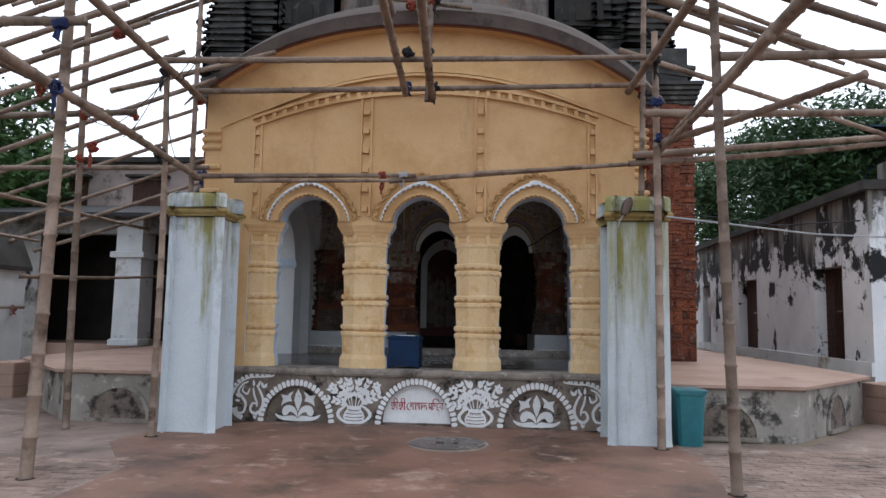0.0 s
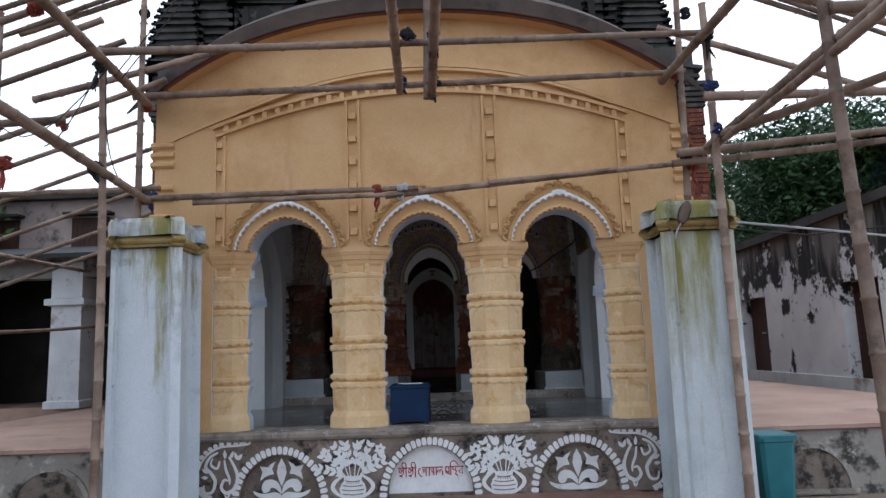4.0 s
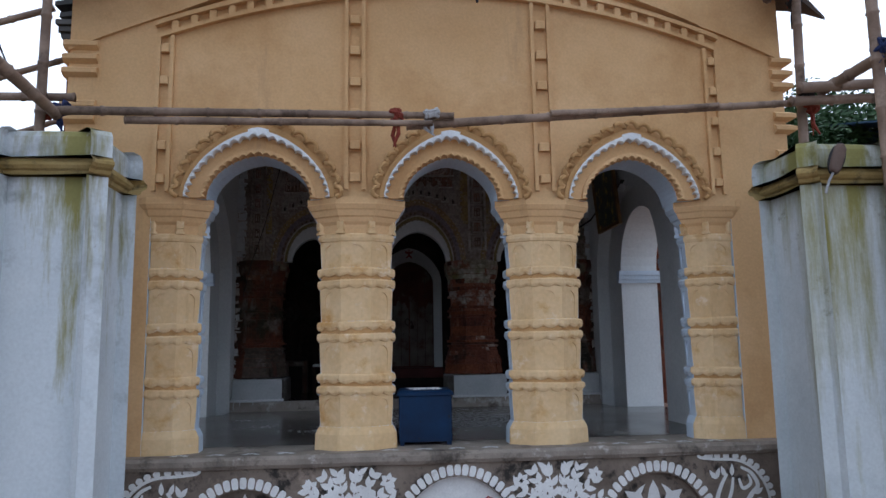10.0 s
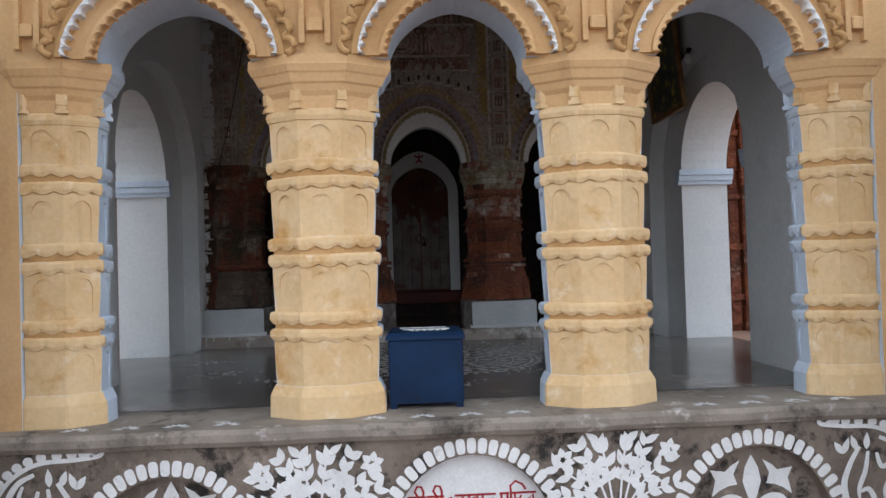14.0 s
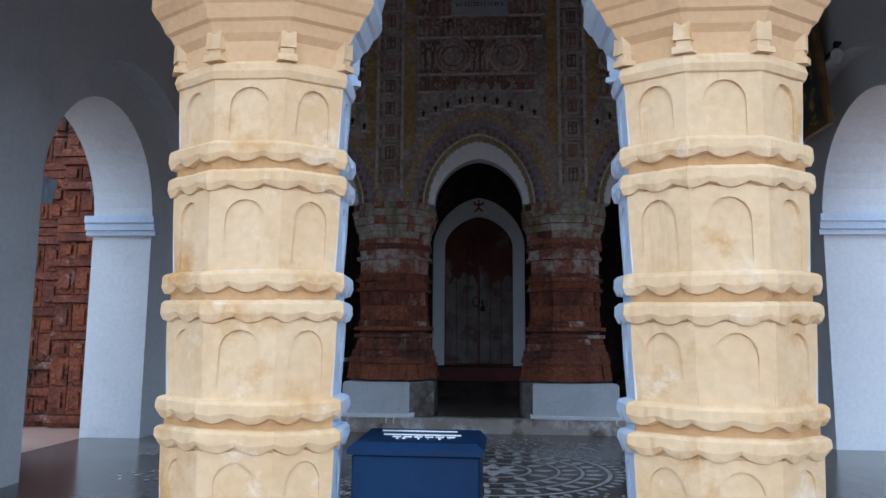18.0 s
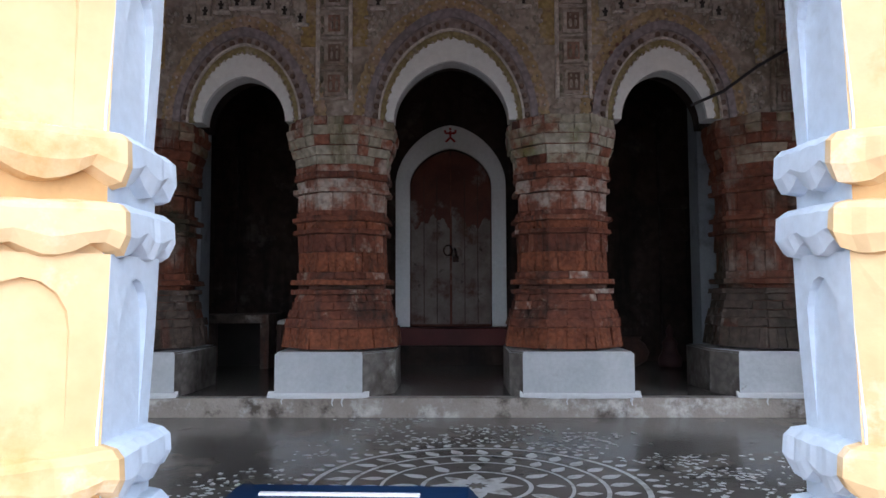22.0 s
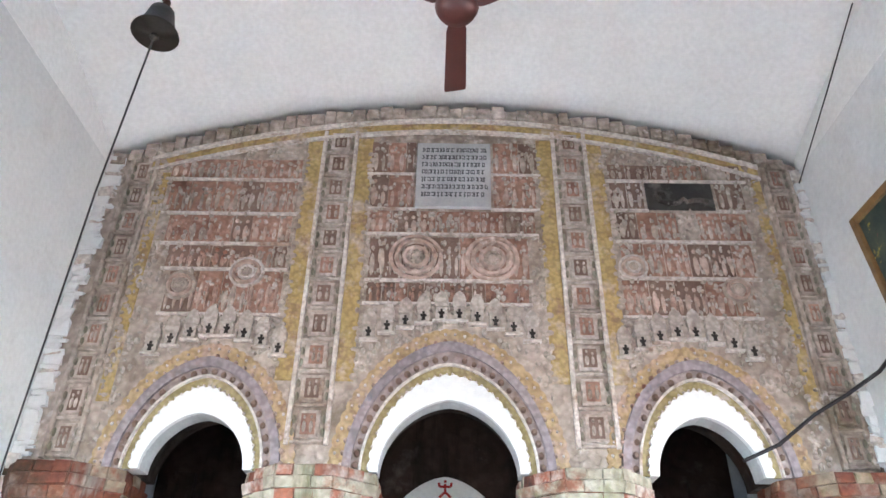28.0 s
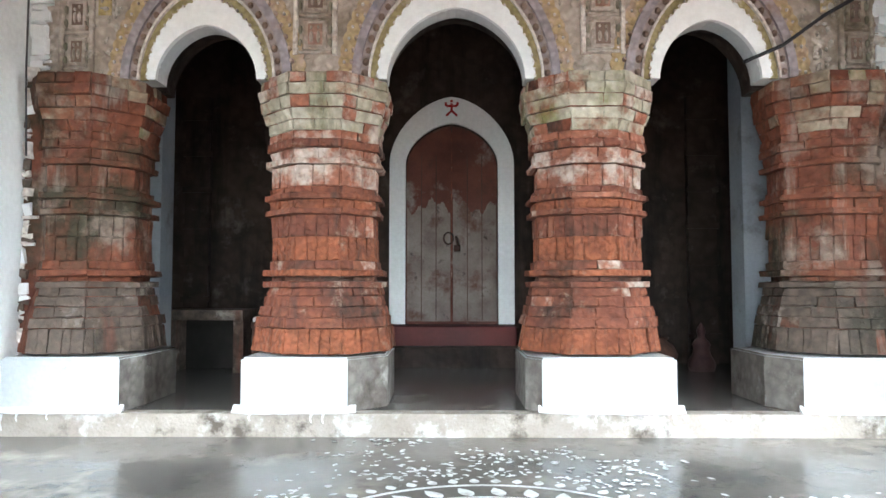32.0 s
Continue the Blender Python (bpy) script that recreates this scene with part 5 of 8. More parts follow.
# ---- spired towers over the temple ----
def spired_turret(x, y, z, w, body, tip, label, seed=0, mat="dark_stone", ribs=11):
    """A square turret: a body with slits, a ribbed curving spire, and a pot finial."""
    x, y, z, w, body, tip = 1.05 * x - 0.03, y + 0.85, 1.075 * (z - 1.7) + 1.58, 1.06 * w, 1.075 * body, 1.075 * tip
    t = thing("spired_turret", (x, y, z), label, "turret", "temple turrets")
    h = w / 2

    def notched(a, zz, n=0.16):
        k = a * n
        pts = []
        for sx, sy in ((-1, -1), (1, -1), (1, 1), (-1, 1)):
            c = [(sx * (a - k), sy * a), (sx * (a - k), sy * (a - k)), (sx * a, sy * (a - k))]
            if sx * sy < 0:
                c.reverse()
            pts += c
        return [(px, py, zz) for px, py in pts]
    bm = bmesh.new()
    loft(bm, [notched(h, 0), notched(h, body)])
    part("body", bm, M[mat], t)
    # no hole is cut: dark plates carry the shade of the slits
    for s in (-1, 0, 1) if w > 1.2 else (0,):
        bm = bmesh.new()
        ww = h * (0.22 if s == 0 else 0.09)
        upright(bm, [(s * h * 0.5 + px, pz) for px, pz in ((-ww, body * 0.18), (ww, body * 0.18), (ww, body * 0.62), (0, body * 0.78), (-ww, body * 0.62))], -h - 0.012, -h + 0.02)
        part("opening", bm, M["dark"], t, "arched slit, a plate coloured dark for its shade")
    for f in (0.06, 0.84):
        bm = bmesh.new()
        loft(bm, [notched(h * 1.05, body * f), notched(h * 1.05, body * f + 0.05)])
        part("string_course", bm, M[mat], t)
    for k, g in enumerate((1.05, 1.12, 1.06)):
        bm = bmesh.new()
        loft(bm, [notched(h * g, body + k * 0.05 - 0.03), notched(h * g, body + k * 0.05 + 0.012)])
        part("cornice", bm, M[mat], t)
    z0 = body + 0.12
    for k in range(ribs):
        f, f2 = k / ribs, (k + 1) / ribs
        a = h * 0.98 * (1 - f ** 2.1) ** 0.62 + 0.03
        b = h * 0.98 * (1 - f2 ** 2.1) ** 0.62 + 0.03
        zz, z2 = z0 + (tip * 0.86 - z0) * f, z0 + (tip * 0.86 - z0) * f2
        bm = bmesh.new()
        loft(bm, [notched(a * 1.04, zz), notched(a * 1.05, zz + (z2 - zz) * 0.45), notched(b * 0.92, zz + (z2 - zz) * 0.55), notched(b * 0.92, z2 + 0.005)])
        part("rib", bm, M["dark_stone"], t)
    bm = bmesh.new()
    q = tip - tip * 0.86
    lathe(bm, [(0.05 * h, tip * 0.85), (0.22 * h, tip * 0.86), (0.26 * h, tip * 0.86 + q * 0.2), (0.12 * h, tip * 0.86 + q * 0.35), (0.18 * h, tip * 0.86 + q * 0.5), (0.08 * h, tip * 0.86 + q * 0.7), (0.05 * h, tip * 0.86 + q * 0.85), (0.01, tip)], 0, 0, 10)
    part("finial_pot", bm, M["dark_stone"], t)
    bm = bmesh.new()
    tube(bm, [(0, 0, tip * 0.98), (0, 0, tip + 0.5)], 0.012, 5)
    for k in range(12):
        a = 2 * math.pi * k / 12
        tube(bm, [(0.05 * math.cos(a), 0, tip + 0.42 + 0.05 * math.sin(a)), (0.17 * math.cos(a), 0, tip + 0.42 + 0.17 * math.sin(a))], 0.011, 4)
    part("wheel_finial", bm, M["iron"], t, "iron wheel finial on the spire")
    return t


lab = "black weathered temple turret with a ribbed spire"
for x, y, z, w, b, tip in (
    (-4.72, 15.0, 6.2, 1.0, 0.8, 2.95), (-4.0, 15.2, 6.6, 1.0, 0.8, 3.3), (-3.05, 15.4, 7.5, 1.45, 0.9, 3.6), (-4.7, 16.6, 6.2, 1.1, 0.9, 3.0),
    (4.10, 15.0, 6.2, 1.0, 0.8, 2.9), (3.50, 15.2, 6.6, 1.0, 0.8, 3.3), (2.82, 15.4, 7.5, 1.40, 0.9, 3.45), (4.4, 16.6, 6.2, 1.1, 0.9, 3.0),
    (-2.55, 16.0, 8.7, 0.9, 1.1, 3.2), (2.02, 16.0, 8.7, 0.9, 1.1, 3.0)):
    spired_turret(x, y, z, w, b, tip, lab)
for x in (-1.47, 1.27):
    spired_turret(x, 15.9, 9.7, 0.90, 2.75, 4.35, "grey weathered upper temple turret with a dark ribbed spire", mat="grey_stone")
for x in (-1.40, 1.30):
    spired_turret(x, 15.35, 9.75, 0.84, 1.62, 2.72, "small grey weathered turret with a dark ribbed spire", mat="grey_stone", ribs=8)
spired_turret(-0.3, 16.6, 10.0, 1.60, 3.05, 6.0, "grey weathered central temple tower with a dark ribbed spire", mat="grey_stone", ribs=13)
# stepped drums under the towers
for k, (hw, y0, z0, z1, m) in enumerate(((5.0, 14.75, 6.95, 7.0, "dark_stone"), (2.6, 14.9, 7.0, 8.9, "grey_stone"), (2.15, 15.0, 8.7, 10.0, "grey_stone"), (1.60, 15.6, 9.7, 10.7, "grey_stone"))):
    bm = bmesh.new()
    if k:
        hw, y0, z0, z1 = 1.1 * hw, y0 + 0.85, 1.075 * (z0 - 1.7) + 1.62, 1.075 * (z1 - 1.7) + 1.62
    sag = 0.55 if k == 2 else 0.4
    top = lambda x: z1 - sag * ((x + 0.1) / hw) ** 2
    xs = [-hw - 0.1 + 2 * hw * i / 24 for i in range(25)]
    curtain(bm, [(x, z0 - 0.3, top(x)) for x in xs], y0, y0 + 4)
    d = structure("tower_drum", bm, M[m], "weathered stepped drum under the temple towers", "tower")
    for j in range(3):
        bm = bmesh.new()
        curtain(bm, [(x * (1.03 - 0.01 * j), top(x) - 0.15 * j - 0.07, top(x) - 0.15 * j) for x in xs], y0 - 0.16 + 0.05 * j, y0 + 0.1)
        part("cornice", bm, M["drum_red"] if (k in (1, 2) and j % 2 == 0) else M[m], d, "curved cornice course")
    if k == 2:
        for i in range(11):
            x = -1.9 + 3.6 * i / 10
            bm = bmesh.new()
            upright(bm, [(x - 0.09, z0 + 0.05), (x + 0.09, z0 + 0.05), (x + 0.09, z0 + 0.48), (x, z0 + 0.62), (x - 0.09, z0 + 0.48)], y0 - 0.012, y0 + 0.02)
            part("niche", bm, M["dark_stone"], d, "small blind niche drawn as a dark plate")

# ---- inner arcade columns ----
def brick_box(w, h, d, rnd):
    """A single brick: w across, h up, proud by d towards -y."""
    bm = bmesh.new()
    j = lambda: rnd.uniform(-0.006, 0.006)
    b = 0.004
    loft(bm, [[(-w / 2 + j(), 0.02, j()), (w / 2 + j(), 0.02, j()), (w / 2 + j(), 0.02, h + j()), (-w / 2 + j(), 0.02, h + j())],
              [(-w / 2, -d + b, 0), (w / 2, -d + b, 0), (w / 2, -d + b, h), (-w / 2, -d + b, h)],
              [(-w / 2 + b + j(), -d + j(), b + j()), (w / 2 - b + j(), -d + j(), b + j()), (w / 2 - b + j(), -d + j(), h - b + j()), (-w / 2 + b + j(), -d + j(), h - b + j())]])
    me = bpy.data.meshes.new("brick")
    bmesh.ops.recalc_face_normals(bm, faces=bm.faces)
    bm.to_mesh(me)
    bm.free()
    return me


COURSES = [
    (1.195, 1.335, 0.400, 0.380, 5, "terracotta_bright", 0.012), (1.337, 1.395, 0.385, 0.375, 2, "terracotta", 0.014), (1.397, 1.455, 0.37, 0.355, 2, "terracotta", 0.010), (1.457, 1.515, 0.352, 0.34, 2, "terracotta", 0.008),
    (1.517, 1.565, 0.335, 0.325, 2, "terracotta", 0.008), (1.567, 1.60, 0.335, 0.335, 1, "terracotta", 0.032), (1.603, 1.63, 0.30, 0.30, 2, "grimy", 0.004), (1.633, 1.668, 0.34, 0.34, 1, "terracotta_bright", 0.032),
    (1.67, 1.72, 0.32, 0.315, 2, "terracotta", 0.008), (1.722, 1.86, 0.304, 0.302, 4, "terracotta_bright", 0.010), (1.862, 1.985, 0.303, 0.303, 4, "terracotta", 0.009),
    (1.987, 2.02, 0.325, 0.325, 1, "terracotta", 0.032), (2.022, 2.075, 0.312, 0.312, 2, "terracotta_bright", 0.008), (2.077, 2.11, 0.33, 0.33, 1, "terracotta", 0.032), (2.112, 2.15, 0.31, 0.31, 2, "terracotta", 0.008),
    (2.152, 2.275, 0.30, 0.30, 3, "limed", 0.012), (2.277, 2.31, 0.322, 0.322, 1, "limed", 0.032), (2.312, 2.37, 0.315, 0.32, 2, "limed", 0.008), (2.372, 2.42, 0.335, 0.335, 2, "terracotta", 0.012), (2.422, 2.47, 0.325, 0.325, 2, "limed", 0.008),
    (2.472, 2.535, 0.32, 0.335, 2, "capital", 0.010), (2.537, 2.60, 0.335, 0.355, 2, "capital", 0.012), (2.602, 2.67, 0.36, 0.372, 3, "capital", 0.012), (2.672, 2.735, 0.375, 0.385, 3, "capital", 0.014), (2.737, 2.80, 0.375, 0.37, 3, "capital", 0.010)]


def inner_column(cx, base, faces, label, seed, scale=1.0):
    cy = 14.80
    col = thing("brick_column", (cx, cy, 0.88), label, "column", "inner columns")
    rnd = random.Random(seed)
    bm = bmesh.new()
    slab(bm, [(x - cx, y - cy) for x, y in base], 0.0, 0.30)
    bmesh.ops.bevel(bm, geom=[e for e in bm.edges if e.verts[0].co.z > 0.2 and e.verts[1].co.z > 0.2], offset=0.012, segments=2, affect="EDGES")
    part("base", bm, [M["foot_white"], M["cheek"]], col, "white limewashed base block", lambda f: 0 if f.normal.y < -0.75 or f.normal.z > 0.5 else 1)
    bm = bmesh.new()
    loft(bm, [octo((h - 0.010) * scale, z - 0.88) for c in COURSES for z, h in ((c[0], c[2]), (c[1], c[3]))])
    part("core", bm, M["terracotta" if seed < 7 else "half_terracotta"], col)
    for z0, z1, h0, h1, n, mat, d in COURSES:
        for s in faces:
            a = (h0 + h1) / 2 * scale
            width = 2 * a * math.tan(radians(22.5)) + (0.012 if n == 1 else 0.0)
            cuts = [0.0] + sorted(rnd.uniform(0.32, 0.68) if n == 2 else (k + 1) / n + rnd.uniform(-0.04, 0.04) for k in range(n - 1)) + [1.0]
            for u, v in zip(cuts, cuts[1:]):
                w = (v - u) * width - (0.002 if n > 1 else 0)
                if rnd.random() < 0.04 and n > 1:
                    continue
                me = brick_box(w, z1 - z0 - 0.001, d + rnd.uniform(-0.009, 0.007), rnd)
                pick = mat
                if mat == "terracotta" and rnd.random() < 0.05:
                    pick = "limed"
                if mat == "capital" and rnd.random() < 0.3:
                    pick = "limed"
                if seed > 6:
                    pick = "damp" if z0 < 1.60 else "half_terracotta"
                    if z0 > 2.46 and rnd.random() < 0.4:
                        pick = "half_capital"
                me.materials.append(M[pick])
                ob = new("brick", me)
                ob.parent = col
                lean = math.degrees(math.atan2(h0 - h1, z1 - z0)) * scale
                ob.matrix_basis = pose(0, 0, 0, 0, 0, 45 * s + 90) @ pose((u + v - 1) / 2 * width, -(h0 * scale - d * 0.4), z0 - 0.88, -lean + rnd.uniform(-1.5, 1.5), rnd.uniform(-1.2, 1.2), rnd.uniform(-1.5, 1.5))


inner_column(-0.855, [(-1.25, 14.385), (-0.66, 14.385), (-0.46, 14.60), (-0.46, 15.10), (-1.26, 15.10)], (4, 5, 6, 7, 0), "red terracotta brick column on a white base", 5)
inner_column(0.735, [(0.41, 14.385), (1.15, 14.385), (1.15, 15.10), (0.33, 15.10), (0.33, 14.50)], (4, 5, 6, 7, 0), "orange terracotta brick column on a white base", 6)
inner_column(-2.30, [(-2.585, 14.385), (-1.925, 14.385), (-1.89, 14.62), (-1.89, 15.10), (-2.585, 15.10)], (6, 7, 0), "dark worn terracotta half column on a white base", 7)
inner_column(2.21, [(1.84, 14.385), (2.47, 14.385), (2.47, 15.10), (1.73, 15.10), (1.73, 14.62)], (4, 5, 6), "dark worn terracotta half column with a damp foot", 8)

# brickwork that ties the half columns to the side walls, with ragged lime edges
for side, x0, x1 in ((-1, WEST + 0.004, -2.36), (1, 2.28, EAST - 0.004)):
    bm = bmesh.new()
    block(bm, x0, x1, 14.56, 14.83, 1.18, 2.80)
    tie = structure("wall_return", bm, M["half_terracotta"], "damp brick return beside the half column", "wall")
    rnd = random.Random(30 + side)
    z = 0.92
    while z < 5.0:
        h = rnd.choice((0.015, 0.02, 0.03, 0.05, 0.08)) * rnd.uniform(0.7, 1.3)
        w = rnd.choice((0.02, 0.035, 0.05, 0.08)) * (1.2 if side < 0 else 0.7) * rnd.uniform(0.8, 1.2)
        xa, xb = sorted(((x1 if side > 0 else x0), (x1 if side > 0 else x0) - side * w))
        bm = bmesh.new()
        yy = 14.55 if z < 2.86 else 14.58
        if z > 2.7:
            w = (0.10 if side < 0 else 0.06) * rnd.uniform(0.7, 1.3)
            xa, xb = sorted(((x1 if side > 0 else x0), (x1 if side > 0 else x0) - side * w))
        block(bm, xa, xb, yy - rnd.uniform(0.002, 0.008), yy + 0.02, z, z + h, 0.012)
        part("plaster_edge", bm, M[rnd.choice(("white", "lime", "lime", "damp", "damp") if z < 2.7 else ("white", "white", "white", "lime"))], tie, "ragged edge of old plaster")
        z += h * rnd.uniform(0.9, 1.6 if z < 2.7 else 1.02)
# white paint run down over the step from the base blocks
for cx, w in ((-0.955, 0.34), (0.79, 0.40), (-2.26, 0.36), (2.16, 0.34)):
    rnd = random.Random(int(cx * 100))
    bm = bmesh.new()
    pts = []
    for i in range(15):
        f = i / 14 * 2 - 1
        pts.append((cx + f * w, 14.384 - 0.055 * (1 - abs(f) ** 4) - rnd.uniform(0, 0.03)))
    loft(bm, [[(x, y, 0.882) for x, y in pts] + [(cx + w, 14.40, 0.882), (cx - w, 14.40, 0.882)], [(x, (y + 14.39) / 2, 0.895) for x, y in pts] + [(cx + w, 14.40, 0.92), (cx - w, 14.40, 0.92)]])
    part("paint_skirt", bm, M["white"], bpy.data.objects["floor_inner"], "white paint spread at the column foot")
    for k in range(3):
        bm = bmesh.new()
        x = cx + rnd.uniform(-w, w)
        d = rnd.uniform(0.02, 0.09)
        tube(bm, [(x, 14.36, 0.885), (x + 0.003, 14.347, 0.875), (x - 0.004, 14.346, 0.875 - d * 0.5), (x + 0.003, 14.346, 0.875 - d)], [0.010, 0.008, 0.005, 0.004], 6)
        part("paint_drip", bm, M["white"], bpy.data.objects["floor_inner"])

# ---- relief wall ----
Y = INNER_Y


def plate(name, x0, x1, z0, z1, mat, d, label="", b=0.006):
    bm = bmesh.new()
    loft(bm, [[(x0, Y + 0.004, z0), (x1, Y + 0.004, z0), (x1, Y + 0.004, z1), (x0, Y + 0.004, z1)], [(x0, Y - d + b, z0), (x1, Y - d + b, z0), (x1, Y - d + b, z1), (x0, Y - d + b, z1)], [(x0 + b, Y - d, z0 + b), (x1 - b, Y - d, z0 + b), (x1 - b, Y - d, z1 - b), (x0 + b, Y - d, z1 - b)]])
    return part(name, bm, M[mat], wall_inner, label)


def lump(bm, x, z, rx, rz, d):
    """A rounded boss."""
    loft(bm, [[(x + rx * g * math.cos(2 * math.pi * k / 8), Y - dd, z + rz * g * math.sin(2 * math.pi * k / 8)) for k in range(8)] for g, dd in ((1.0, 0.0), (0.92, d * 0.6), (0.55, d), (0.1, d * 1.05))])


def relief_tile(x0, x1, z0, z1, mat, seed):
    """A carved tile: a sunk field with worn figures on it."""
    rnd = random.Random(seed)
    bm = bmesh.new()
    block(bm, x0 + 0.003, x1 - 0.003, Y - 0.008 - rnd.uniform(0, 0.006), Y + 0.004, z0 + 0.003, z1 - 0.003, 0.003)
    w, h = x1 - x0, z1 - z0
    n = max(2, int(w / 0.05))
    for k in range(n):
        cx = x0 + w * (k + 0.5) / n + rnd.uniform(-0.008, 0.008)
        top = z0 + h * rnd.uniform(0.62, 0.86)
        lump(bm, cx, (z0 + top) / 2 - 0.01, w / n * rnd.uniform(0.2, 0.36), (top - z0) * 0.42, rnd.uniform(0.016, 0.03))
        lump(bm, cx + rnd.uniform(-0.006, 0.006), top, min(0.016, w / n * 0.25), 0.018, rnd.uniform(0.018, 0.03))
        if rnd.random() < 0.6:
            lump(bm, cx + rnd.choice((-1, 1)) * w / n * 0.33, z0 + h * rnd.uniform(0.3, 0.6), 0.01, h * 0.16, 0.018)
    part("relief_tile", bm, [M[mat], M["relief_red" if rnd.random() < 0.6 else "petal_brown"]], wall_inner, "", lambda f: 1 if f.normal.y < -0.99 and f.calc_center_median().y > Y - 0.0145 else 0)


def frieze(x0, x1, z0, z1, mat, seed, step=0.15):
    rnd = random.Random(seed)
    x = x0
    while x < x1 - 0.05:
        w = min(step * rnd.uniform(0.75, 1.3), x1 - x)
        if x1 - x - w < 0.06:
            w = x1 - x
        relief_tile(x, x + w, z0, z1, mat if rnd.random() < 0.75 else ("relief" if mat != "relief" else "relief_pink"), rnd.random())
        x += w
    plate("ledge", x0 - 0.02, x1 + 0.02, z0 - 0.022, z0 - 0.002, "lime", 0.024)


# arch mouldings
for (cx, r, apex), h in zip(INNER, (0.0, 0.09, 0.0)):
    o, e = apex - SPRING, h * 0.3
    for r0, r1, h0, h1, d, waves, amp, mat, name, lab in (
            (r, r + 0.048, o, o + 0.155, 0.028, 24, 0.014, "white", "arch_rim", "white scalloped rim of the arch"), (r + 0.052, r + 0.098, o + 0.165, o + 0.226, 0.012, 0, 0, "olive", "arch_fillet", "olive painted band"),
            (r + 0.098, r + 0.111, o + 0.226, o + 0.242, 0.036, 0, 0, "lime", "arch_bead", "pale raised line"), (r + 0.111, r + 0.158, o + 0.242, o + 0.298 + e, 0.018, 0, 0, "mauve", "arch_hollow", "mauve hollow moulding"),
            (r + 0.158, r + 0.208, o + 0.298 + e, o + 0.365 + e, 0.04, 0, 0, "mauve_blue", "arch_roll", "bluish mauve roll moulding"), (r + 0.212, r + 0.285, o + 0.368 + e, o + 0.455 + e, 0.014, 34, 0.012, "ochre_pink", "arch_outer", "ochre outer band with worn curls")):
        bm = bmesh.new()
        arch_ring(bm, cx, SPRING, r0, r1, h0, h1, Y - d, Y + 0.01, waves, amp, 136 if waves else 48, 0.14)
        part(name, bm, M[mat], wall_inner, lab)


# rows of petals and curls on the arch mouldings
def petal_row(cx, rr, hh, count, mat, size, depth, seed):
    rnd = random.Random(seed)
    bm = bmesh.new()
    for k in range(count):
        a = math.pi * (k + 0.5) / count
        if rnd.random() < 0.06:
            continue
        g = rnd.uniform(0.85, 1.1)
        lump(bm, cx + rr * math.cos(a), SPRING + hh * (math.sin(a) * 0.86 + 0.14 * (1 - abs(math.cos(a)) ** 1.3)), size * 0.85 * g, size * g, depth)
    part("petal_row", bm, M[mat], wall_inner, "row of worn carved petals")


for n, ((cx, r, apex), h) in enumerate(zip(INNER, (0.0, 0.09, 0.0))):
    o, e = apex - SPRING, h * 0.3
    size = 20 if h == 0 else 26
    petal_row(cx, r + 0.058, o + 0.172, size + 14, "lime", 0.011, 0.03, n)
    petal_row(cx, r + 0.132, o + 0.266 + e * 0.5, size + 2, "petal_brown", 0.024, 0.04, n + 10)
    petal_row(cx, r + 0.216, o + 0.372 + e, size + 6, "relief_pink", 0.017, 0.045, n + 20)
    petal_row(cx, r + 0.262, o + 0.425 + e, size + 8, "lime", 0.012, 0.026, n + 30)


# ladder strips with framed tiles
def ladder(xc, w, z0, z1, n, mat="relief", edge="lime_worn"):
    for s in (-1, 1):
        plate("strip_rail", xc + s * w / 2 - 0.014, xc + s * w / 2 + 0.014, z0, z1, "lime" if edge == "lime_worn" else edge, 0.03, "pale raised rail")
    hh = (z1 - z0) / n
    for k in range(n):
        zb = z0 + k * hh
        rnd = random.Random(k * 7 + int(xc * 100))
        plate("framed_tile", xc - w * 0.30, xc + w * 0.30, zb + hh * 0.17, zb + hh * 0.94, edge, 0.016)
        plate("tile_field", xc - w * 0.20, xc + w * 0.20, zb + hh * 0.26, zb + hh * 0.86, "relief_red" if rnd.random() < 0.45 else "petal_brown", 0.019)
        bm = bmesh.new()
        for q in range(2):
            xq = xc + (q - 0.5) * w * 0.17 + rnd.uniform(-0.004, 0.004)
            lump(bm, xq, zb + hh * 0.48, w * rnd.uniform(0.045, 0.07), hh * rnd.uniform(0.15, 0.2), 0.03)
            lump(bm, xq, zb + hh * rnd.uniform(0.68, 0.76), w * 0.04, hh * 0.06, 0.03)
        part("tile_figure", bm, M[mat], wall_inner, "worn figures of a framed tile")
        plate("ledge", xc - w * 0.42, xc + w * 0.42, zb + hh * 0.03, zb + hh * 0.11, edge, 0.026)
        for s in (-1, 1):
            bm = bmesh.new()
            for q in range(2):
                lump(bm, xc + s * w * 0.385, zb + hh * (0.34 + 0.36 * q), w * 0.052, hh * 0.12, 0.024)
            part("beads", bm, M["bead_green"], wall_inner, "grey green oval beads")


ladder(-0.90, 0.235, 2.95, 5.42, 11)
ladder(0.815, 0.235, 2.95, 5.43, 11)
for x0, x1 in ((-1.145, -1.03), (-0.77, -0.655), (0.57, 0.685), (0.945, 1.06)):
    plate("ochre_band", x0, x1, 3.35, 5.36, "ochre", 0.008, "ochre painted upright band")
for side, xc in ((-1, -2.33), (1, 2.31)):
    ladder(xc, 0.18, 2.85, 5.10, 10, "relief", "relief")
    plate("ochre_band", min(xc - side * 0.12, xc - side * 0.20), max(xc - side * 0.12, xc - side * 0.20), 3.2, 5.0, "ochre", 0.008, "ochre painted upright band")
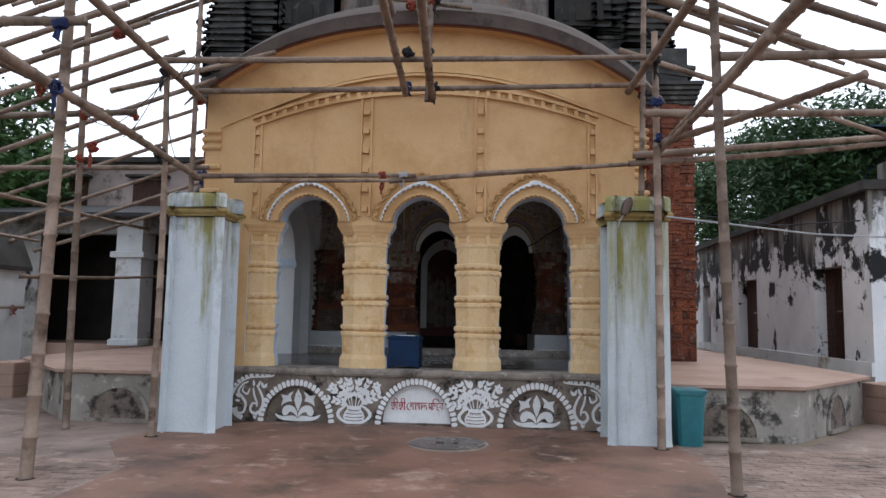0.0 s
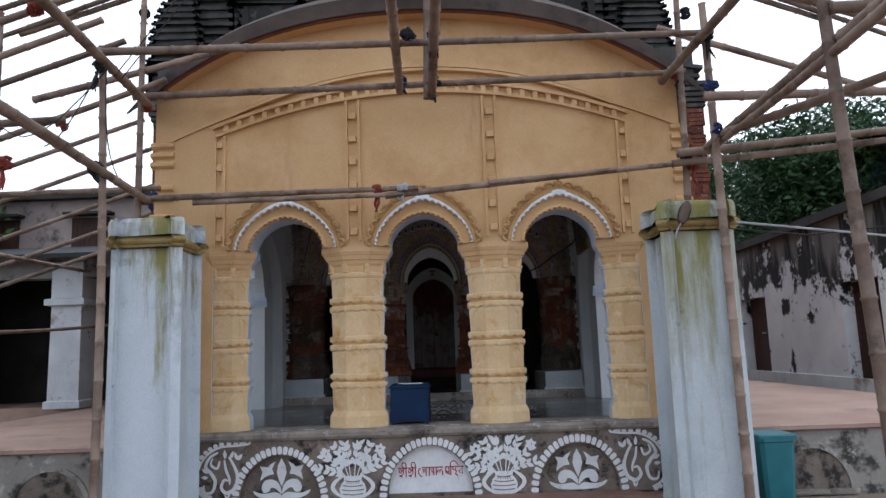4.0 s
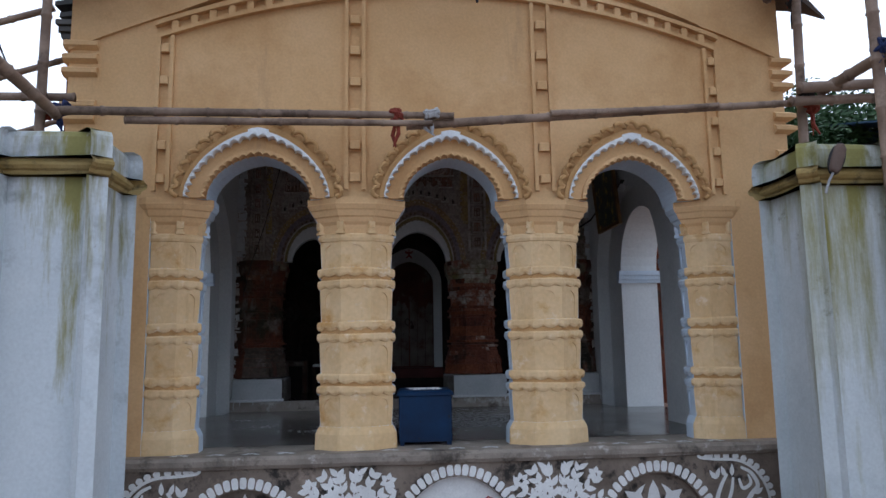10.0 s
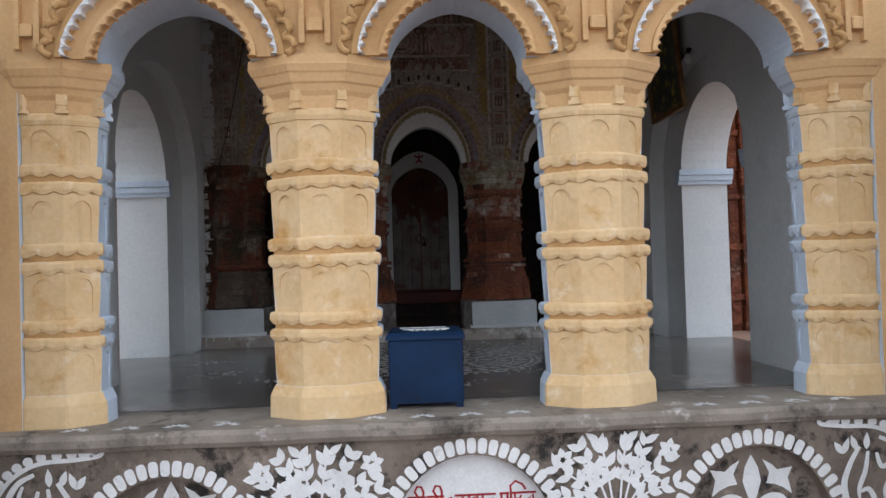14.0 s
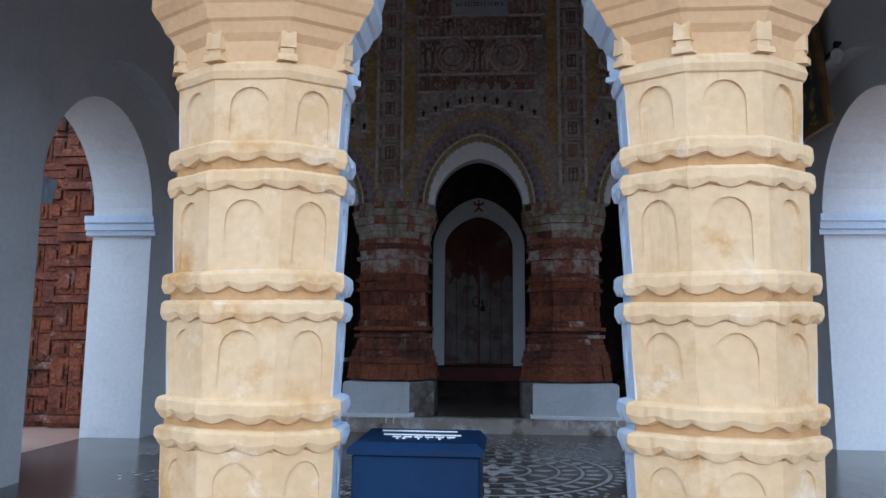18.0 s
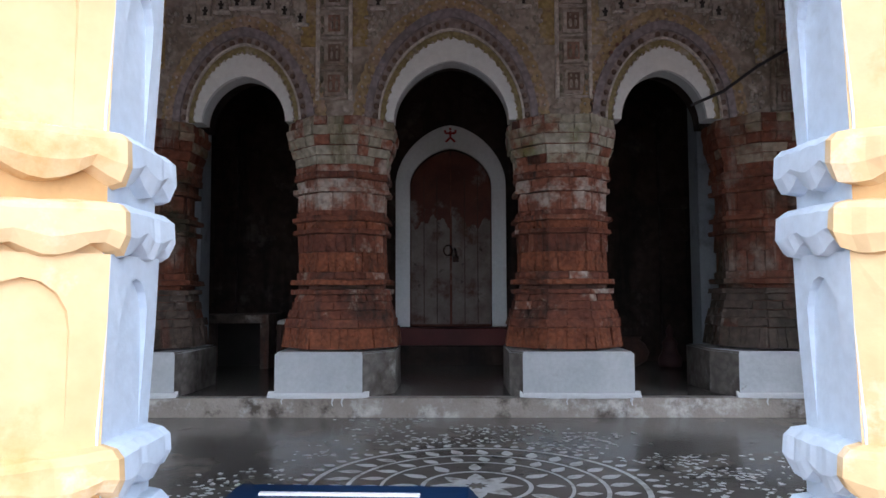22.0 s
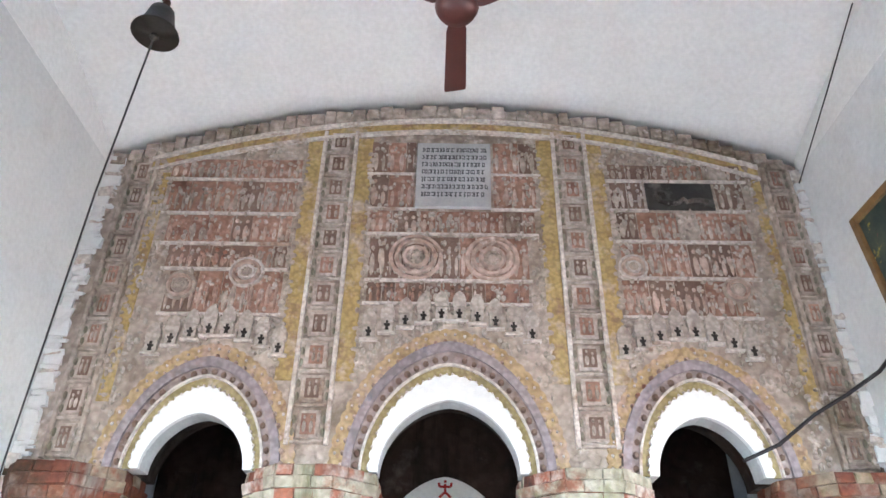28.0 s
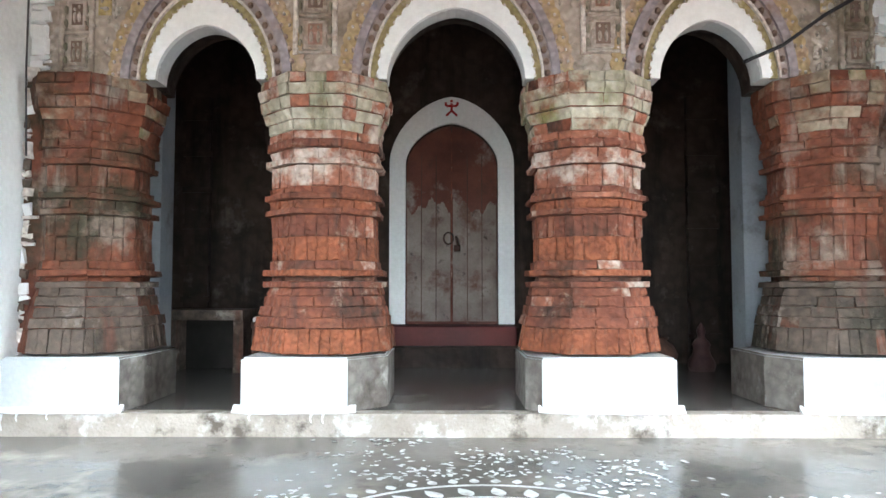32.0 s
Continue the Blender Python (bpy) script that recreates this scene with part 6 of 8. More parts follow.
# curved top band and the row of upright tiles
for lo, hi, d, mat in ((-0.268, -0.240, 0.03, "lime"), (-0.240, -0.165, 0.012, "ochre"), (-0.165, -0.125, 0.03, "lime")):
    bm = bmesh.new()
    curtain(bm, [(x, TOPZ(x) + lo, TOPZ(x) + hi) for x in np.linspace(-2.28, 2.19, 40)], Y - d, Y + 0.004)
    part("curved_band", bm, M[mat], wall_inner, "curved painted band")
x = WEST + 0.02
rnd = random.Random(77)
while x < EAST - 0.1:
    w = rnd.uniform(0.085, 0.12)
    bm = bmesh.new()
    z = TOPZ(x + w / 2)
    block(bm, x + 0.005, x + w - 0.008, Y - 0.03 - rnd.uniform(0, 0.02), Y + 0.004, z - 0.115, z - rnd.uniform(0.0, 0.03), 0.006)
    lump(bm, x + w / 2, z - 0.06, w * 0.25, 0.035, 0.045)
    part("top_tile", bm, M["relief"], wall_inner)
    x += w
# friezes: middle, left, right
frieze(-0.66, -0.33, 5.02, 5.32, "relief_pink", 1)
frieze(0.24, 0.57, 5.02, 5.32, "relief_pink", 2)
frieze(-0.65, -0.33, 4.70, 5.0, "relief_pink", 3)
frieze(0.24, 0.55, 4.70, 5.0, "relief_pink", 4)
frieze(-0.64, 0.53, 4.48, 4.67, "relief_pink", 5)
frieze(-0.62, 0.47, 4.10, 4.44, "relief_pink", 6, 0.2)
frieze(-0.62, 0.46, 3.92, 4.07, "relief_red", 7, 0.11)
frieze(-2.12, -1.16, 4.95, 5.13, "relief", 8)
frieze(-2.10, -1.17, 4.64, 4.92, "relief", 9)
frieze(-2.05, -1.18, 4.38, 4.61, "relief_pink", 10)
frieze(-2.0, -1.18, 4.17, 4.35, "relief_pink", 11)
frieze(-1.95, -1.18, 3.82, 4.14, "relief_pink", 12, 0.2)
frieze(1.08, 2.06, 4.98, 5.12, "relief", 13)
frieze(1.08, 1.32, 4.71, 4.95, "relief", 14)
frieze(1.84, 2.04, 4.71, 4.95, "relief", 15)
frieze(1.10, 2.02, 4.44, 4.68, "relief", 16)
frieze(1.10, 2.0, 4.14, 4.41, "relief_pink", 17)
frieze(1.08, 1.95, 3.84, 4.11, "relief_pink", 18, 0.2)
# dark panel with a coiled serpent
plate("dark_panel", 1.34, 1.82, 4.71, 4.95, "dark_stone", 0.014, "blackened relief panel with a coiled shape")
bm = bmesh.new()
tube(bm, [(1.40 + 0.0 * k + 0.06 * math.cos(k * 0.9) + 0.02 * k, Y - 0.022, 4.80 + 0.05 * math.sin(k * 0.9)) for k in range(8)] + [(1.62 + 0.05 * k, Y - 0.022, 4.77 + 0.02 * math.sin(k)) for k in range(4)], 0.018, 6)
part("coil", bm, M["grey_stone"], wall_inner)
# roundels
for x, z, r, mat in ((-0.30, 4.27, 0.185, "relief_pink"), (0.22, 4.265, 0.185, "relief_pink"), (-1.43, 4.13, 0.12, "lime"), (-1.86, 4.02, 0.11, "relief"), (1.17, 4.21, 0.10, "lime"), (1.84, 4.04, 0.10, "relief")):
    for k, (g, d) in enumerate(((1.0, 0.035), (0.78, 0.045), (0.5, 0.04))):
        bm = bmesh.new()
        rr, r2 = r * g, r * (g - 0.14)
        n = 28
        loops = [[(x + q * math.cos(2 * math.pi * i / n), Y - dd, z + q * math.sin(2 * math.pi * i / n)) for i in range(n)] for q, dd in ((rr, -0.004), (rr, d * 0.7), (rr - r * 0.05, d), (r2, d), (r2 - 0.004, 0.012))]
        loft(bm, loops, False)
        part("roundel_ring", bm, M[mat if k != 1 else "relief_pink"], wall_inner, "carved roundel ring")
    bm = bmesh.new()
    for i in range(9):
        lump(bm, x + r * 0.24 * math.cos(0.7 * i), z + r * 0.24 * math.sin(0.7 * i), r * 0.1, r * 0.1, 0.04)
    lump(bm, x, z, r * 0.18, r * 0.18, 0.05)
    part("roundel_boss", bm, M["relief"], wall_inner)
# little shrines over each arch
for (cx, r, apex), n, hw, zt in zip(INNER, (8, 10, 8), (0.46, 0.58, 0.46), (3.66, 3.79, 3.68)):
    for k in range(n):
        f = (k + 0.5) / n * 2 - 1
        if abs(f) < 0.12 and n == 8:
            continue
        x, z = cx + f * hw, zt - 0.17 * abs(f) ** 1.6
        bm = bmesh.new()
        block(bm, x - 0.038, x + 0.038, Y - 0.03, Y + 0.004, z, z + 0.09, 0.003)
        loft(bm, [[(x + sx * g, yy, z + dz) for sx, yy in ((-1, Y), (1, Y), (1, Y - 0.034), (-1, Y - 0.034))] for dz, g in ((0.09, 0.044), (0.12, 0.046), (0.15, 0.044), (0.185, 0.03), (0.21, 0.005))])
        part("small_shrine", bm, M["shrine_pale"], wall_inner, "small carved shrine with a pointed top")
        bm = bmesh.new()
        upright(bm, [(x - 0.013, z + 0.008), (x + 0.013, z + 0.008), (x + 0.008, z + 0.03), (x + 0.02, z + 0.04), (x + 0.018, z + 0.052), (x + 0.007, z + 0.05), (x + 0.007, z + 0.072), (x - 0.007, z + 0.072), (x - 0.007, z + 0.05), (x - 0.02, z + 0.054), (x - 0.019, z + 0.042), (x - 0.008, z + 0.03)], Y - 0.038, Y - 0.026)
        part("niche_figure", bm, M["dark"], wall_inner, "small dark niche figure")
        plate("ledge", x - 0.058, x + 0.058, z - 0.02, z, "lime", 0.036)
# leafy edges of the ochre bands
for bx in (-1.15, -0.65, 0.565, 1.065, -2.19, 2.10):
    bm = bmesh.new()
    z = 3.38
    rnd = random.Random(int(bx * 1000))
    while z < 5.25 - 0.05 * abs(bx):
        lump(bm, bx + rnd.uniform(-0.02, 0.02), z, rnd.uniform(0.014, 0.032), rnd.uniform(0.014, 0.03), 0.02)
        z += rnd.uniform(0.03, 0.07)
    part("leaf_edge", bm, M["relief"], wall_inner, "worn leafy edge of the ochre band")
FIELDS = ((-0.33, 0.24, 4.66, 5.33), (1.32, 1.84, 4.70, 4.96))
# scattered worn leaf carving that fills the fields round the arches
rnd = random.Random(5)
bm = bmesh.new()
for k in range(3400):
    x, z = rnd.uniform(-2.28, 2.19), rnd.uniform(2.85, 5.35)
    if z > TOPZ(x) - 0.25 or any(x0 < x < x1 and z0 < z < z1 for x0, x1, z0, z1 in FIELDS):
        continue
    inside = False
    for cx, r, apex in INNER:
        if abs(x - cx) < r + 0.3:
            lim = SPRING + (apex - SPRING + 0.47) * math.sqrt(max(0, 1 - ((x - cx) / (r + 0.3)) ** 2))
            inside = inside or z < lim
    if inside or abs(x + 0.9) < 0.25 or abs(x - 0.815) < 0.25:
        continue
    lump(bm, x, z, rnd.uniform(0.006, 0.02), rnd.uniform(0.008, 0.03), rnd.uniform(0.012, 0.03))
tagged(part("leaf_carving", bm, M["shrine_pale"], wall_inner, "worn leaf carving"), kind="stuff")
# inscribed slab
slab_t = thing("inscription_slab", (-0.045, Y - 0.028, 4.92), "grey stone slab with seven lines of dark engraved writing", "inscription")
bm = bmesh.new()
soft = [(-0.275, -0.29), (0.265, -0.295), (0.27, 0.29), (-0.275, 0.29)]
loft(bm, [[(x, 0.0, z) for x, z in soft], [(x, -0.02, z) for x, z in soft], [(x * 0.985, -0.028, z * 0.985) for x, z in soft]])
part("slab", bm, M["slate"], slab_t)
rnd = random.Random(9)
for line in range(7):
    z = 0.215 - line * 0.067
    x = -0.235
    bm = bmesh.new()
    while x < 0.225:
        w = rnd.uniform(0.012, 0.03)
        block(bm, x, min(x + w, 0.235), -0.031, -0.027, z + 0.016, z + 0.022)
        for q in range(2):
            xx = x + rnd.uniform(0, w)
            block(bm, xx, xx + 0.006, -0.031, -0.027, z - rnd.uniform(0.008, 0.02), z + 0.016)
        block(bm, x, x + w * 0.8, -0.031, -0.027, z - 0.012, z - 0.006)
        x += w + rnd.uniform(0.004, 0.014)
    part("writing_line", bm, M["ink"], slab_t, "line of unreadable engraved writing")

# the courses over the arches lie a little closer together than they were drawn
for ob in (wall_inner, *wall_inner.children):
    for v in ob.data.vertices:
        if v.co.z > 3.3:
            v.co.z = 3.3 + (v.co.z - 3.3) * 0.965

# ---- sanctum door ----
frame_t = thing("door_surround", (-0.08, 16.85, 1.23), "white arched door surround with a small red mark", "door frame")
bm = bmesh.new()
arch_ring(bm, 0, 1.45, 0.42, 0.565, 0.38, 0.62, -0.05, 0.01, 0, 0, 40, 0.2)
block(bm, -0.565, -0.42, -0.05, 0.01, 0, 1.452)
block(bm, 0.42, 0.565, -0.05, 0.01, 0, 1.452)
part("surround", bm, M["white"], frame_t)
bm = bmesh.new()
for a, b in (((0, 1.93), (0, 2.01)), ((-0.05, 1.985), (0.05, 1.985)), ((0, 1.94), (-0.05, 1.895)), ((0, 1.94), (0.05, 1.895)), ((-0.05, 1.985), (-0.055, 2.02)), ((0.05, 1.985), (0.055, 2.02)), ((-0.012, 2.03), (0.012, 2.03))):
    ribbon(bm, [a, b], 0.022, -0.054)
part("red_mark", bm, M["paint_red"], frame_t, "small red painted mark")
door = thing("door_1", (-0.08, 16.95, 1.23), "faded red double door with flaking white paint, shut", "door")
tagged(door, kind="structure")
for s in (-1, 1):
    bm = bmesh.new()
    pts = [(0.004 * s, 0.0), (0.42 * s, 0.0), (0.42 * s, 1.45)] + [(0.42 * s * math.cos(a), 1.45 + 0.38 * math.sin(a)) for a in (0.4, 0.8, 1.2)] + [(0.004 * s, 1.83)]
    upright(bm, pts, -0.02, 0.03)
    leaf = part("leaf", bm, M["door_red"], door, "flaking red door leaf")
    rnd = random.Random(60 + s)
    bm = bmesh.new()
    edge = [(0.012 + 0.40 * k / 60, 1.08 + 0.05 * math.sin(k * 0.11 + s) + 0.03 * math.sin(k * 0.37 + 2 * s) + rnd.uniform(-0.012, 0.012)) for k in range(61)]
    upright(bm, [(0.012 * s, 0.02), (0.412 * s, 0.02)] + [(x * s, z) for x, z in reversed(edge)], -0.026, -0.019)
    part("paint_coat", bm, M["door_white"], leaf, "worn white paint flaking off the lower door leaf")
    for x0, x1 in ((0.14, 0.148), (0.275, 0.283)):
        bm = bmesh.new()
        block(bm, min(x0 * s, x1 * s), max(x0 * s, x1 * s), -0.0275, -0.018, 0.03, 1.55)
        part("plank_joint", bm, M["dark_wood"], leaf)
bm = bmesh.new()
n = 12
tube(bm, [(-0.03 + 0.045 * math.cos(2 * math.pi * k / n), -0.05, 0.78 + 0.055 * math.sin(2 * math.pi * k / n)) for k in range(n + 1)], 0.008, 6)
tube(bm, [(0.04, -0.04, 0.80), (0.05, -0.05, 0.74), (0.06, -0.05, 0.70)], 0.012, 6)
block(bm, 0.02, 0.08, -0.065, -0.035, 0.66, 0.72)
part("handle", bm, M["iron"], door, "iron ring handle and padlock")
bm = bmesh.new()
soft_block(bm, -0.64, 0.48, 16.55, 16.848, 1.06, 1.228, 0.012)
structure("door_step", bm, M["step_red"], "dull red threshold step before the sanctum door", "step")
bm = bmesh.new()
soft_block(bm, -0.66, 0.50, 16.50, 16.848, 0.878, 1.058, 0.012)
structure("door_step_lower", bm, M["shade_dark"], "dark lower step before the sanctum door", "step")
# pilasters and blind panels on the sanctum wall, darkened for shade, and the white jambs of the side passages
for x0, x1, z1, mat in ((-2.50, -2.28, 3.3, "shade_dark"), (-1.05, -0.85, 3.4, "shade_dark"), (0.72, 0.92, 3.4, "shade_dark"), (2.05, 2.3, 3.3, "shade_dark")):
    bm = bmesh.new()
    block(bm, x0, x1, 16.78, 16.852, 0.88, z1)
    pil = part("pilaster", bm, M[mat], wall_sanctum, "carved pilaster, darkened for shade")
    for k in range(7):
        bm = bmesh.new()
        block(bm, x0 - 0.02, x1 + 0.02, 16.765, 16.80, 1.1 + 0.33 * k, 1.15 + 0.33 * k)
        part("band", bm, M["shade_dark"], pil)
for x0, x1 in ((WEST - 0.1, -2.13), (1.95, EAST + 0.1)):
    bm = bmesh.new()
    block(bm, x0, x1, 15.38, 15.6, 0.88, 4.3)
    structure("passage_jamb", bm, M["jamb_grey"], "pale limewashed jamb of the side passage", "wall")

# ---- things in the dark aisle ----
shelf = thing("low_shrine", (-2.05, 16.3, 0.88), "low grey plastered brick shrine with a dark recess", "shrine")
bm = bmesh.new()
block(bm, -0.36, -0.28, -0.2, 0.3, 0, 0.42); block(bm, 0.22, 0.30, -0.2, 0.3, 0, 0.42); block(bm, -0.36, 0.30, -0.22, 0.3, 0.42, 0.50)
part("frame", bm, M["damp"], shelf)
bm = bmesh.new()
block(bm, -0.278, 0.218, 0.12, 0.3, 0, 0.418)
part("recess", bm, M["dark"], shelf)
stool = thing("wooden_stool", (-1.52, 16.2, 0.88), "small dark wooden stool with a pale cloth on top", "stool")
bm = bmesh.new(); soft_block(bm, -0.16, 0.16, -0.14, 0.14, 0.36, 0.41, 0.008); part("seat", bm, M["dark_wood"], stool)
for sx in (-1, 1):
    for sy in (-1, 1):
        bm = bmesh.new(); block(bm, sx * 0.13 - 0.02, sx * 0.13 + 0.02, sy * 0.11 - 0.02, sy * 0.11 + 0.02, 0, 0.36); part("leg", bm, M["dark_wood"], stool)
bm = bmesh.new(); soft_block(bm, -0.15, 0.15, -0.13, 0.13, 0.41, 0.45, 0.015); part("cloth", bm, M["cloth"], stool)
bm = bmesh.new()
lathe(bm, [(0.20, 0.0), (0.22, 0.06), (0.21, 0.14), (0.15, 0.22), (0.13, 0.30), (0.15, 0.36), (0.10, 0.42), (0.055, 0.45), (0.06, 0.49), (0.075, 0.53), (0.06, 0.58), (0.025, 0.63), (0.0, 0.66)], 0, 0, 14)
idol = tagged(mesh_object("clay_idol", bm, M["idol"], None, True), "small dark seated clay idol in the side aisle", "statue")
idol.matrix_basis = pose(1.97, 16.3, 0.88) @ Matrix.Diagonal((0.5, 0.5, 0.6, 1))
pot = thing("clay_pot", (1.62, 16.35, 0.88), "dark round clay pot on the aisle floor", "pot")
bm = bmesh.new(); lathe(bm, [(0.06, 0), (0.14, 0.05), (0.17, 0.13), (0.13, 0.21), (0.08, 0.24), (0.10, 0.27), (0.09, 0.27), (0.07, 0.24)], 0, 0, 16); part("body", bm, M["dark_wood"], pot, smooth=True)

# ---- painted murals on the plinth ----
PY = 10.4055


def mural(name, label):
    return thing(name, (0, PY, 0), label, "mural", "plinth murals")


def curved(pts, n=4):
    """A closed outline rounded through its points."""
    out, m = [], len(pts)
    for i in range(m):
        p0, p1, p2, p3 = pts[i - 1], pts[i], pts[(i + 1) % m], pts[(i + 2) % m]
        for k in range(n):
            f = k / n
            out.append(tuple(0.5 * (2 * b + (c - a) * f + (2 * a - 5 * b + 4 * c - d) * f * f + (3 * b - a - 3 * c + d) * f ** 3) for a, b, c, d in zip(p0, p1, p2, p3)))
    return out


def petal_ring(t, cx, r0, r1, h0, h1, n, mat, z0=0.03):
    for i in range(n):
        a = math.pi * (i + 0.5) / n
        ca, sa = math.cos(a), math.sin(a)
        w = math.pi * (r0 + r1) / 2 / n * 0.46
        pts = []
        for k in range(16):
            b = 2 * math.pi * k / 16
            u, v = 0.5 + 0.5 * math.copysign(abs(math.cos(b)) ** (0.8 if math.cos(b) > 0 else 0.45), math.cos(b)), w * math.copysign(abs(math.sin(b)) ** 0.6, math.sin(b)) * (0.92 + 0.08 * math.cos(b))
            r, h = r0 + (r1 - r0) * u, h0 + (h1 - h0) * u
            pts.append((cx + r * ca - v * sa, z0 + h * sa + v * ca))
        bm = bmesh.new()
        flat_poly(bm, pts, 0)
        part("petal", bm, M[mat], t)


for k, cx in enumerate(NICHES):
    m = mural("petal_arch", "white painted petal arch round a plinth niche")
    r, h = ((0.45, 0.50), (0.48, 0.55), (0.45, 0.53))[k]
    petal_ring(m, cx, r + 0.008, r + 0.092, h + 0.008, h + 0.096, 27 if k == 1 else 25, "paint_white", 0.0)
for cx in (NICHES[0], NICHES[2]):
    m = thing("lotus_mural", (cx, 10.4985, 0), "white painted lotus with curling leaves in a niche", "mural", "plinth murals")
    shapes = [[(0.0, 0.145), (0.03, 0.215), (0.056, 0.30), (0.04, 0.38), (0.0, 0.455), (-0.04, 0.38), (-0.056, 0.30), (-0.03, 0.215)]]
    for s in (-1, 1):
        shapes.append([(s * x, z) for x, z in ((0.070, 0.422), (0.125, 0.391), (0.158, 0.359), (0.249, 0.373), (0.219, 0.311), (0.242, 0.215), (0.193, 0.251), (0.140, 0.275), (0.088, 0.282), (0.108, 0.344))])
        shapes.append(curved([(s * x, z) for x, z in ((0.004, 0.066), (0.011, 0.133), (0.053, 0.199), (0.123, 0.227), (0.193, 0.208), (0.225, 0.149), (0.214, 0.097), (0.181, 0.082), (0.143, 0.097), (0.119, 0.133), (0.076, 0.126), (0.035, 0.094))]))
        shapes.append(curved([(s * x, z) for x, z in ((0.001, 0.049), (0.064, 0.084), (0.158, 0.075), (0.240, 0.077), (0.324, 0.105), (0.289, 0.055), (0.216, 0.022), (0.135, 0.015), (0.001, 0.011))]))
    for i, pts in enumerate(shapes):
        bm = bmesh.new()
        flat_poly(bm, pts, 0.0005 * i)
        part("leaf", bm, M["paint_white"], m)
bm = bmesh.new()
upright(bm, [(-0.01 + 0.472 * math.cos(a), 0.03 + 0.515 * math.sin(a)) for a in (math.pi * i / 30 for i in range(31))], 10.488, 10.505)
panel_bm = bm
# the name in red: each letter set by hand, as the joined letters need
STROKES = {
    "shri": (((0, 245), (74, 245)), ((8, 268), (14, 256), (26, 258), (29, 272), (20, 284), (9, 278), (8, 268)), ((29, 272), (38, 262), (44, 246)), ((44, 246), (45, 282), (32, 300), (8, 306)), ((18, 303), (33, 318)), ((64, 245), (64, 318)), ((44, 245), (30, 222), (40, 201), (58, 204), (66, 225), (64, 245))),
    "go": (((0, 250), (-14, 263), (-18, 284), (-8, 303), (10, 318)), ((12, 245), (84, 245)), ((15, 270), (21, 257), (32, 262), (30, 278), (18, 284)), ((45, 245), (45, 312)), ((72, 245), (72, 312))),
    "pa": (((0, 245), (62, 245)), ((6, 262), (21, 255), (14, 274), (30, 288)), ((30, 245), (31, 308)), ((52, 245), (52, 308))),
    "la": (((0, 245), (48, 245)), ((2, 288), (6, 266), (18, 270), (20, 292), (24, 268), (36, 264), (43, 282), (44, 310))),
    "ma": (((0, 245), (42, 245)), ((8, 245), (9, 290), (20, 298), (26, 284), (10, 278)), ((33, 245), (34, 310))),
    "ndi": (((0, 245), (66, 245)), ((4, 245), (4, 308)), ((4, 245), (2, 215), (24, 196), (52, 210), (66, 232)), ((20, 248), (22, 268), (40, 270), (46, 254)), ((40, 270), (52, 282), (40, 300), (62, 316))),
    "ra": (((0, 245), (46, 245)), ((6, 280), (32, 252), (33, 306), (6, 280)), ((18, 318), (24, 319))),
}
sign = thing("name_panel", (-0.375, 10.4845, 0.21), "white half-round panel with the red painted temple name", "sign")
part("panel", panel_bm, M["paint_white"], sign).matrix_basis = Matrix.Translation((0.375, -10.4845, -0.21))
for glyph, x0 in (("shri", 0), ("shri", 76), ("go", 182), ("pa", 258), ("la", 318), ("ma", 380), ("ndi", 424), ("ra", 488)):
    bm = bmesh.new()
    for k, line in enumerate(STROKES[glyph]):
        ribbon(bm, [((x0 + x) * 0.00138, (312 - y) * 0.00138) for x, y in line], 0.0125, -0.0002 * k)
    part("letter", bm, M["paint_red"], sign, "red painted letter")


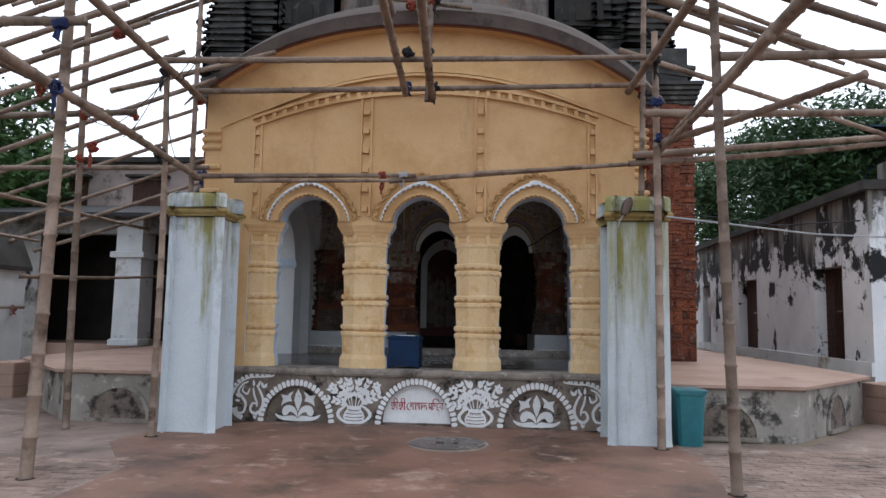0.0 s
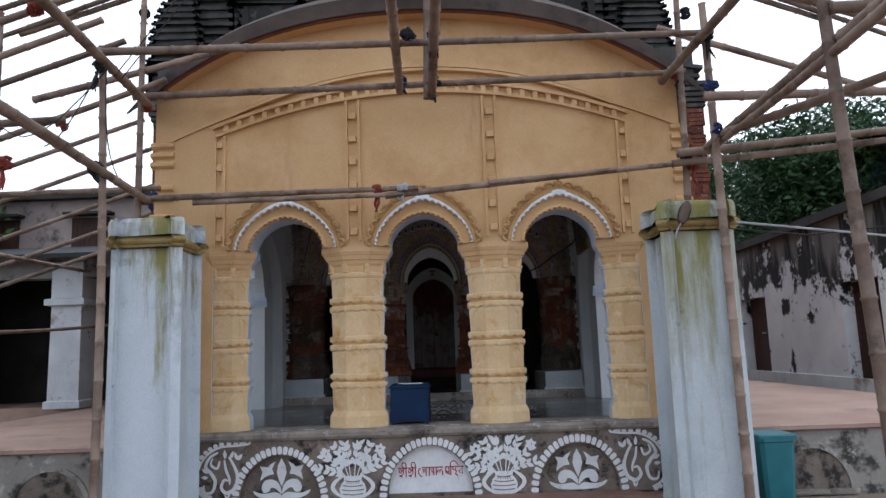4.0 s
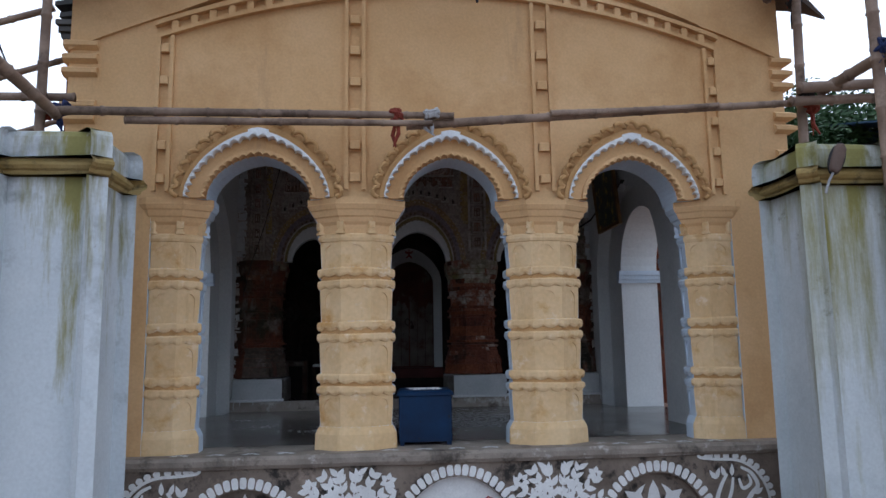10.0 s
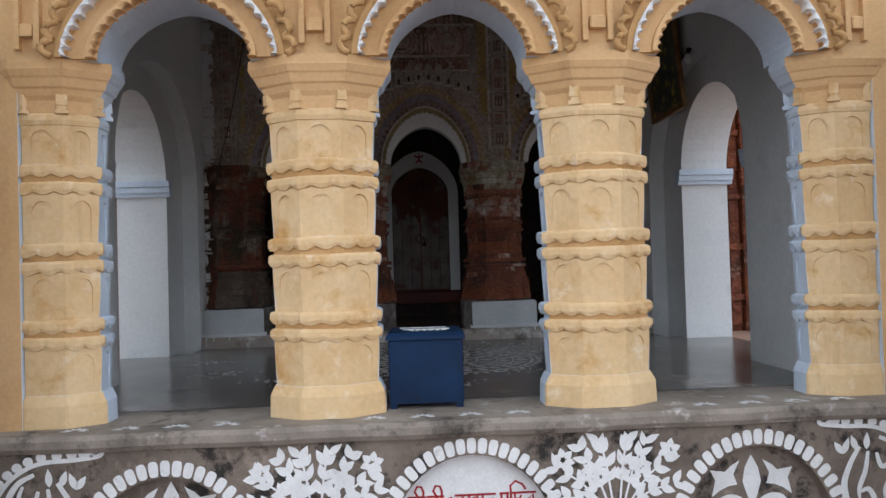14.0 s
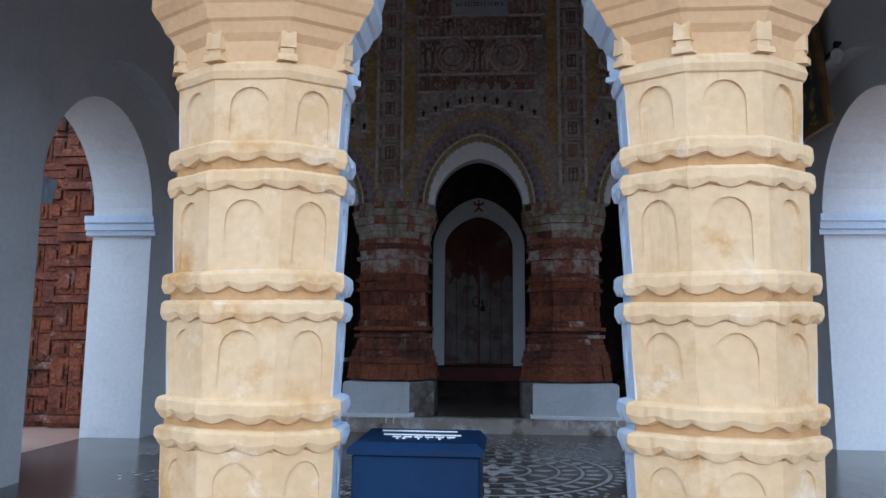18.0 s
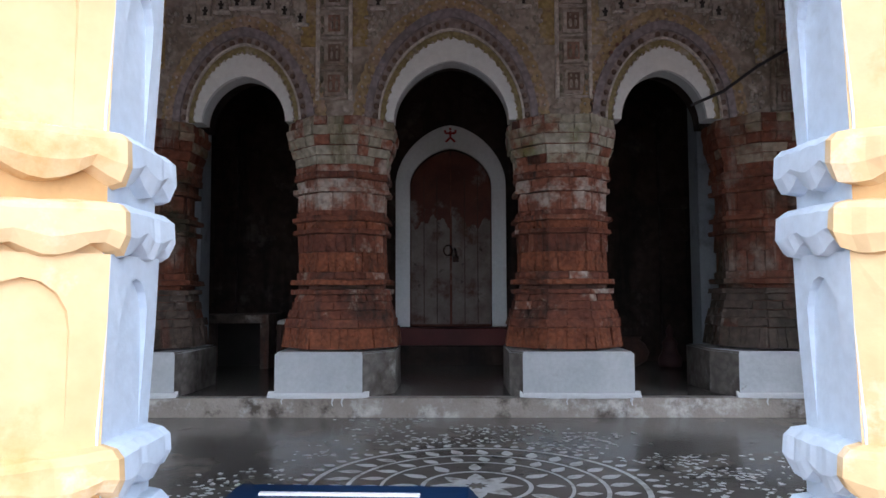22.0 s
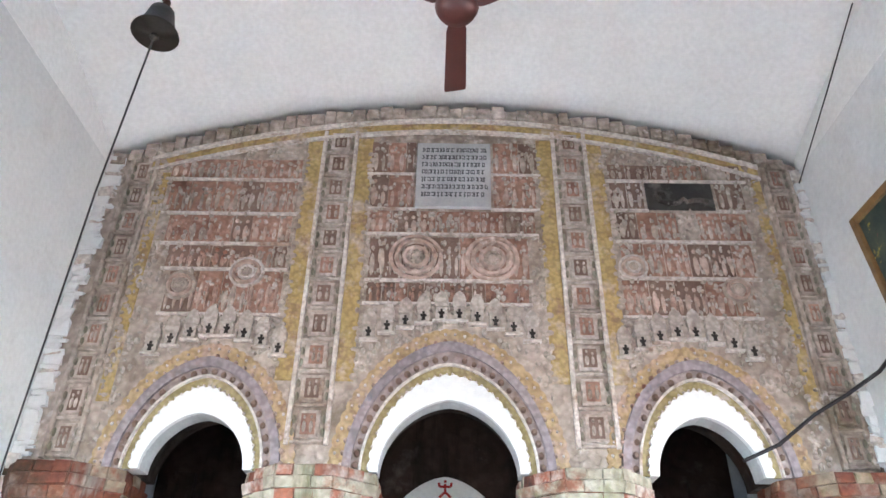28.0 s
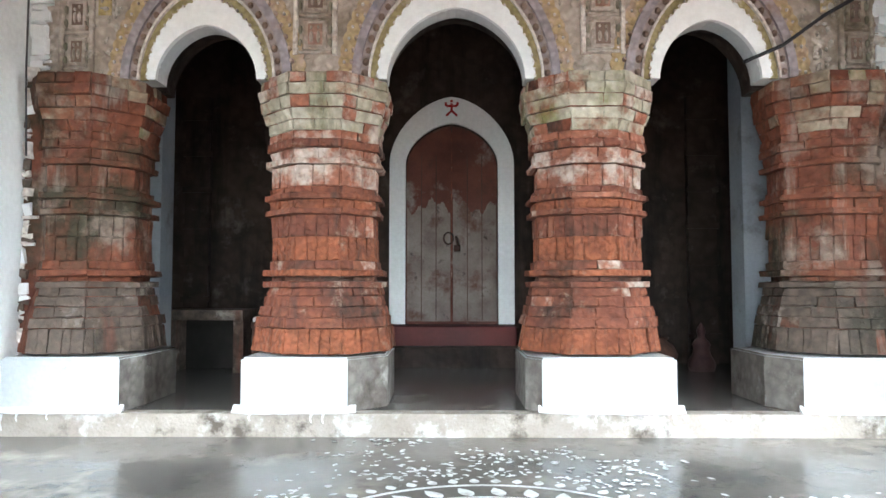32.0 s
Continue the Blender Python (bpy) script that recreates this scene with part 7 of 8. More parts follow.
def vase(cx, seed):
    rnd = random.Random(seed)
    layer = itertools.count()
    m = thing("vase_mural", (cx, PY, 0.0), "white painted vase with a spray of leaves and flowers", "mural", "plinth murals")
    bm = bmesh.new()
    flat_poly(bm, [(-0.085, 0.0), (0.085, 0.0), (0.135, 0.05), (0.15, 0.11), (0.13, 0.165), (0.095, 0.205), (0.105, 0.25), (-0.105, 0.25), (-0.095, 0.205), (-0.13, 0.165), (-0.15, 0.11), (-0.135, 0.05)], 0)
    part("pot", bm, M["paint_white"], m)
    for z, w in ((0.06, 0.115), (0.105, 0.125), (0.15, 0.11), (0.20, 0.08)):
        bm = bmesh.new()
        ribbon(bm, [(x * w, z - 0.012 * math.cos(x * 1.6)) for x in (-1, -0.5, 0, 0.5, 1)], 0.011, -0.002)
        part("stripe", bm, M["plinth"], m, "dark painted stripe")
    for k in range(6):
        bm = bmesh.new()
        x = -0.07 + 0.028 * k
        ribbon(bm, [(x, 0.165), (x * 0.85, 0.19)], 0.008, -0.002)
        part("stripe", bm, M["plinth"], m)
    for s in (-1, 1):
        bm = bmesh.new()
        arc = [(s * (0.10 + 0.125 * math.sin(math.pi * q / 12)), 0.26 - 0.245 * q / 12) for q in range(13)]
        ribbon(bm, arc, [0.010 + 0.036 * math.sin(math.pi * (q + 1.5) / 15) for q in range(13)], 0.0006)
        part("handle", bm, M["paint_white"], m)
    for ang, reach in ((2.95, 0.36), (2.55, 0.40), (2.15, 0.37), (1.8, 0.38), (1.45, 0.38), (1.1, 0.38), (0.7, 0.38), (0.3, 0.36)):
        ang += rnd.uniform(-0.08, 0.08)
        z_of = lambda f: 0.255 + f * reach * max(0.06, math.sin(ang))
        bm = bmesh.new()
        ribbon(bm, [(0.25 * reach * math.cos(ang), 0.25), (0.6 * reach * math.cos(ang), z_of(0.6)), (0.85 * reach * math.cos(ang), z_of(0.85))], 0.012, -0.00008 * next(layer))
        part("stem", bm, M["paint_white"], m)
        for q in range(4):
            f = 0.32 + 0.21 * q
            for sd in (-1, 1):
                bm = bmesh.new()
                pts = leaf_shape(f * reach * math.cos(ang), z_of(f), rnd.uniform(0.075, 0.105), rnd.uniform(0.019, 0.027), ang + sd * rnd.uniform(0.35, 0.8))
                top = max(z for _, z in pts)
                flat_poly(bm, [(x, z - max(0, top - 0.645)) for x, z in pts], -0.00008 * next(layer))
                part("leaf", bm, M["paint_white"], m)
    for fx, fz in ((-0.30, 0.50), (-0.13, 0.43), (0.14, 0.45), (0.31, 0.53)):
        for k in range(6):
            a = 2 * math.pi * k / 6 + fx
            bm = bmesh.new()
            flat_poly(bm, leaf_shape(fx + 0.012 * math.cos(a), fz + 0.012 * math.sin(a), 0.058, 0.021, a), -0.00008 * next(layer))
            part("flower_petal", bm, M["paint_white"], m)


vase(-0.875, 1)
vase(0.805, 2)


def smooth_path(pts, n=8):
    """A smooth line through points."""
    out = []
    for i in range(len(pts) - 1):
        a, b, c, d = pts[max(i - 1, 0)], pts[i], pts[i + 1], pts[min(i + 2, len(pts) - 1)]
        for k in range(n):
            t = k / n
            out.append(tuple(0.5 * (2 * b[q] + (c[q] - a[q]) * t + (2 * a[q] - 5 * b[q] + 4 * c[q] - d[q]) * t * t + (3 * b[q] - a[q] - 3 * c[q] + d[q]) * t ** 3) for q in (0, 1)))
    return out + [pts[-1]]


for s, cx in ((-1, -2.36), (1, 2.34)):
    m = thing("paisley_mural", (cx, PY, 0.0), "white painted paisley scroll at the plinth's end", "mural", "plinth murals")
    spine = smooth_path([(s * x, z) for x, z in ((-0.29, 0.635), (-0.26, 0.665), (-0.31, 0.685), (-0.33, 0.64), (-0.20, 0.62), (0.0, 0.605), (0.14, 0.53), (0.23, 0.40), (0.26, 0.25), (0.21, 0.10), (0.10, 0.03))])
    bm = bmesh.new()
    ribbon(bm, spine, 0.024, 0)
    part("curl", bm, M["paint_white"], m)
    for i in range(30, len(spine) - 2, 3):
        x, z = spine[i]
        dx, dz = spine[i + 1][0] - x, spine[i + 1][1] - z
        l = math.hypot(dx, dz) or 1
        ox, oz = (-dz / l * 0.03, dx / l * 0.03) if s < 0 else (dz / l * -0.03, dx / l * 0.03)
        if ox * s < 0 and oz < 0.01:
            ox, oz = -ox, -oz
        bm = bmesh.new()
        flat_poly(bm, [(x + ox + 0.028 * math.cos(b), z + oz + 0.026 * math.sin(b)) for b in (2 * math.pi * k / 10 for k in range(10))], -0.001)
        part("scallop", bm, M["paint_white"], m)
    for k, (line, w) in enumerate((
            (((-0.10, 0.50), (-0.16, 0.40), (-0.20, 0.28), (-0.17, 0.16), (-0.08, 0.11), (-0.02, 0.17), (-0.05, 0.25), (-0.10, 0.24)), 0.042),
            (((-0.05, 0.47), (-0.07, 0.36), (-0.11, 0.26), (-0.11, 0.20)), 0.03), (((0.02, 0.55), (0.11, 0.50), (0.16, 0.40), (0.10, 0.33), (0.05, 0.24), (0.08, 0.13), (0.16, 0.12), (0.18, 0.20)), 0.04),
            (((0.0, 0.46), (0.03, 0.38), (0.10, 0.42), (0.08, 0.49)), 0.03), (((-0.11, 0.11), (-0.09, 0.05), (-0.06, 0.09)), 0.026))):
        bm = bmesh.new()
        pts = smooth_path([(s * x, z) for x, z in line], 6)
        ribbon(bm, pts, [w * (0.45 + 0.55 * math.sin(math.pi * min(1, (q + 2) / (len(pts) + 1)))) for q in range(len(pts))], -0.001 - 0.0004 * k)
        part("scroll", bm, M["paint_white"], m)
    for k, (x, z, a, l) in enumerate(((-0.20, 0.46, 2.2, 0.09), (-0.20, 0.46, 1.2, 0.10), (-0.12, 0.48, 1.9, 0.09), (-0.06, 0.48, 1.5, 0.10), (0.13, 0.33, 0.6, 0.09), (0.13, 0.28, 0.1, 0.08))):
        bm = bmesh.new()
        flat_poly(bm, leaf_shape(s * x, z, l, 0.02, a if s > 0 else math.pi - a), -0.004)
        part("leaf", bm, M["paint_white"], m)

# ---- rice-paste drawing on the floor ----
rg = thing("floor_drawing", (0.05, 12.72, PLINTH + 0.003), "round white rice-paste drawing on the porch floor", "floor drawing")


def floor_poly(name, polys, mat="rangoli"):
    bm = bmesh.new()
    for i, pts in enumerate(polys):
        vs = [bm.verts.new((x, y, 0.0006 * (i % 3))) for x, y in pts]
        bm.faces.new(vs)
    return part(name, bm, M[mat], rg)


for r0, r1 in ((0.70, 0.725), (0.54, 0.56), (0.40, 0.415), (0.22, 0.24)):
    bm = bmesh.new()
    loft(bm, [[(r * math.cos(2 * math.pi * i / 64), r * math.sin(2 * math.pi * i / 64), 0) for i in range(64)] for r in (r0, r1)], False)
    part("ring", bm, M["rangoli"], rg)
for count, r, length, width in ((54, 0.74, 0.07, 0.022), (30, 0.565, 0.12, 0.03), (22, 0.42, 0.11, 0.028), (12, 0.25, 0.13, 0.03), (8, 0.03, 0.17, 0.04)):
    for i in range(count):
        a = 2 * math.pi * i / count
        floor_poly("petal", [leaf_shape(r * math.cos(a), r * math.sin(a), length, width, a + (0.35 if count in (30, 22) else 0))])
rnd = random.Random(3)
polys = []
clumps = [(rnd.uniform(0, 2 * math.pi), 0.78 + abs(rnd.gauss(0, 0.45))) for _ in range(60)]
for i in range(1700):
    a, r = clumps[i % 60]
    x, y = r * math.cos(a) + rnd.gauss(0, 0.12), r * math.sin(a) + rnd.gauss(0, 0.09)
    if -2.5 < x < 2.35 and -1.4 < y < 1.55 and math.hypot(x, y) > 0.8:
        polys.append(leaf_shape(x, y, rnd.uniform(0.015, 0.05), rnd.uniform(0.005, 0.016), rnd.uniform(0, 6.3), 4))
tagged(floor_poly("paste_smudge", polys), kind="stuff")
edge_t = thing("edge_drawing", (0, 10.48, PLINTH + 0.003), "row of small white rice-paste flowers along the plinth edge", "floor drawing")
for i in range(17):
    x = -2.2 + 4.4 * i / 16
    if any(abs(x - c) < 0.30 for c in (-0.855, 0.84)):
        continue
    for k in range(7):
        a = math.pi * (k / 6)
        bm = bmesh.new()
        vs = [bm.verts.new((px, py, 0)) for px, py in leaf_shape(x + 0.02 * math.cos(a), 0.0 + 0.02 * math.sin(a), 0.06, 0.013, a)]
        bm.faces.new(vs)
        part("petal", bm, M["rangoli"], edge_t)

# ---- blue donation box ----
bx = thing("donation_box", (-0.235, 10.91, PLINTH), "worn dark blue metal donation box with white writing on its lid", "donation box", turn=-2)
bm = bmesh.new()
soft_block(bm, -0.226, 0.226, -0.19, 0.12, 0.03, 0.415, 0.008)
part("body", bm, M["blue_box"], bx)
for sx in (-1, 1):
    for sy in (-1, 1):
        bm = bmesh.new()
        block(bm, sx * 0.20 - 0.02, sx * 0.20 + 0.02, sy * 0.13 - 0.055, sy * 0.13 - 0.015, 0, 0.032)
        part("foot", bm, M["blue_box"], bx)
bm = bmesh.new()
loft(bm, [[(-0.24, -0.205, 0.415), (0.24, -0.205, 0.415), (0.24, 0.13, 0.415), (-0.24, 0.13, 0.415)], [(-0.24, -0.205, 0.435), (0.24, -0.205, 0.435), (0.24, 0.13, 0.435), (-0.24, 0.13, 0.435)], [(-0.215, -0.18, 0.456), (0.215, -0.18, 0.456), (0.215, 0.12, 0.464), (-0.215, 0.12, 0.464)]])
lid = part("lid", bm, M["blue_box"], bx)
bm = bmesh.new()
block(bm, -0.16, 0.13, 0.055, 0.068, 0.460, 0.466)
part("coin_slot", bm, M["paint_white"], lid, "white edged slot")
bm = bmesh.new()
rnd = random.Random(2)
for k in range(6):
    x = -0.10 + 0.04 * k
    block(bm, x, x + 0.03, -0.075, -0.058, 0.4575, 0.4625)
    block(bm, x + rnd.uniform(0, 0.02), x + rnd.uniform(0.01, 0.028), -0.11, -0.066, 0.4560, 0.4620)
block(bm, -0.14, 0.15, -0.03, -0.018, 0.4590, 0.4640)
part("lid_writing", bm, M["paint_white"], lid, "unreadable white writing")
for z in (0.12, 0.26, 0.38):
    bm = bmesh.new()
    block(bm, 0.222, 0.236, -0.08, -0.05, z, z + 0.03)
    part("hinge", bm, M["iron"], bx)

# ---- bell, fan, cables and picture in the porch ----
bell = thing("temple_bell", (-1.60, 13.0, 4.60), "dark bronze bell hanging from the porch vault", "bell")
bm = bmesh.new()
lathe(bm, [(0.12, 0.0), (0.115, 0.015), (0.085, 0.06), (0.07, 0.13), (0.062, 0.17), (0.03, 0.195), (0.012, 0.205)], 0, 0, 20)
part("body", bm, M["bronze"], bell, smooth=True)
bm = bmesh.new()
tube(bm, [(0, 0, 0.2), (0.01, 0, 0.24), (-0.01, 0, 0.28), (0, 0, 0.32)], 0.02, 8)
tube(bm, [(0, 0, 0.32), (0, 0, vault(-1.62, 13.0) - 4.60 + 0.02)], 0.01, 6)
part("hanger", bm, M["iron"], bell)
bm = bmesh.new()
tube(bm, [(0, 0, 0.1), (0, 0, -0.02)], 0.012, 6)
lathe(bm, [(0.0, -0.05), (0.022, -0.03), (0.022, -0.01), (0.0, 0.01)], 0, 0, 10)
part("clapper", bm, M["bronze"], bell)
bm = bmesh.new()
tube(bm, [(0, 0, -0.03), (-0.25, 0.35, -0.75), (-0.5, 0.75, -1.45), (-0.72, 1.1, -1.9), (-0.86, 1.35, -2.3)], 0.005, 6)
part("pull_rope", bm, M["cable"], bell, "thin dark bell rope")
fan = thing("ceiling_fan", (-0.05, 13.08, 4.93), "brown three-bladed ceiling fan hanging from the vault", "ceiling fan")
bm = bmesh.new()
lathe(bm, [(0.02, -0.06), (0.10, -0.05), (0.12, -0.01), (0.12, 0.04), (0.08, 0.08), (0.03, 0.10)], 0, 0, 20)
part("motor", bm, M["fan_brown"], fan, smooth=True)
bm = bmesh.new()
tube(bm, [(0, 0, 0.09), (0, 0, vault(-0.05, 13.08) - 4.93 + 0.02)], 0.013, 8)
part("rod", bm, M["fan_brown"], fan)
for k in range(3):
    bm = bmesh.new()
    w = 0.058
    loft(bm, [[(-w * g, d, -0.006 - 0.012), (w * g, d, -0.006 + 0.012), (w * g, d, 0.0 + 0.012), (-w * g, d, 0.0 - 0.012)] for d, g in ((0.10, 0.5), (0.125, 0.85), (0.16, 0.98), (0.6, 1.16), (0.628, 1.12), (0.635, 1.0))])
    ob = part("blade", bm, M["fan_brown"], fan)
    ob.matrix_basis = pose(0, 0, 0, 0, 0, 120 * k)
pic = thing("framed_picture", (EAST - 0.02, 13.62, 3.2), "framed old print hanging tilted from the porch wall", "picture")
bm = bmesh.new()
block(bm, -0.012, 0.0, -0.40, 0.40, 0.0, 1.06)
part("print", bm, M["picture"], pic)
for y0, y1, z0, z1 in ((-0.43, -0.38, -0.02, 1.08), (0.38, 0.43, -0.02, 1.08), (-0.379, 0.379, -0.02, 0.03), (-0.379, 0.379, 1.03, 1.08)):
    bm = bmesh.new()
    soft_block(bm, -0.035, 0.01, y0, y1, z0, z1, 0.006)
    part("frame_rail", bm, M["frame_wood"], pic)
pic.matrix_basis = pose(EAST - 0.015, 13.60, 3.12, 0, -5, 0)


def cable(name, pts, r, mat, label):
    bm = bmesh.new()
    path = []
    for p, q in zip(pts, pts[1:]):
        for k in range(6):
            path.append(Vector(p).lerp(Vector(q), k / 6))
    path.append(Vector(pts[-1]))
    tube(bm, path, r, 6)
    return tagged(mesh_object(name, bm, M[mat], None, True), label, "cable")


cable("cable", [(1.62, 14.54, 2.88), (1.85, 14.55, 2.98), (2.1, 14.55, 3.16), (2.30, 14.5, 3.27), (2.44, 14.35, 3.36), (2.46, 13.9, 3.50), (2.46, 13.0, 3.62)], 0.012, "cable", "black cable sagging across the relief wall")
cable("cable", [(2.44, 14.55, 4.87), (2.44, 13.95, 5.18), (2.43, 13.4, 5.46)], 0.005, "cable", "thin dark cable up the corner of the vault")
lampbulb = thing("bulb_holder", (EAST - 0.05, 13.0, 3.58), "small pale bulb hanging on the cable", "lamp")
bm = bmesh.new(); lathe(bm, [(0.01, 0), (0.035, -0.02), (0.04, -0.06), (0.02, -0.10), (0.0, -0.11)], 0, 0, 12); part("bulb", bm, M["white"], lampbulb, smooth=True)
bm = bmesh.new(); lathe(bm, [(0.012, 0.05), (0.018, 0.04), (0.018, 0.0)], 0, 0, 10); part("holder", bm, M["cable"], lampbulb)

# ---- things in the yard ----
cover = thing("drain_cover", (0.51, 9.11, 0.006), "wet dark round drain cover set in the paving", "drain cover")
bm = bmesh.new(); lathe(bm, [(0.44, 0.0), (0.44, 0.008), (0.42, 0.012)], 0, 0, 40); part("disc", bm, M["manhole"], cover)
bm = bmesh.new(); lathe(bm, [(0.485, 0.0), (0.48, 0.01), (0.445, 0.011), (0.442, 0.0)], 0, 0, 40); part("rim", bm, M["plinth_lip"], cover)
for sx in (-0.09, 0.09):
    bm = bmesh.new(); block(bm, sx - 0.045, sx + 0.045, -0.02, 0.02, 0.011, 0.016); part("lifting_slot", bm, M["dark"], cover)
binn = thing("waste_bin", (3.42, 9.62, 0), "teal plastic bin standing beside the gate pillar", "bin")
bm = bmesh.new()
loft(bm, [[(x * g, y * g, z) for x, y in ((-0.17, -0.17), (-0.13, -0.2), (0.13, -0.2), (0.17, -0.17), (0.17, 0.17), (0.13, 0.2), (-0.13, 0.2), (-0.17, 0.17))] for z, g in ((0, 0.82), (0.3, 0.92), (0.60, 1.0), (0.61, 1.07), (0.64, 1.07))])
part("body", bm, M["teal"], binn)
bm = bmesh.new(); soft_block(bm, -0.19, 0.19, -0.22, 0.22, 0.64, 0.675, 0.01); part("lid", bm, M["teal"], binn)
OBLONG = (2.60, 9.24, 2.77)
# oblong brown object of unknown use, hooked over the gate pillar's edge
cover_t = thing("lamp_cover", OBLONG, "brown oblong object with a dark rim hooked over the pillar's edge", "lamp")
bm = bmesh.new()
loft(bm, [[(r * math.cos(b), d, 0.30 * f + r * 0.2 * math.sin(b)) for b in (2 * math.pi * q / 12 for q in range(12)) for d in (0.035 * math.sin(b),)] for f, r in ((0.0, 0.012), (0.03, 0.045), (0.15, 0.06), (0.5, 0.066), (0.85, 0.062), (0.97, 0.045), (1.0, 0.012))])
ob = part("shell", bm, M["oblong_brown"], cover_t, "", None, True)
bm = bmesh.new()
tube(bm, [(0.07 * math.sin(2 * math.pi * q / 24), 0.012, 0.15 - 0.16 * math.cos(2 * math.pi * q / 24)) for q in range(25)], 0.012, 6)
part("rim", bm, M["cable"], cover_t, "dark rim")
bm = bmesh.new()
tube(bm, [(0.0, 0.0, 0.01), (-0.02, -0.005, -0.10), (-0.012, 0.0, -0.22)], 0.012, 6)
part("tail", bm, M["wire_grey"], cover_t, "short pale cord")
cover_t.matrix_basis = pose(*OBLONG, 0, 22, 0) @ Matrix.Diagonal((0.75, 0.75, 0.75, 1))
# thin wires about the scaffolding
for k, (a, b, sag) in enumerate((((-3.02, 9.05, 4.45), (0.10, 9.05, 8.55), 0.0), ((-2.98, 9.12, 4.45), (0.16, 9.12, 8.62), 0.0), ((-2.97, 8.78, 4.45), (-3.02, 9.2, 3.42), 0.16), ((-3.0, 8.8, 4.5), (-3.25, 8.3, 3.5), 0.22), ((-3.0, 8.82, 4.4), (-4.2, 9.1, 4.0), 0.35))):
    pts = [Vector(a).lerp(Vector(b), i / 6) - Vector((0.3 * sag, 0, sag)) * math.sin(math.pi * i / 6) for i in range(7)]
    cable("wire", pts, 0.006, "cable", "thin dark wire tied to the scaffolding")

# thin dark rings laid round the feet of the posts
for x, y in ((-3.10, 6.80), (-3.07, 9.02), (3.16, 7.11), (3.01, 9.19)):
    bm = bmesh.new()
    rnd = random.Random(int(x * 100))
    loft(bm, [[(x + r * (1 + 0.2 * rnd.uniform(-1, 1)) * math.cos(2 * math.pi * k / 14), y + r * math.sin(2 * math.pi * k / 14), z) for k in range(14)] for r, z in ((0.085, 0.0065), (0.075, 0.010), (0.06, 0.009))])
    part("post_hole", bm, M["dark"], bpy.data.objects["apron"], "dark ring round a post's foot")

# ---- boundary wall ----
bm = bmesh.new()
block(bm, -9.05, -8.78, -6, 14.7, -0.1, 2.30)
structure("wall_boundary", bm, M["wall_grey"], "dirty whitewashed boundary wall of the yard", "wall")
bm = bmesh.new()
loft(bm, [[(-8.68, y, 2.30), (-8.68, y, 2.38), (-8.95, y, 2.98), (-9.3, y, 3.0), (-9.3, y, 2.30)] for y in (-6, 4, 14.75)])
structure("wall_coping", bm, M["black_wall"], "black weathered sloping coping of the boundary wall", "wall")

# ---- house beyond the terrace on one side ----
h = thing("old_house", (-9.0, 16.3, 0), "old weathered house with a dark open verandah", "house")
bm = bmesh.new()
block(bm, -2.2, -0.6, 0.0, 0.35, 0.0, 3.3); block(bm, 2.9, 4.2, 0.0, 0.35, 0.0, 3.3); block(bm, -2.2, 4.2, 0.0, 0.35, 3.3, 3.75); block(bm, -2.2, 4.2, 2.4, 2.8, 0, 3.75); block(bm, -2.2, -1.9, 0.352, 2.4, 0, 3.75); block(bm, 3.9, 4.2, 0.352, 2.4, 0, 3.75)
part("wall", bm, M["house_wall"], h)
bm = bmesh.new(); block(bm, -1.9, 3.9, 0.36, 2.39, 0.0, 0.72); part("verandah_floor", bm, M["terrace"], h)
# the verandah's shade is painted on this back wall
bm = bmesh.new(); block(bm, -1.88, 3.88, 2.30, 2.395, 0.72, 3.7); part("back_wall", bm, M["dark"], h, "back wall coloured dark for shade")
bm = bmesh.new()
loft(bm, [[(-2.5, -0.7, 3.62), (4.5, -0.7, 3.62), (4.5, 3.0, 4.35), (-2.5, 3.0, 4.35)], [(-2.5, -0.7, 3.70), (4.5, -0.7, 3.70), (4.5, 3.0, 4.43), (-2.5, 3.0, 4.43)]])
part("roof", bm, M["tarp"], h, "dark sloping sheet roof")
for x in (1.62,):
    bm = bmesh.new()
    loft(bm, [[(x - w, -0.1 - w + 0.3, z), (x + w, -0.1 - w + 0.3, z), (x + w, -0.1 + w + 0.3, z), (x - w, -0.1 + w + 0.3, z)] for z, w in ((0.72, 0.36), (0.85, 0.36), (0.87, 0.31), (2.72, 0.30), (2.74, 0.40), (2.86, 0.40), (2.88, 0.31), (3.6, 0.31))])
    part("verandah_column", bm, M["wall_grey"], h, "square plastered verandah column")
for dx, dz in ((-1.35, 2.1), (-0.95, 2.2)):
    bm = bmesh.new()
    tube(bm, [(dx + 0.16 * math.cos(a), -0.04, dz + 0.26 * math.sin(a)) for a in np.linspace(0, 2 * math.pi, 15)], 0.03, 6)
    part("hanging_coil", bm, M["cable"], h, "dark coil hung on the wall")
up = thing("upper_house", (-12.2, 20.5, 0), "faded pink two-storey house with a flat parapet", "house")
bm = bmesh.new(); block(bm, -3.5, 5.0, 0, 5, 0, 5.9); part("wall", bm, M["house_pink"], up)
bm = bmesh.new(); block(bm, -3.7, 5.2, -0.25, 5.2, 5.9, 6.05); part("roof", bm, M["black_wall"], up, "blackened roof slab")
bm = bmesh.new(); block(bm, 4.2, 8.2, 0.5, 5, 0, 4.9); part("side_wing", bm, M["house_pink"], up)
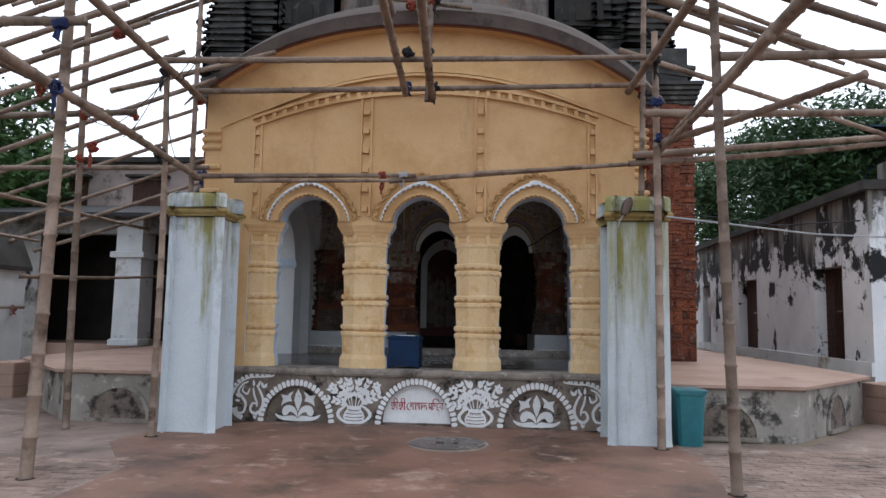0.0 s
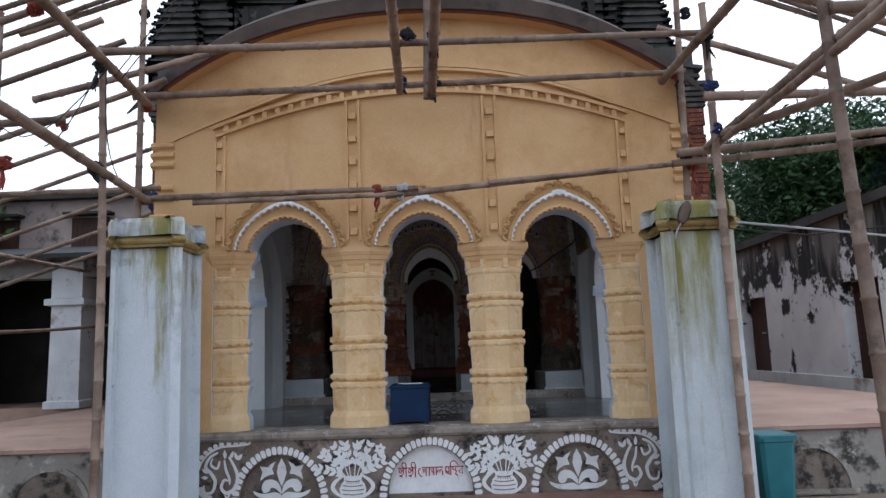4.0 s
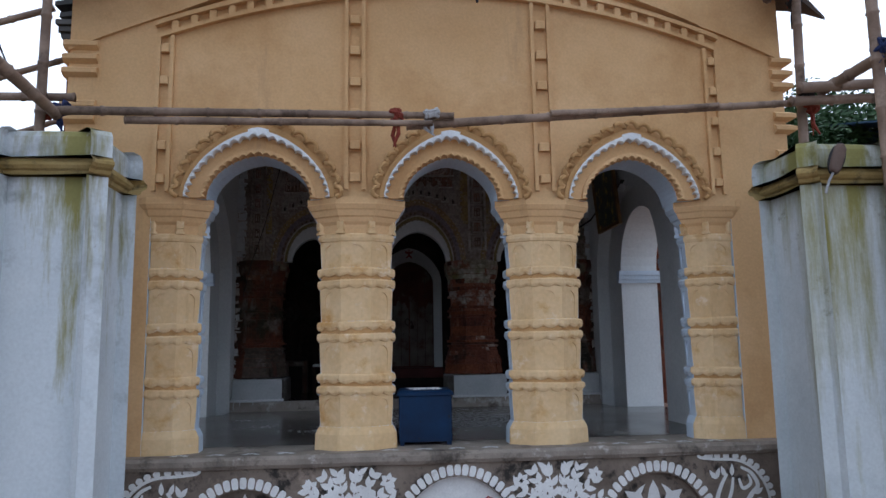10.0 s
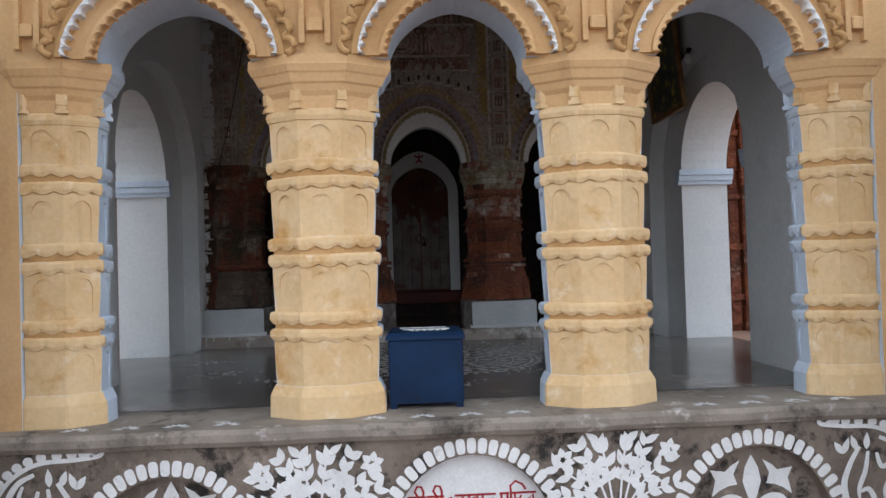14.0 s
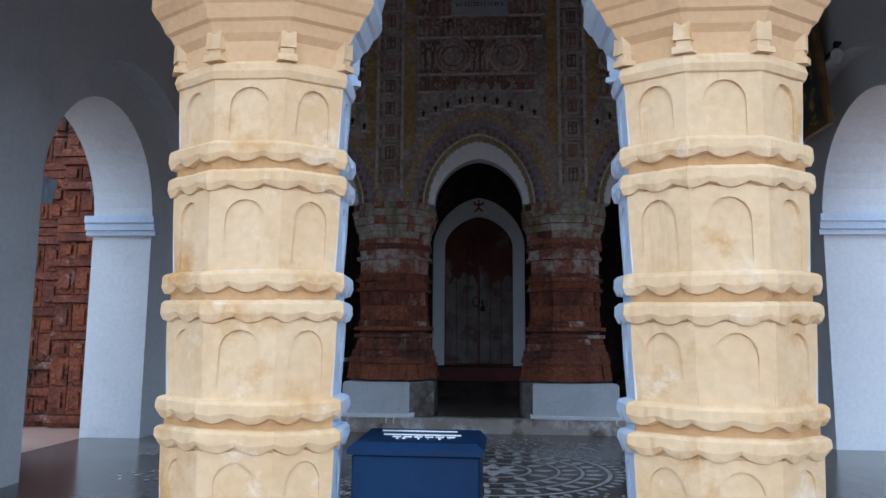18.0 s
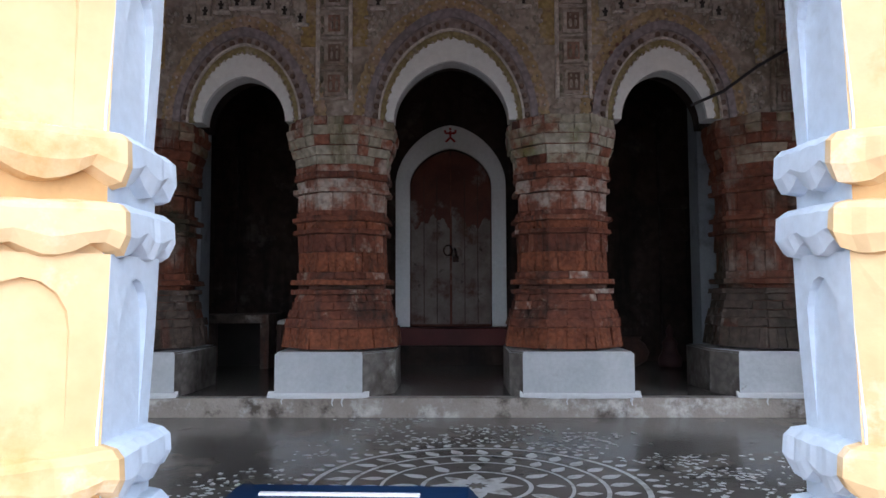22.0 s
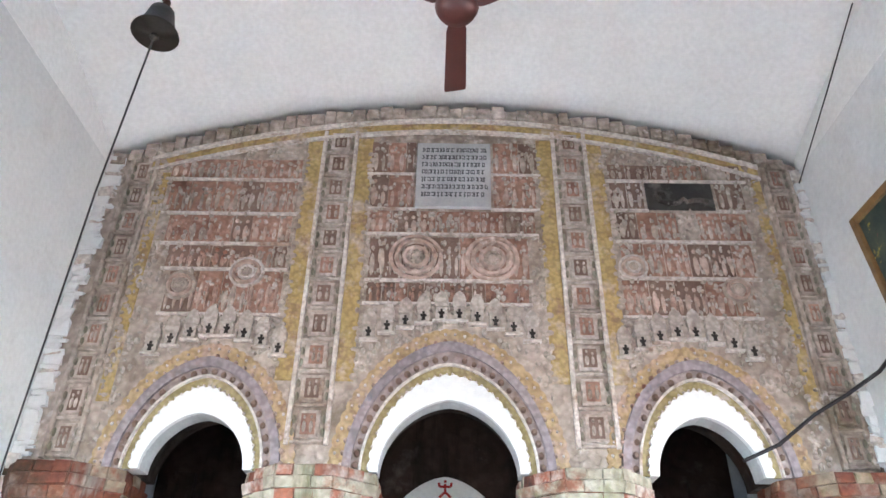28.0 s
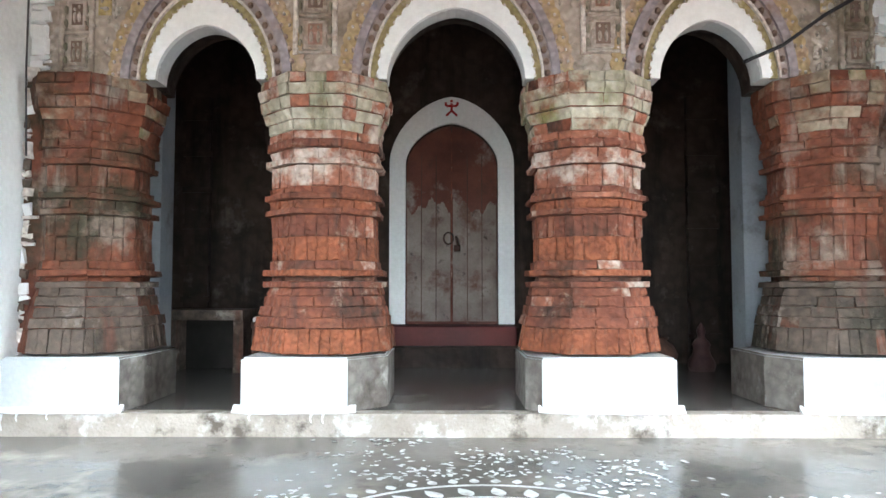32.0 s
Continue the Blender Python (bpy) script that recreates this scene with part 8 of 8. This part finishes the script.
for x in (-2.0, 0.6, 3.0):
    bm = bmesh.new(); block(bm, x - 0.5, x + 0.5, -0.03, 0.02, 4.2, 5.4)
    win = part("window", bm, M["dark_wood"], up, "dark shuttered window")
    bm = bmesh.new(); block(bm, x - 0.62, x + 0.62, -0.3, 0.0, 5.45, 5.52); part("sunshade", bm, M["black_wall"], win)

# ---- steps up to the terraces ----
for cx, cy, turn in ((-7.35, 12.9, 90), (7.25, 11.5, -75)):
    st = thing("stone_steps", (cx, cy, 0), "short flight of worn reddish cement steps", "steps", "terrace steps", turn)
    for k in range(3):
        bm = bmesh.new()
        soft_block(bm, -0.8, 0.8, -0.3 + 0.0, 0.75 - 0.3 * k - 0.0, 0.2 * k, 0.2 * (k + 1), 0.015)
        part("step", bm, M["terrace"], st)

# ---- long stained building on the other side ----
A, B = Vector((7.58, 13.3, 0)), Vector((8.0, 27.0, 0))
L = (B - A).length
ang = math.degrees(math.atan2(B.y - A.y, B.x - A.x))
rb = thing("stained_building", (A.x, A.y, 0), "long low building with black-stained whitewashed walls", "building", turn=ang)
doors = ((1.07, 2.30, 0.75, 2.60), (5.75, 7.2, 0.75, 2.60), (10.0, 10.9, 0.8, 2.62))
bm = bmesh.new()
cols = [(0, 0.0, 3.85)]
for d0, d1, z0, z1 in doors:
    cols += [(d0, 0.0, 3.85), (d0, z1, 3.85), (d1, z1, 3.85), (d1, 0.0, 3.85)]
cols.append((L, 0.0, 3.85))
curtain(bm, cols, 0.0, -0.35)
part("wall", bm, M["stained_wall"], rb)
bm = bmesh.new(); block(bm, -0.02, 0.33, -6.0, -0.36, 0, 3.9); part("end_wall", bm, M["wall_grey"], rb)
bm = bmesh.new(); block(bm, -0.1, L, -6.0, 0.12, 3.85, 4.02); part("coping", bm, M["black_wall"], rb, "blackened coping")
# near-black sheet behind the doors in place of unlit rooms
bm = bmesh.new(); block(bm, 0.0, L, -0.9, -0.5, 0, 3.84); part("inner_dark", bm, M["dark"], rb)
bm = bmesh.new(); block(bm, 0.0, L, 0.0, 0.05, 0.6, 0.84); part("skirting", bm, M["wall_grey"], rb)
for k in range(4):
    bm = bmesh.new(); block(bm, -0.1 + 0.0, 0.25, -0.9 - 1.1 * k, -0.3 - 1.1 * k, 4.02, 4.35); part("merlon", bm, M["stained_wall"], rb, "stained parapet block")
for i, (d0, d1, z0, z1) in enumerate(doors):
    bm = bmesh.new(); block(bm, d0, d1, -0.30, -0.22, 0.6, z1)
    dd = part("door", bm, M["dark_wood"], rb, "dark brown wooden door")
    if i == 0:
        for k in range(14):
            bm = bmesh.new(); block(bm, d0 + 0.40, d1 - 0.04, -0.20, -0.185, 0.85 + 0.13 * k, 0.865 + 0.13 * k); part("grille_bar", bm, M["iron"], dd)
        for k in range(5):
            bm = bmesh.new(); block(bm, d0 + 0.40 + 0.08 * k, d0 + 0.415 + 0.08 * k, -0.184, -0.17, 0.8, z1 - 0.05); part("grille_upright", bm, M["iron"], dd)
    bm = bmesh.new(); block(bm, (d0 + d1) / 2 - 0.1, (d0 + d1) / 2 + 0.1, -0.215, -0.19, 1.72, 1.76); part("latch", bm, M["wire_grey"], dd)
# clothes on a line before it
line = thing("clothes_line", (A.x, A.y, 0), "white washing and a dark cloth on a line", "clothes", turn=ang)
bm = bmesh.new(); tube(bm, [(7.9, 0.3, 2.25), (8.7, 0.3, 2.18), (9.6, 0.3, 2.22)], 0.008, 5); part("line", bm, M["wire_grey"], line)
for k, (u, w, hh, mat) in enumerate(((8.9, 0.42, 0.55, "cloth"), (8.45, 0.34, 0.85, "cloth"), (8.15, 0.14, 0.62, "cloth_dark"))):
    bm = bmesh.new()
    nn = 7
    rows = [[(u - w / 2 + w * i / nn, 0.3 + 0.03 * math.sin(i * 1.9 + r) * r / 3, 2.2 - hh * r / 5 + 0.02 * math.sin(i)) for i in range(nn + 1)] for r in range(6)]
    vs = [[bm.verts.new(p) for p in row] for row in rows]
    bk = [[bm.verts.new((p[0], p[1] + 0.012, p[2])) for p in row] for row in rows]
    for r in range(5):
        for i in range(nn):
            bm.faces.new((vs[r][i], vs[r][i + 1], vs[r + 1][i + 1], vs[r + 1][i]))
            bm.faces.new((bk[r][i], bk[r][i + 1], bk[r + 1][i + 1], bk[r + 1][i]))
    part("cloth", bm, M[mat], line, "hanging dark cloth" if mat == "cloth_dark" else "hanging white cloth")
cable("overhead_wire", [(3.05, 9.0, 2.72), (5.0, 9.6, 2.60), (8.5, 10.6, 2.62)], 0.012, "wire_grey", "pale wire strung from the gate pillar")
cable("overhead_wire", [(4.94, 14.66, 3.6), (6.3, 14.0, 3.30), (7.62, 13.6, 3.35)], 0.014, "cable", "dark wire sagging to the stained building")


# ---- terracotta corner of the body ----
def carved_pier(x, y, w, turn, label):
    t = thing("carved_pier", (x, y, 0.72), label, "pier", "carved piers", turn)
    bm = bmesh.new(); block(bm, -w / 2, w / 2, 0.0, 0.3, 0, 5.1); part("core", bm, M["terracotta"], t)
    rnd = random.Random(int(x * 100))
    z = 0.05
    while z < 5.0:
        hgt = rnd.choice((0.08, 0.08, 0.16, 0.26))
        ring = hgt < 0.1
        n = 1 if ring else 2
        for k in range(n):
            ww = w / n
            bm = bmesh.new()
            block(bm, -w / 2 + k * ww + 0.004 - (0.02 if ring else 0), -w / 2 + (k + 1) * ww - 0.004 + (0.02 if ring else 0), -0.05 if ring else -0.02, 0.01, z, z + hgt - 0.012, 0.004)
            if not ring:
                cx = -w / 2 + (k + 0.5) * ww
                block(bm, cx - ww * 0.28, cx + ww * 0.28, -0.045, -0.01, z + hgt * 0.2, z + hgt * 0.75, 0.004)
            part("tile", bm, M["terracotta_bright"] if rnd.random() < 0.4 else M["terracotta"], t)
        z += hgt
    return t


for side in (-1, 1):
    for k, x in enumerate((3.50, 3.85, 4.20, 4.52, 4.80)):
        carved_pier(side * x, INNER_Y + 0.0 - 0.06 * (k % 2), 0.34, 0, "red terracotta pier with carved tiles and ring courses")
    for k in range(5):
        bm = bmesh.new()
        x0, x1 = sorted((side * 3.3, side * (5.02 + 0.03 * k)))
        block(bm, x0, x1, INNER_Y - 0.06 - 0.04 * k, INNER_Y + 0.3, 5.80 + 0.09 * k, 5.87 + 0.09 * k)
        part("cornice_course", bm, M["dark_stone"], wall_body, "blackened projecting course")


# ---- plants ----
def tree(at, height, spread, n, label, mat, seed, trunk_r=0.2, leaf=0.16):
    rnd = random.Random(seed)
    t = thing("tree", at, label, "tree", "trees")
    bm = bmesh.new()
    fork = height * 0.32
    tube(bm, [(0, 0, -0.1), (0.05, 0.02, fork * 0.5), (0.0, 0.1, fork), (0.15, 0.0, height * 0.55), (0.1, 0.1, height * 0.85)], [trunk_r * 1.25, trunk_r, trunk_r * 0.85, trunk_r * 0.5, trunk_r * 0.12], 8)
    part("trunk", bm, M["bark"], t)
    centres = []
    for k in range(9):
        a, up_ = rnd.uniform(0, 2 * math.pi), rnd.uniform(0.42, 0.95)
        r = spread * rnd.uniform(0.35, 0.8) * (1.1 - 0.5 * abs(up_ - 0.6))
        end = Vector((r * math.cos(a), r * math.sin(a), height * up_))
        start = Vector((0.03, 0.06, fork + (height * 0.6 - fork) * rnd.uniform(0, 0.8)))
        bm = bmesh.new()
        mid = start.lerp(end, 0.5) + Vector((0, 0, 0.15 * height * rnd.uniform(0, 0.5)))
        tube(bm, [start, mid, end], [trunk_r * 0.4, trunk_r * 0.25, trunk_r * 0.06], 6)
        part("limb", bm, M["bark"], t)
        for q in (0.55, 0.8, 1.0):
            centres.append((start.lerp(end, q), spread * rnd.uniform(0.22, 0.42)))
    for k in range(12):
        a = rnd.uniform(0, 2 * math.pi)
        centres.append((Vector((spread * 0.6 * rnd.random() * math.cos(a), spread * 0.6 * rnd.random() * math.sin(a), height * rnd.uniform(0.55, 1.0))), spread * rnd.uniform(0.2, 0.36)))
    verts, faces = [], []
    for i in range(n):
        c, r = centres[i % len(centres)]
        d = Vector((rnd.gauss(0, 1), rnd.gauss(0, 1), rnd.gauss(0, 0.8))).normalized()
        p = c + d * r * rnd.uniform(0.45, 1.08)
        s = leaf * rnd.uniform(0.6, 1.3)
        u = Vector((rnd.gauss(0, 1), rnd.gauss(0, 1), rnd.gauss(0, 0.6))).normalized()
        v = u.cross(Vector((rnd.gauss(0, 1), rnd.gauss(0, 1), rnd.gauss(0, 1)))).normalized()
        b = len(verts)
        verts += [p - u * s, p - v * s * 0.35 + Vector((0, 0, 0.02)), p + u * s, p + v * s * 0.35 + Vector((0, 0, 0.02))]
        faces.append((b, b + 1, b + 2, b + 3))
    me = bpy.data.meshes.new("crown")
    me.from_pydata(verts, [], faces)
    me.materials.append(M[mat])
    crown = new("crown", me)
    crown.parent = t
    return t


tree((-15.2, 13.3, 0), 9.5, 3.9, 45000, "large dark leafy tree behind the boundary wall", "leaf_dark", 1, 0.3, 0.115)
tree((-12.6, 19.0, 0), 7.6, 2.6, 6000, "leafy tree beside the old house", "leaf", 2, 0.2, 0.15)
tree((12.5, 24.0, 0), 8.0, 4.4, 42000, "broad green leafy tree behind the stained building", "leaf_dark", 3, 0.3, 0.12)
tree((17.5, 22.0, 0), 7.9, 4.2, 36000, "broad dark green tree behind the stained building", "leaf_dark", 4, 0.3, 0.12)
tree((11.2, 30.0, 0), 8.6, 3.8, 24000, "tall dark tree far behind the building", "leaf_dark", 5, 0.3, 0.13)
tree((-3.0, 60.0, 0), 9.0, 6.0, 5000, "distant leafy tree beyond the temple", "leaf_dark", 6, 0.3, 0.4)
for px, py in ((20.0, 30.0), (21.5, 31.5)):
    palm = thing("palm_tree", (px, py, 0), "distant palm with drooping fronds", "palm", "palms")
    bm = bmesh.new(); tube(bm, [(0, 0, 0), (0.2, 0, 5), (0.1, 0, 10.6)], [0.22, 0.17, 0.13], 8); part("trunk", bm, M["bark"], palm)
    for k in range(14):
        a = 2 * math.pi * k / 14
        bm = bmesh.new()
        pts = [(0.1 + (0.25 * q) * math.cos(a), (0.25 * q) * math.sin(a), 10.6 + 0.9 * math.sin(q * 0.42) - 0.03 * q * q) for q in range(9)]
        for q in range(8):
            for s in (-1, 1):
                x, y, z = pts[q]
                side = Vector((-math.sin(a), math.cos(a), 0)) * s
                p = Vector((x, y, z))
                tip = p + side * (0.45 - 0.03 * q) + Vector((0.2 * math.cos(a), 0.2 * math.sin(a), -0.25))
                w = Vector(pts[q + 1]) - p
                bm.faces.new([bm.verts.new(v) for v in (p, p + w * 0.5, tip)])
        part("frond", bm, M["leaf_dark"], palm)
# shrubs at the wall's foot
for k, (x, y, s) in enumerate(((-8.3, 9.0, 0.42), (-8.4, 9.9, 0.48), (-8.35, 10.7, 0.36), (-8.3, 8.1, 0.4))):
    rnd = random.Random(200 + k)
    sh = thing("shrub", (x, y, 0), "small leafy green shrub at the wall's foot", "shrub", "shrubs")
    for q in range(6):
        bm = bmesh.new()
        a = rnd.uniform(0, 6.3)
        tube(bm, [(0, 0, 0), (0.2 * s * math.cos(a), 0.2 * s * math.sin(a), s * 0.7), (0.5 * s * math.cos(a), 0.5 * s * math.sin(a), s * 1.25)], [0.012, 0.009, 0.004], 5)
        part("stem", bm, M["bark"], sh)
    bm = bmesh.new()
    for q in range(420):
        p = Vector((rnd.gauss(0, 0.38 * s), rnd.gauss(0, 0.38 * s), abs(rnd.gauss(0.62 * s, 0.38 * s)) + 0.03))
        u = Vector((rnd.gauss(0, 1), rnd.gauss(0, 1), rnd.gauss(0, 0.5))).normalized() * rnd.uniform(0.03, 0.07)
        v = u.cross(Vector((rnd.gauss(0, 1), rnd.gauss(0, 1), 1))).normalized() * 0.022
        bm.faces.new([bm.verts.new(w) for w in (p - u, p - v, p + u, p + v)])
    part("foliage", bm, M["leaf_dark"], sh)
# lawn blades
rnd = random.Random(11)
verts, faces = [], []
while len(faces) < 26000:
    x, y = rnd.uniform(-8.7, -4.6), rnd.uniform(3.0, 11.1)
    lim = -4.9 + 0.37 * (y - 6.2) / 1.98 if 6.2 < y < 8.18 else (-4.53 - (y - 8.18) * 1.55 if y >= 8.18 else -4.9 - (6.2 - y) * 0.85)
    if x > lim - 0.02 - 0.06 * rnd.random():
        continue
    h, a = rnd.uniform(0.03, 0.085), rnd.uniform(0, 6.3)
    b = len(verts)
    dx, dy = 0.006 * math.cos(a), 0.006 * math.sin(a)
    verts += [(x - dx, y - dy, -0.006), (x + dx, y + dy, -0.006), (x + rnd.gauss(0, 0.02), y + rnd.gauss(0, 0.02), h)]
    faces.append((b, b + 1, b + 2))
me = bpy.data.meshes.new("grass")
me.from_pydata(verts, [], faces)
me.materials.append(M["grass"])
tagged(new("grass", me), "short green grass of the lawn", "grass", kind="stuff")

# blue sheet roof on posts, far behind the stained building
sh = thing("sheet_shelter", (12.0, 20.2, 0), "distant shelter with a dark blue sheet roof on pale posts", "shelter")
bm = bmesh.new()
loft(bm, [[(-0.3, -0.6, 6.75), (4.5, -0.6, 6.75), (4.5, 2.6, 7.6), (-0.3, 2.6, 7.6)], [(-0.3, -0.6, 6.80), (4.5, -0.6, 6.80), (4.5, 2.6, 7.65), (-0.3, 2.6, 7.65)]])
part("roof", bm, M["tarp_blue"], sh)
for x in (0.0, 4.2):
    for y, z in ((-0.3, 6.86), (2.4, 7.57)):
        bm = bmesh.new(); tube(bm, [(x, y, 0), (x, y, z)], 0.06, 6); part("post", bm, M["wire_grey"], sh)
bm = bmesh.new(); block(bm, -0.1, 4.3, 2.45, 2.5, 4.0, 7.55); part("back_sheet", bm, M["tarp_blue"], sh)

# ---- paving bricks of the yard path ----
paved = bpy.data.objects["pavement"]
me = bpy.data.meshes.new("brick")
half, wide = 0.118, 0.034
me.from_pydata([(sx * half * g, sy * wide * g, z) for z, g in ((-0.01, 1.0), (0.006, 1.0), (0.010, 0.95)) for sx, sy in ((-1, -1), (1, -1), (1, 1), (-1, 1))], [], [(8, 9, 10, 11)] + [(b + k, b + (k + 1) % 4, b + 4 + (k + 1) % 4, b + 4 + k) for b in (0, 4) for k in range(4)])
me.materials.append(M["paver"])
rnd = random.Random(21)
verts, faces, single = [], [], 0
for x_low, x_high, y_low, y_high in ((-6.9, -2.65, 3.2, 7.7), (3.3, 9.0, 4.2, 9.3)):
    y, row = y_low, 0
    while y < y_high:
        x = x_low + (0.12 if row % 2 else 0.0)
        while x < x_high:
            edge = -4.9 - (6.2 - y) * 0.85 if y < 6.2 else -4.9 + 0.37 * (y - 6.2) / 1.98
            if (x > edge + 0.16 or x > 0) and rnd.random() > 0.04:
                dx, dy, dz, a = rnd.uniform(-0.006, 0.006), rnd.uniform(-0.003, 0.003), rnd.uniform(-0.006, 0.002), rnd.uniform(-0.02, 0.02)
                if single < 300 and -4.9 < x < 0 and y > 5.0:
                    ob = new("brick", me)
                    ob.parent = paved
                    ob.matrix_basis = pose(x + dx, y + dy, dz, 0, 0, math.degrees(a))
                    single += 1
                else:
                    b = len(verts)
                    verts += [(x + dx + v.co.x * math.cos(a) - v.co.y * math.sin(a), y + dy + v.co.x * math.sin(a) + v.co.y * math.cos(a), v.co.z + dz) for v in me.vertices]
                    faces += [tuple(b + k for k in f.vertices) for f in me.polygons]
            x += 0.241
        y += 0.0735
        row += 1
far = bpy.data.meshes.new("paving_rest")
far.from_pydata(verts, [], faces)
far.materials.append(M["paver"])
rest = new("paving_rest", far)
rest.parent = paved
tagged(rest, "worn paving bricks laid in rows", kind="stuff")
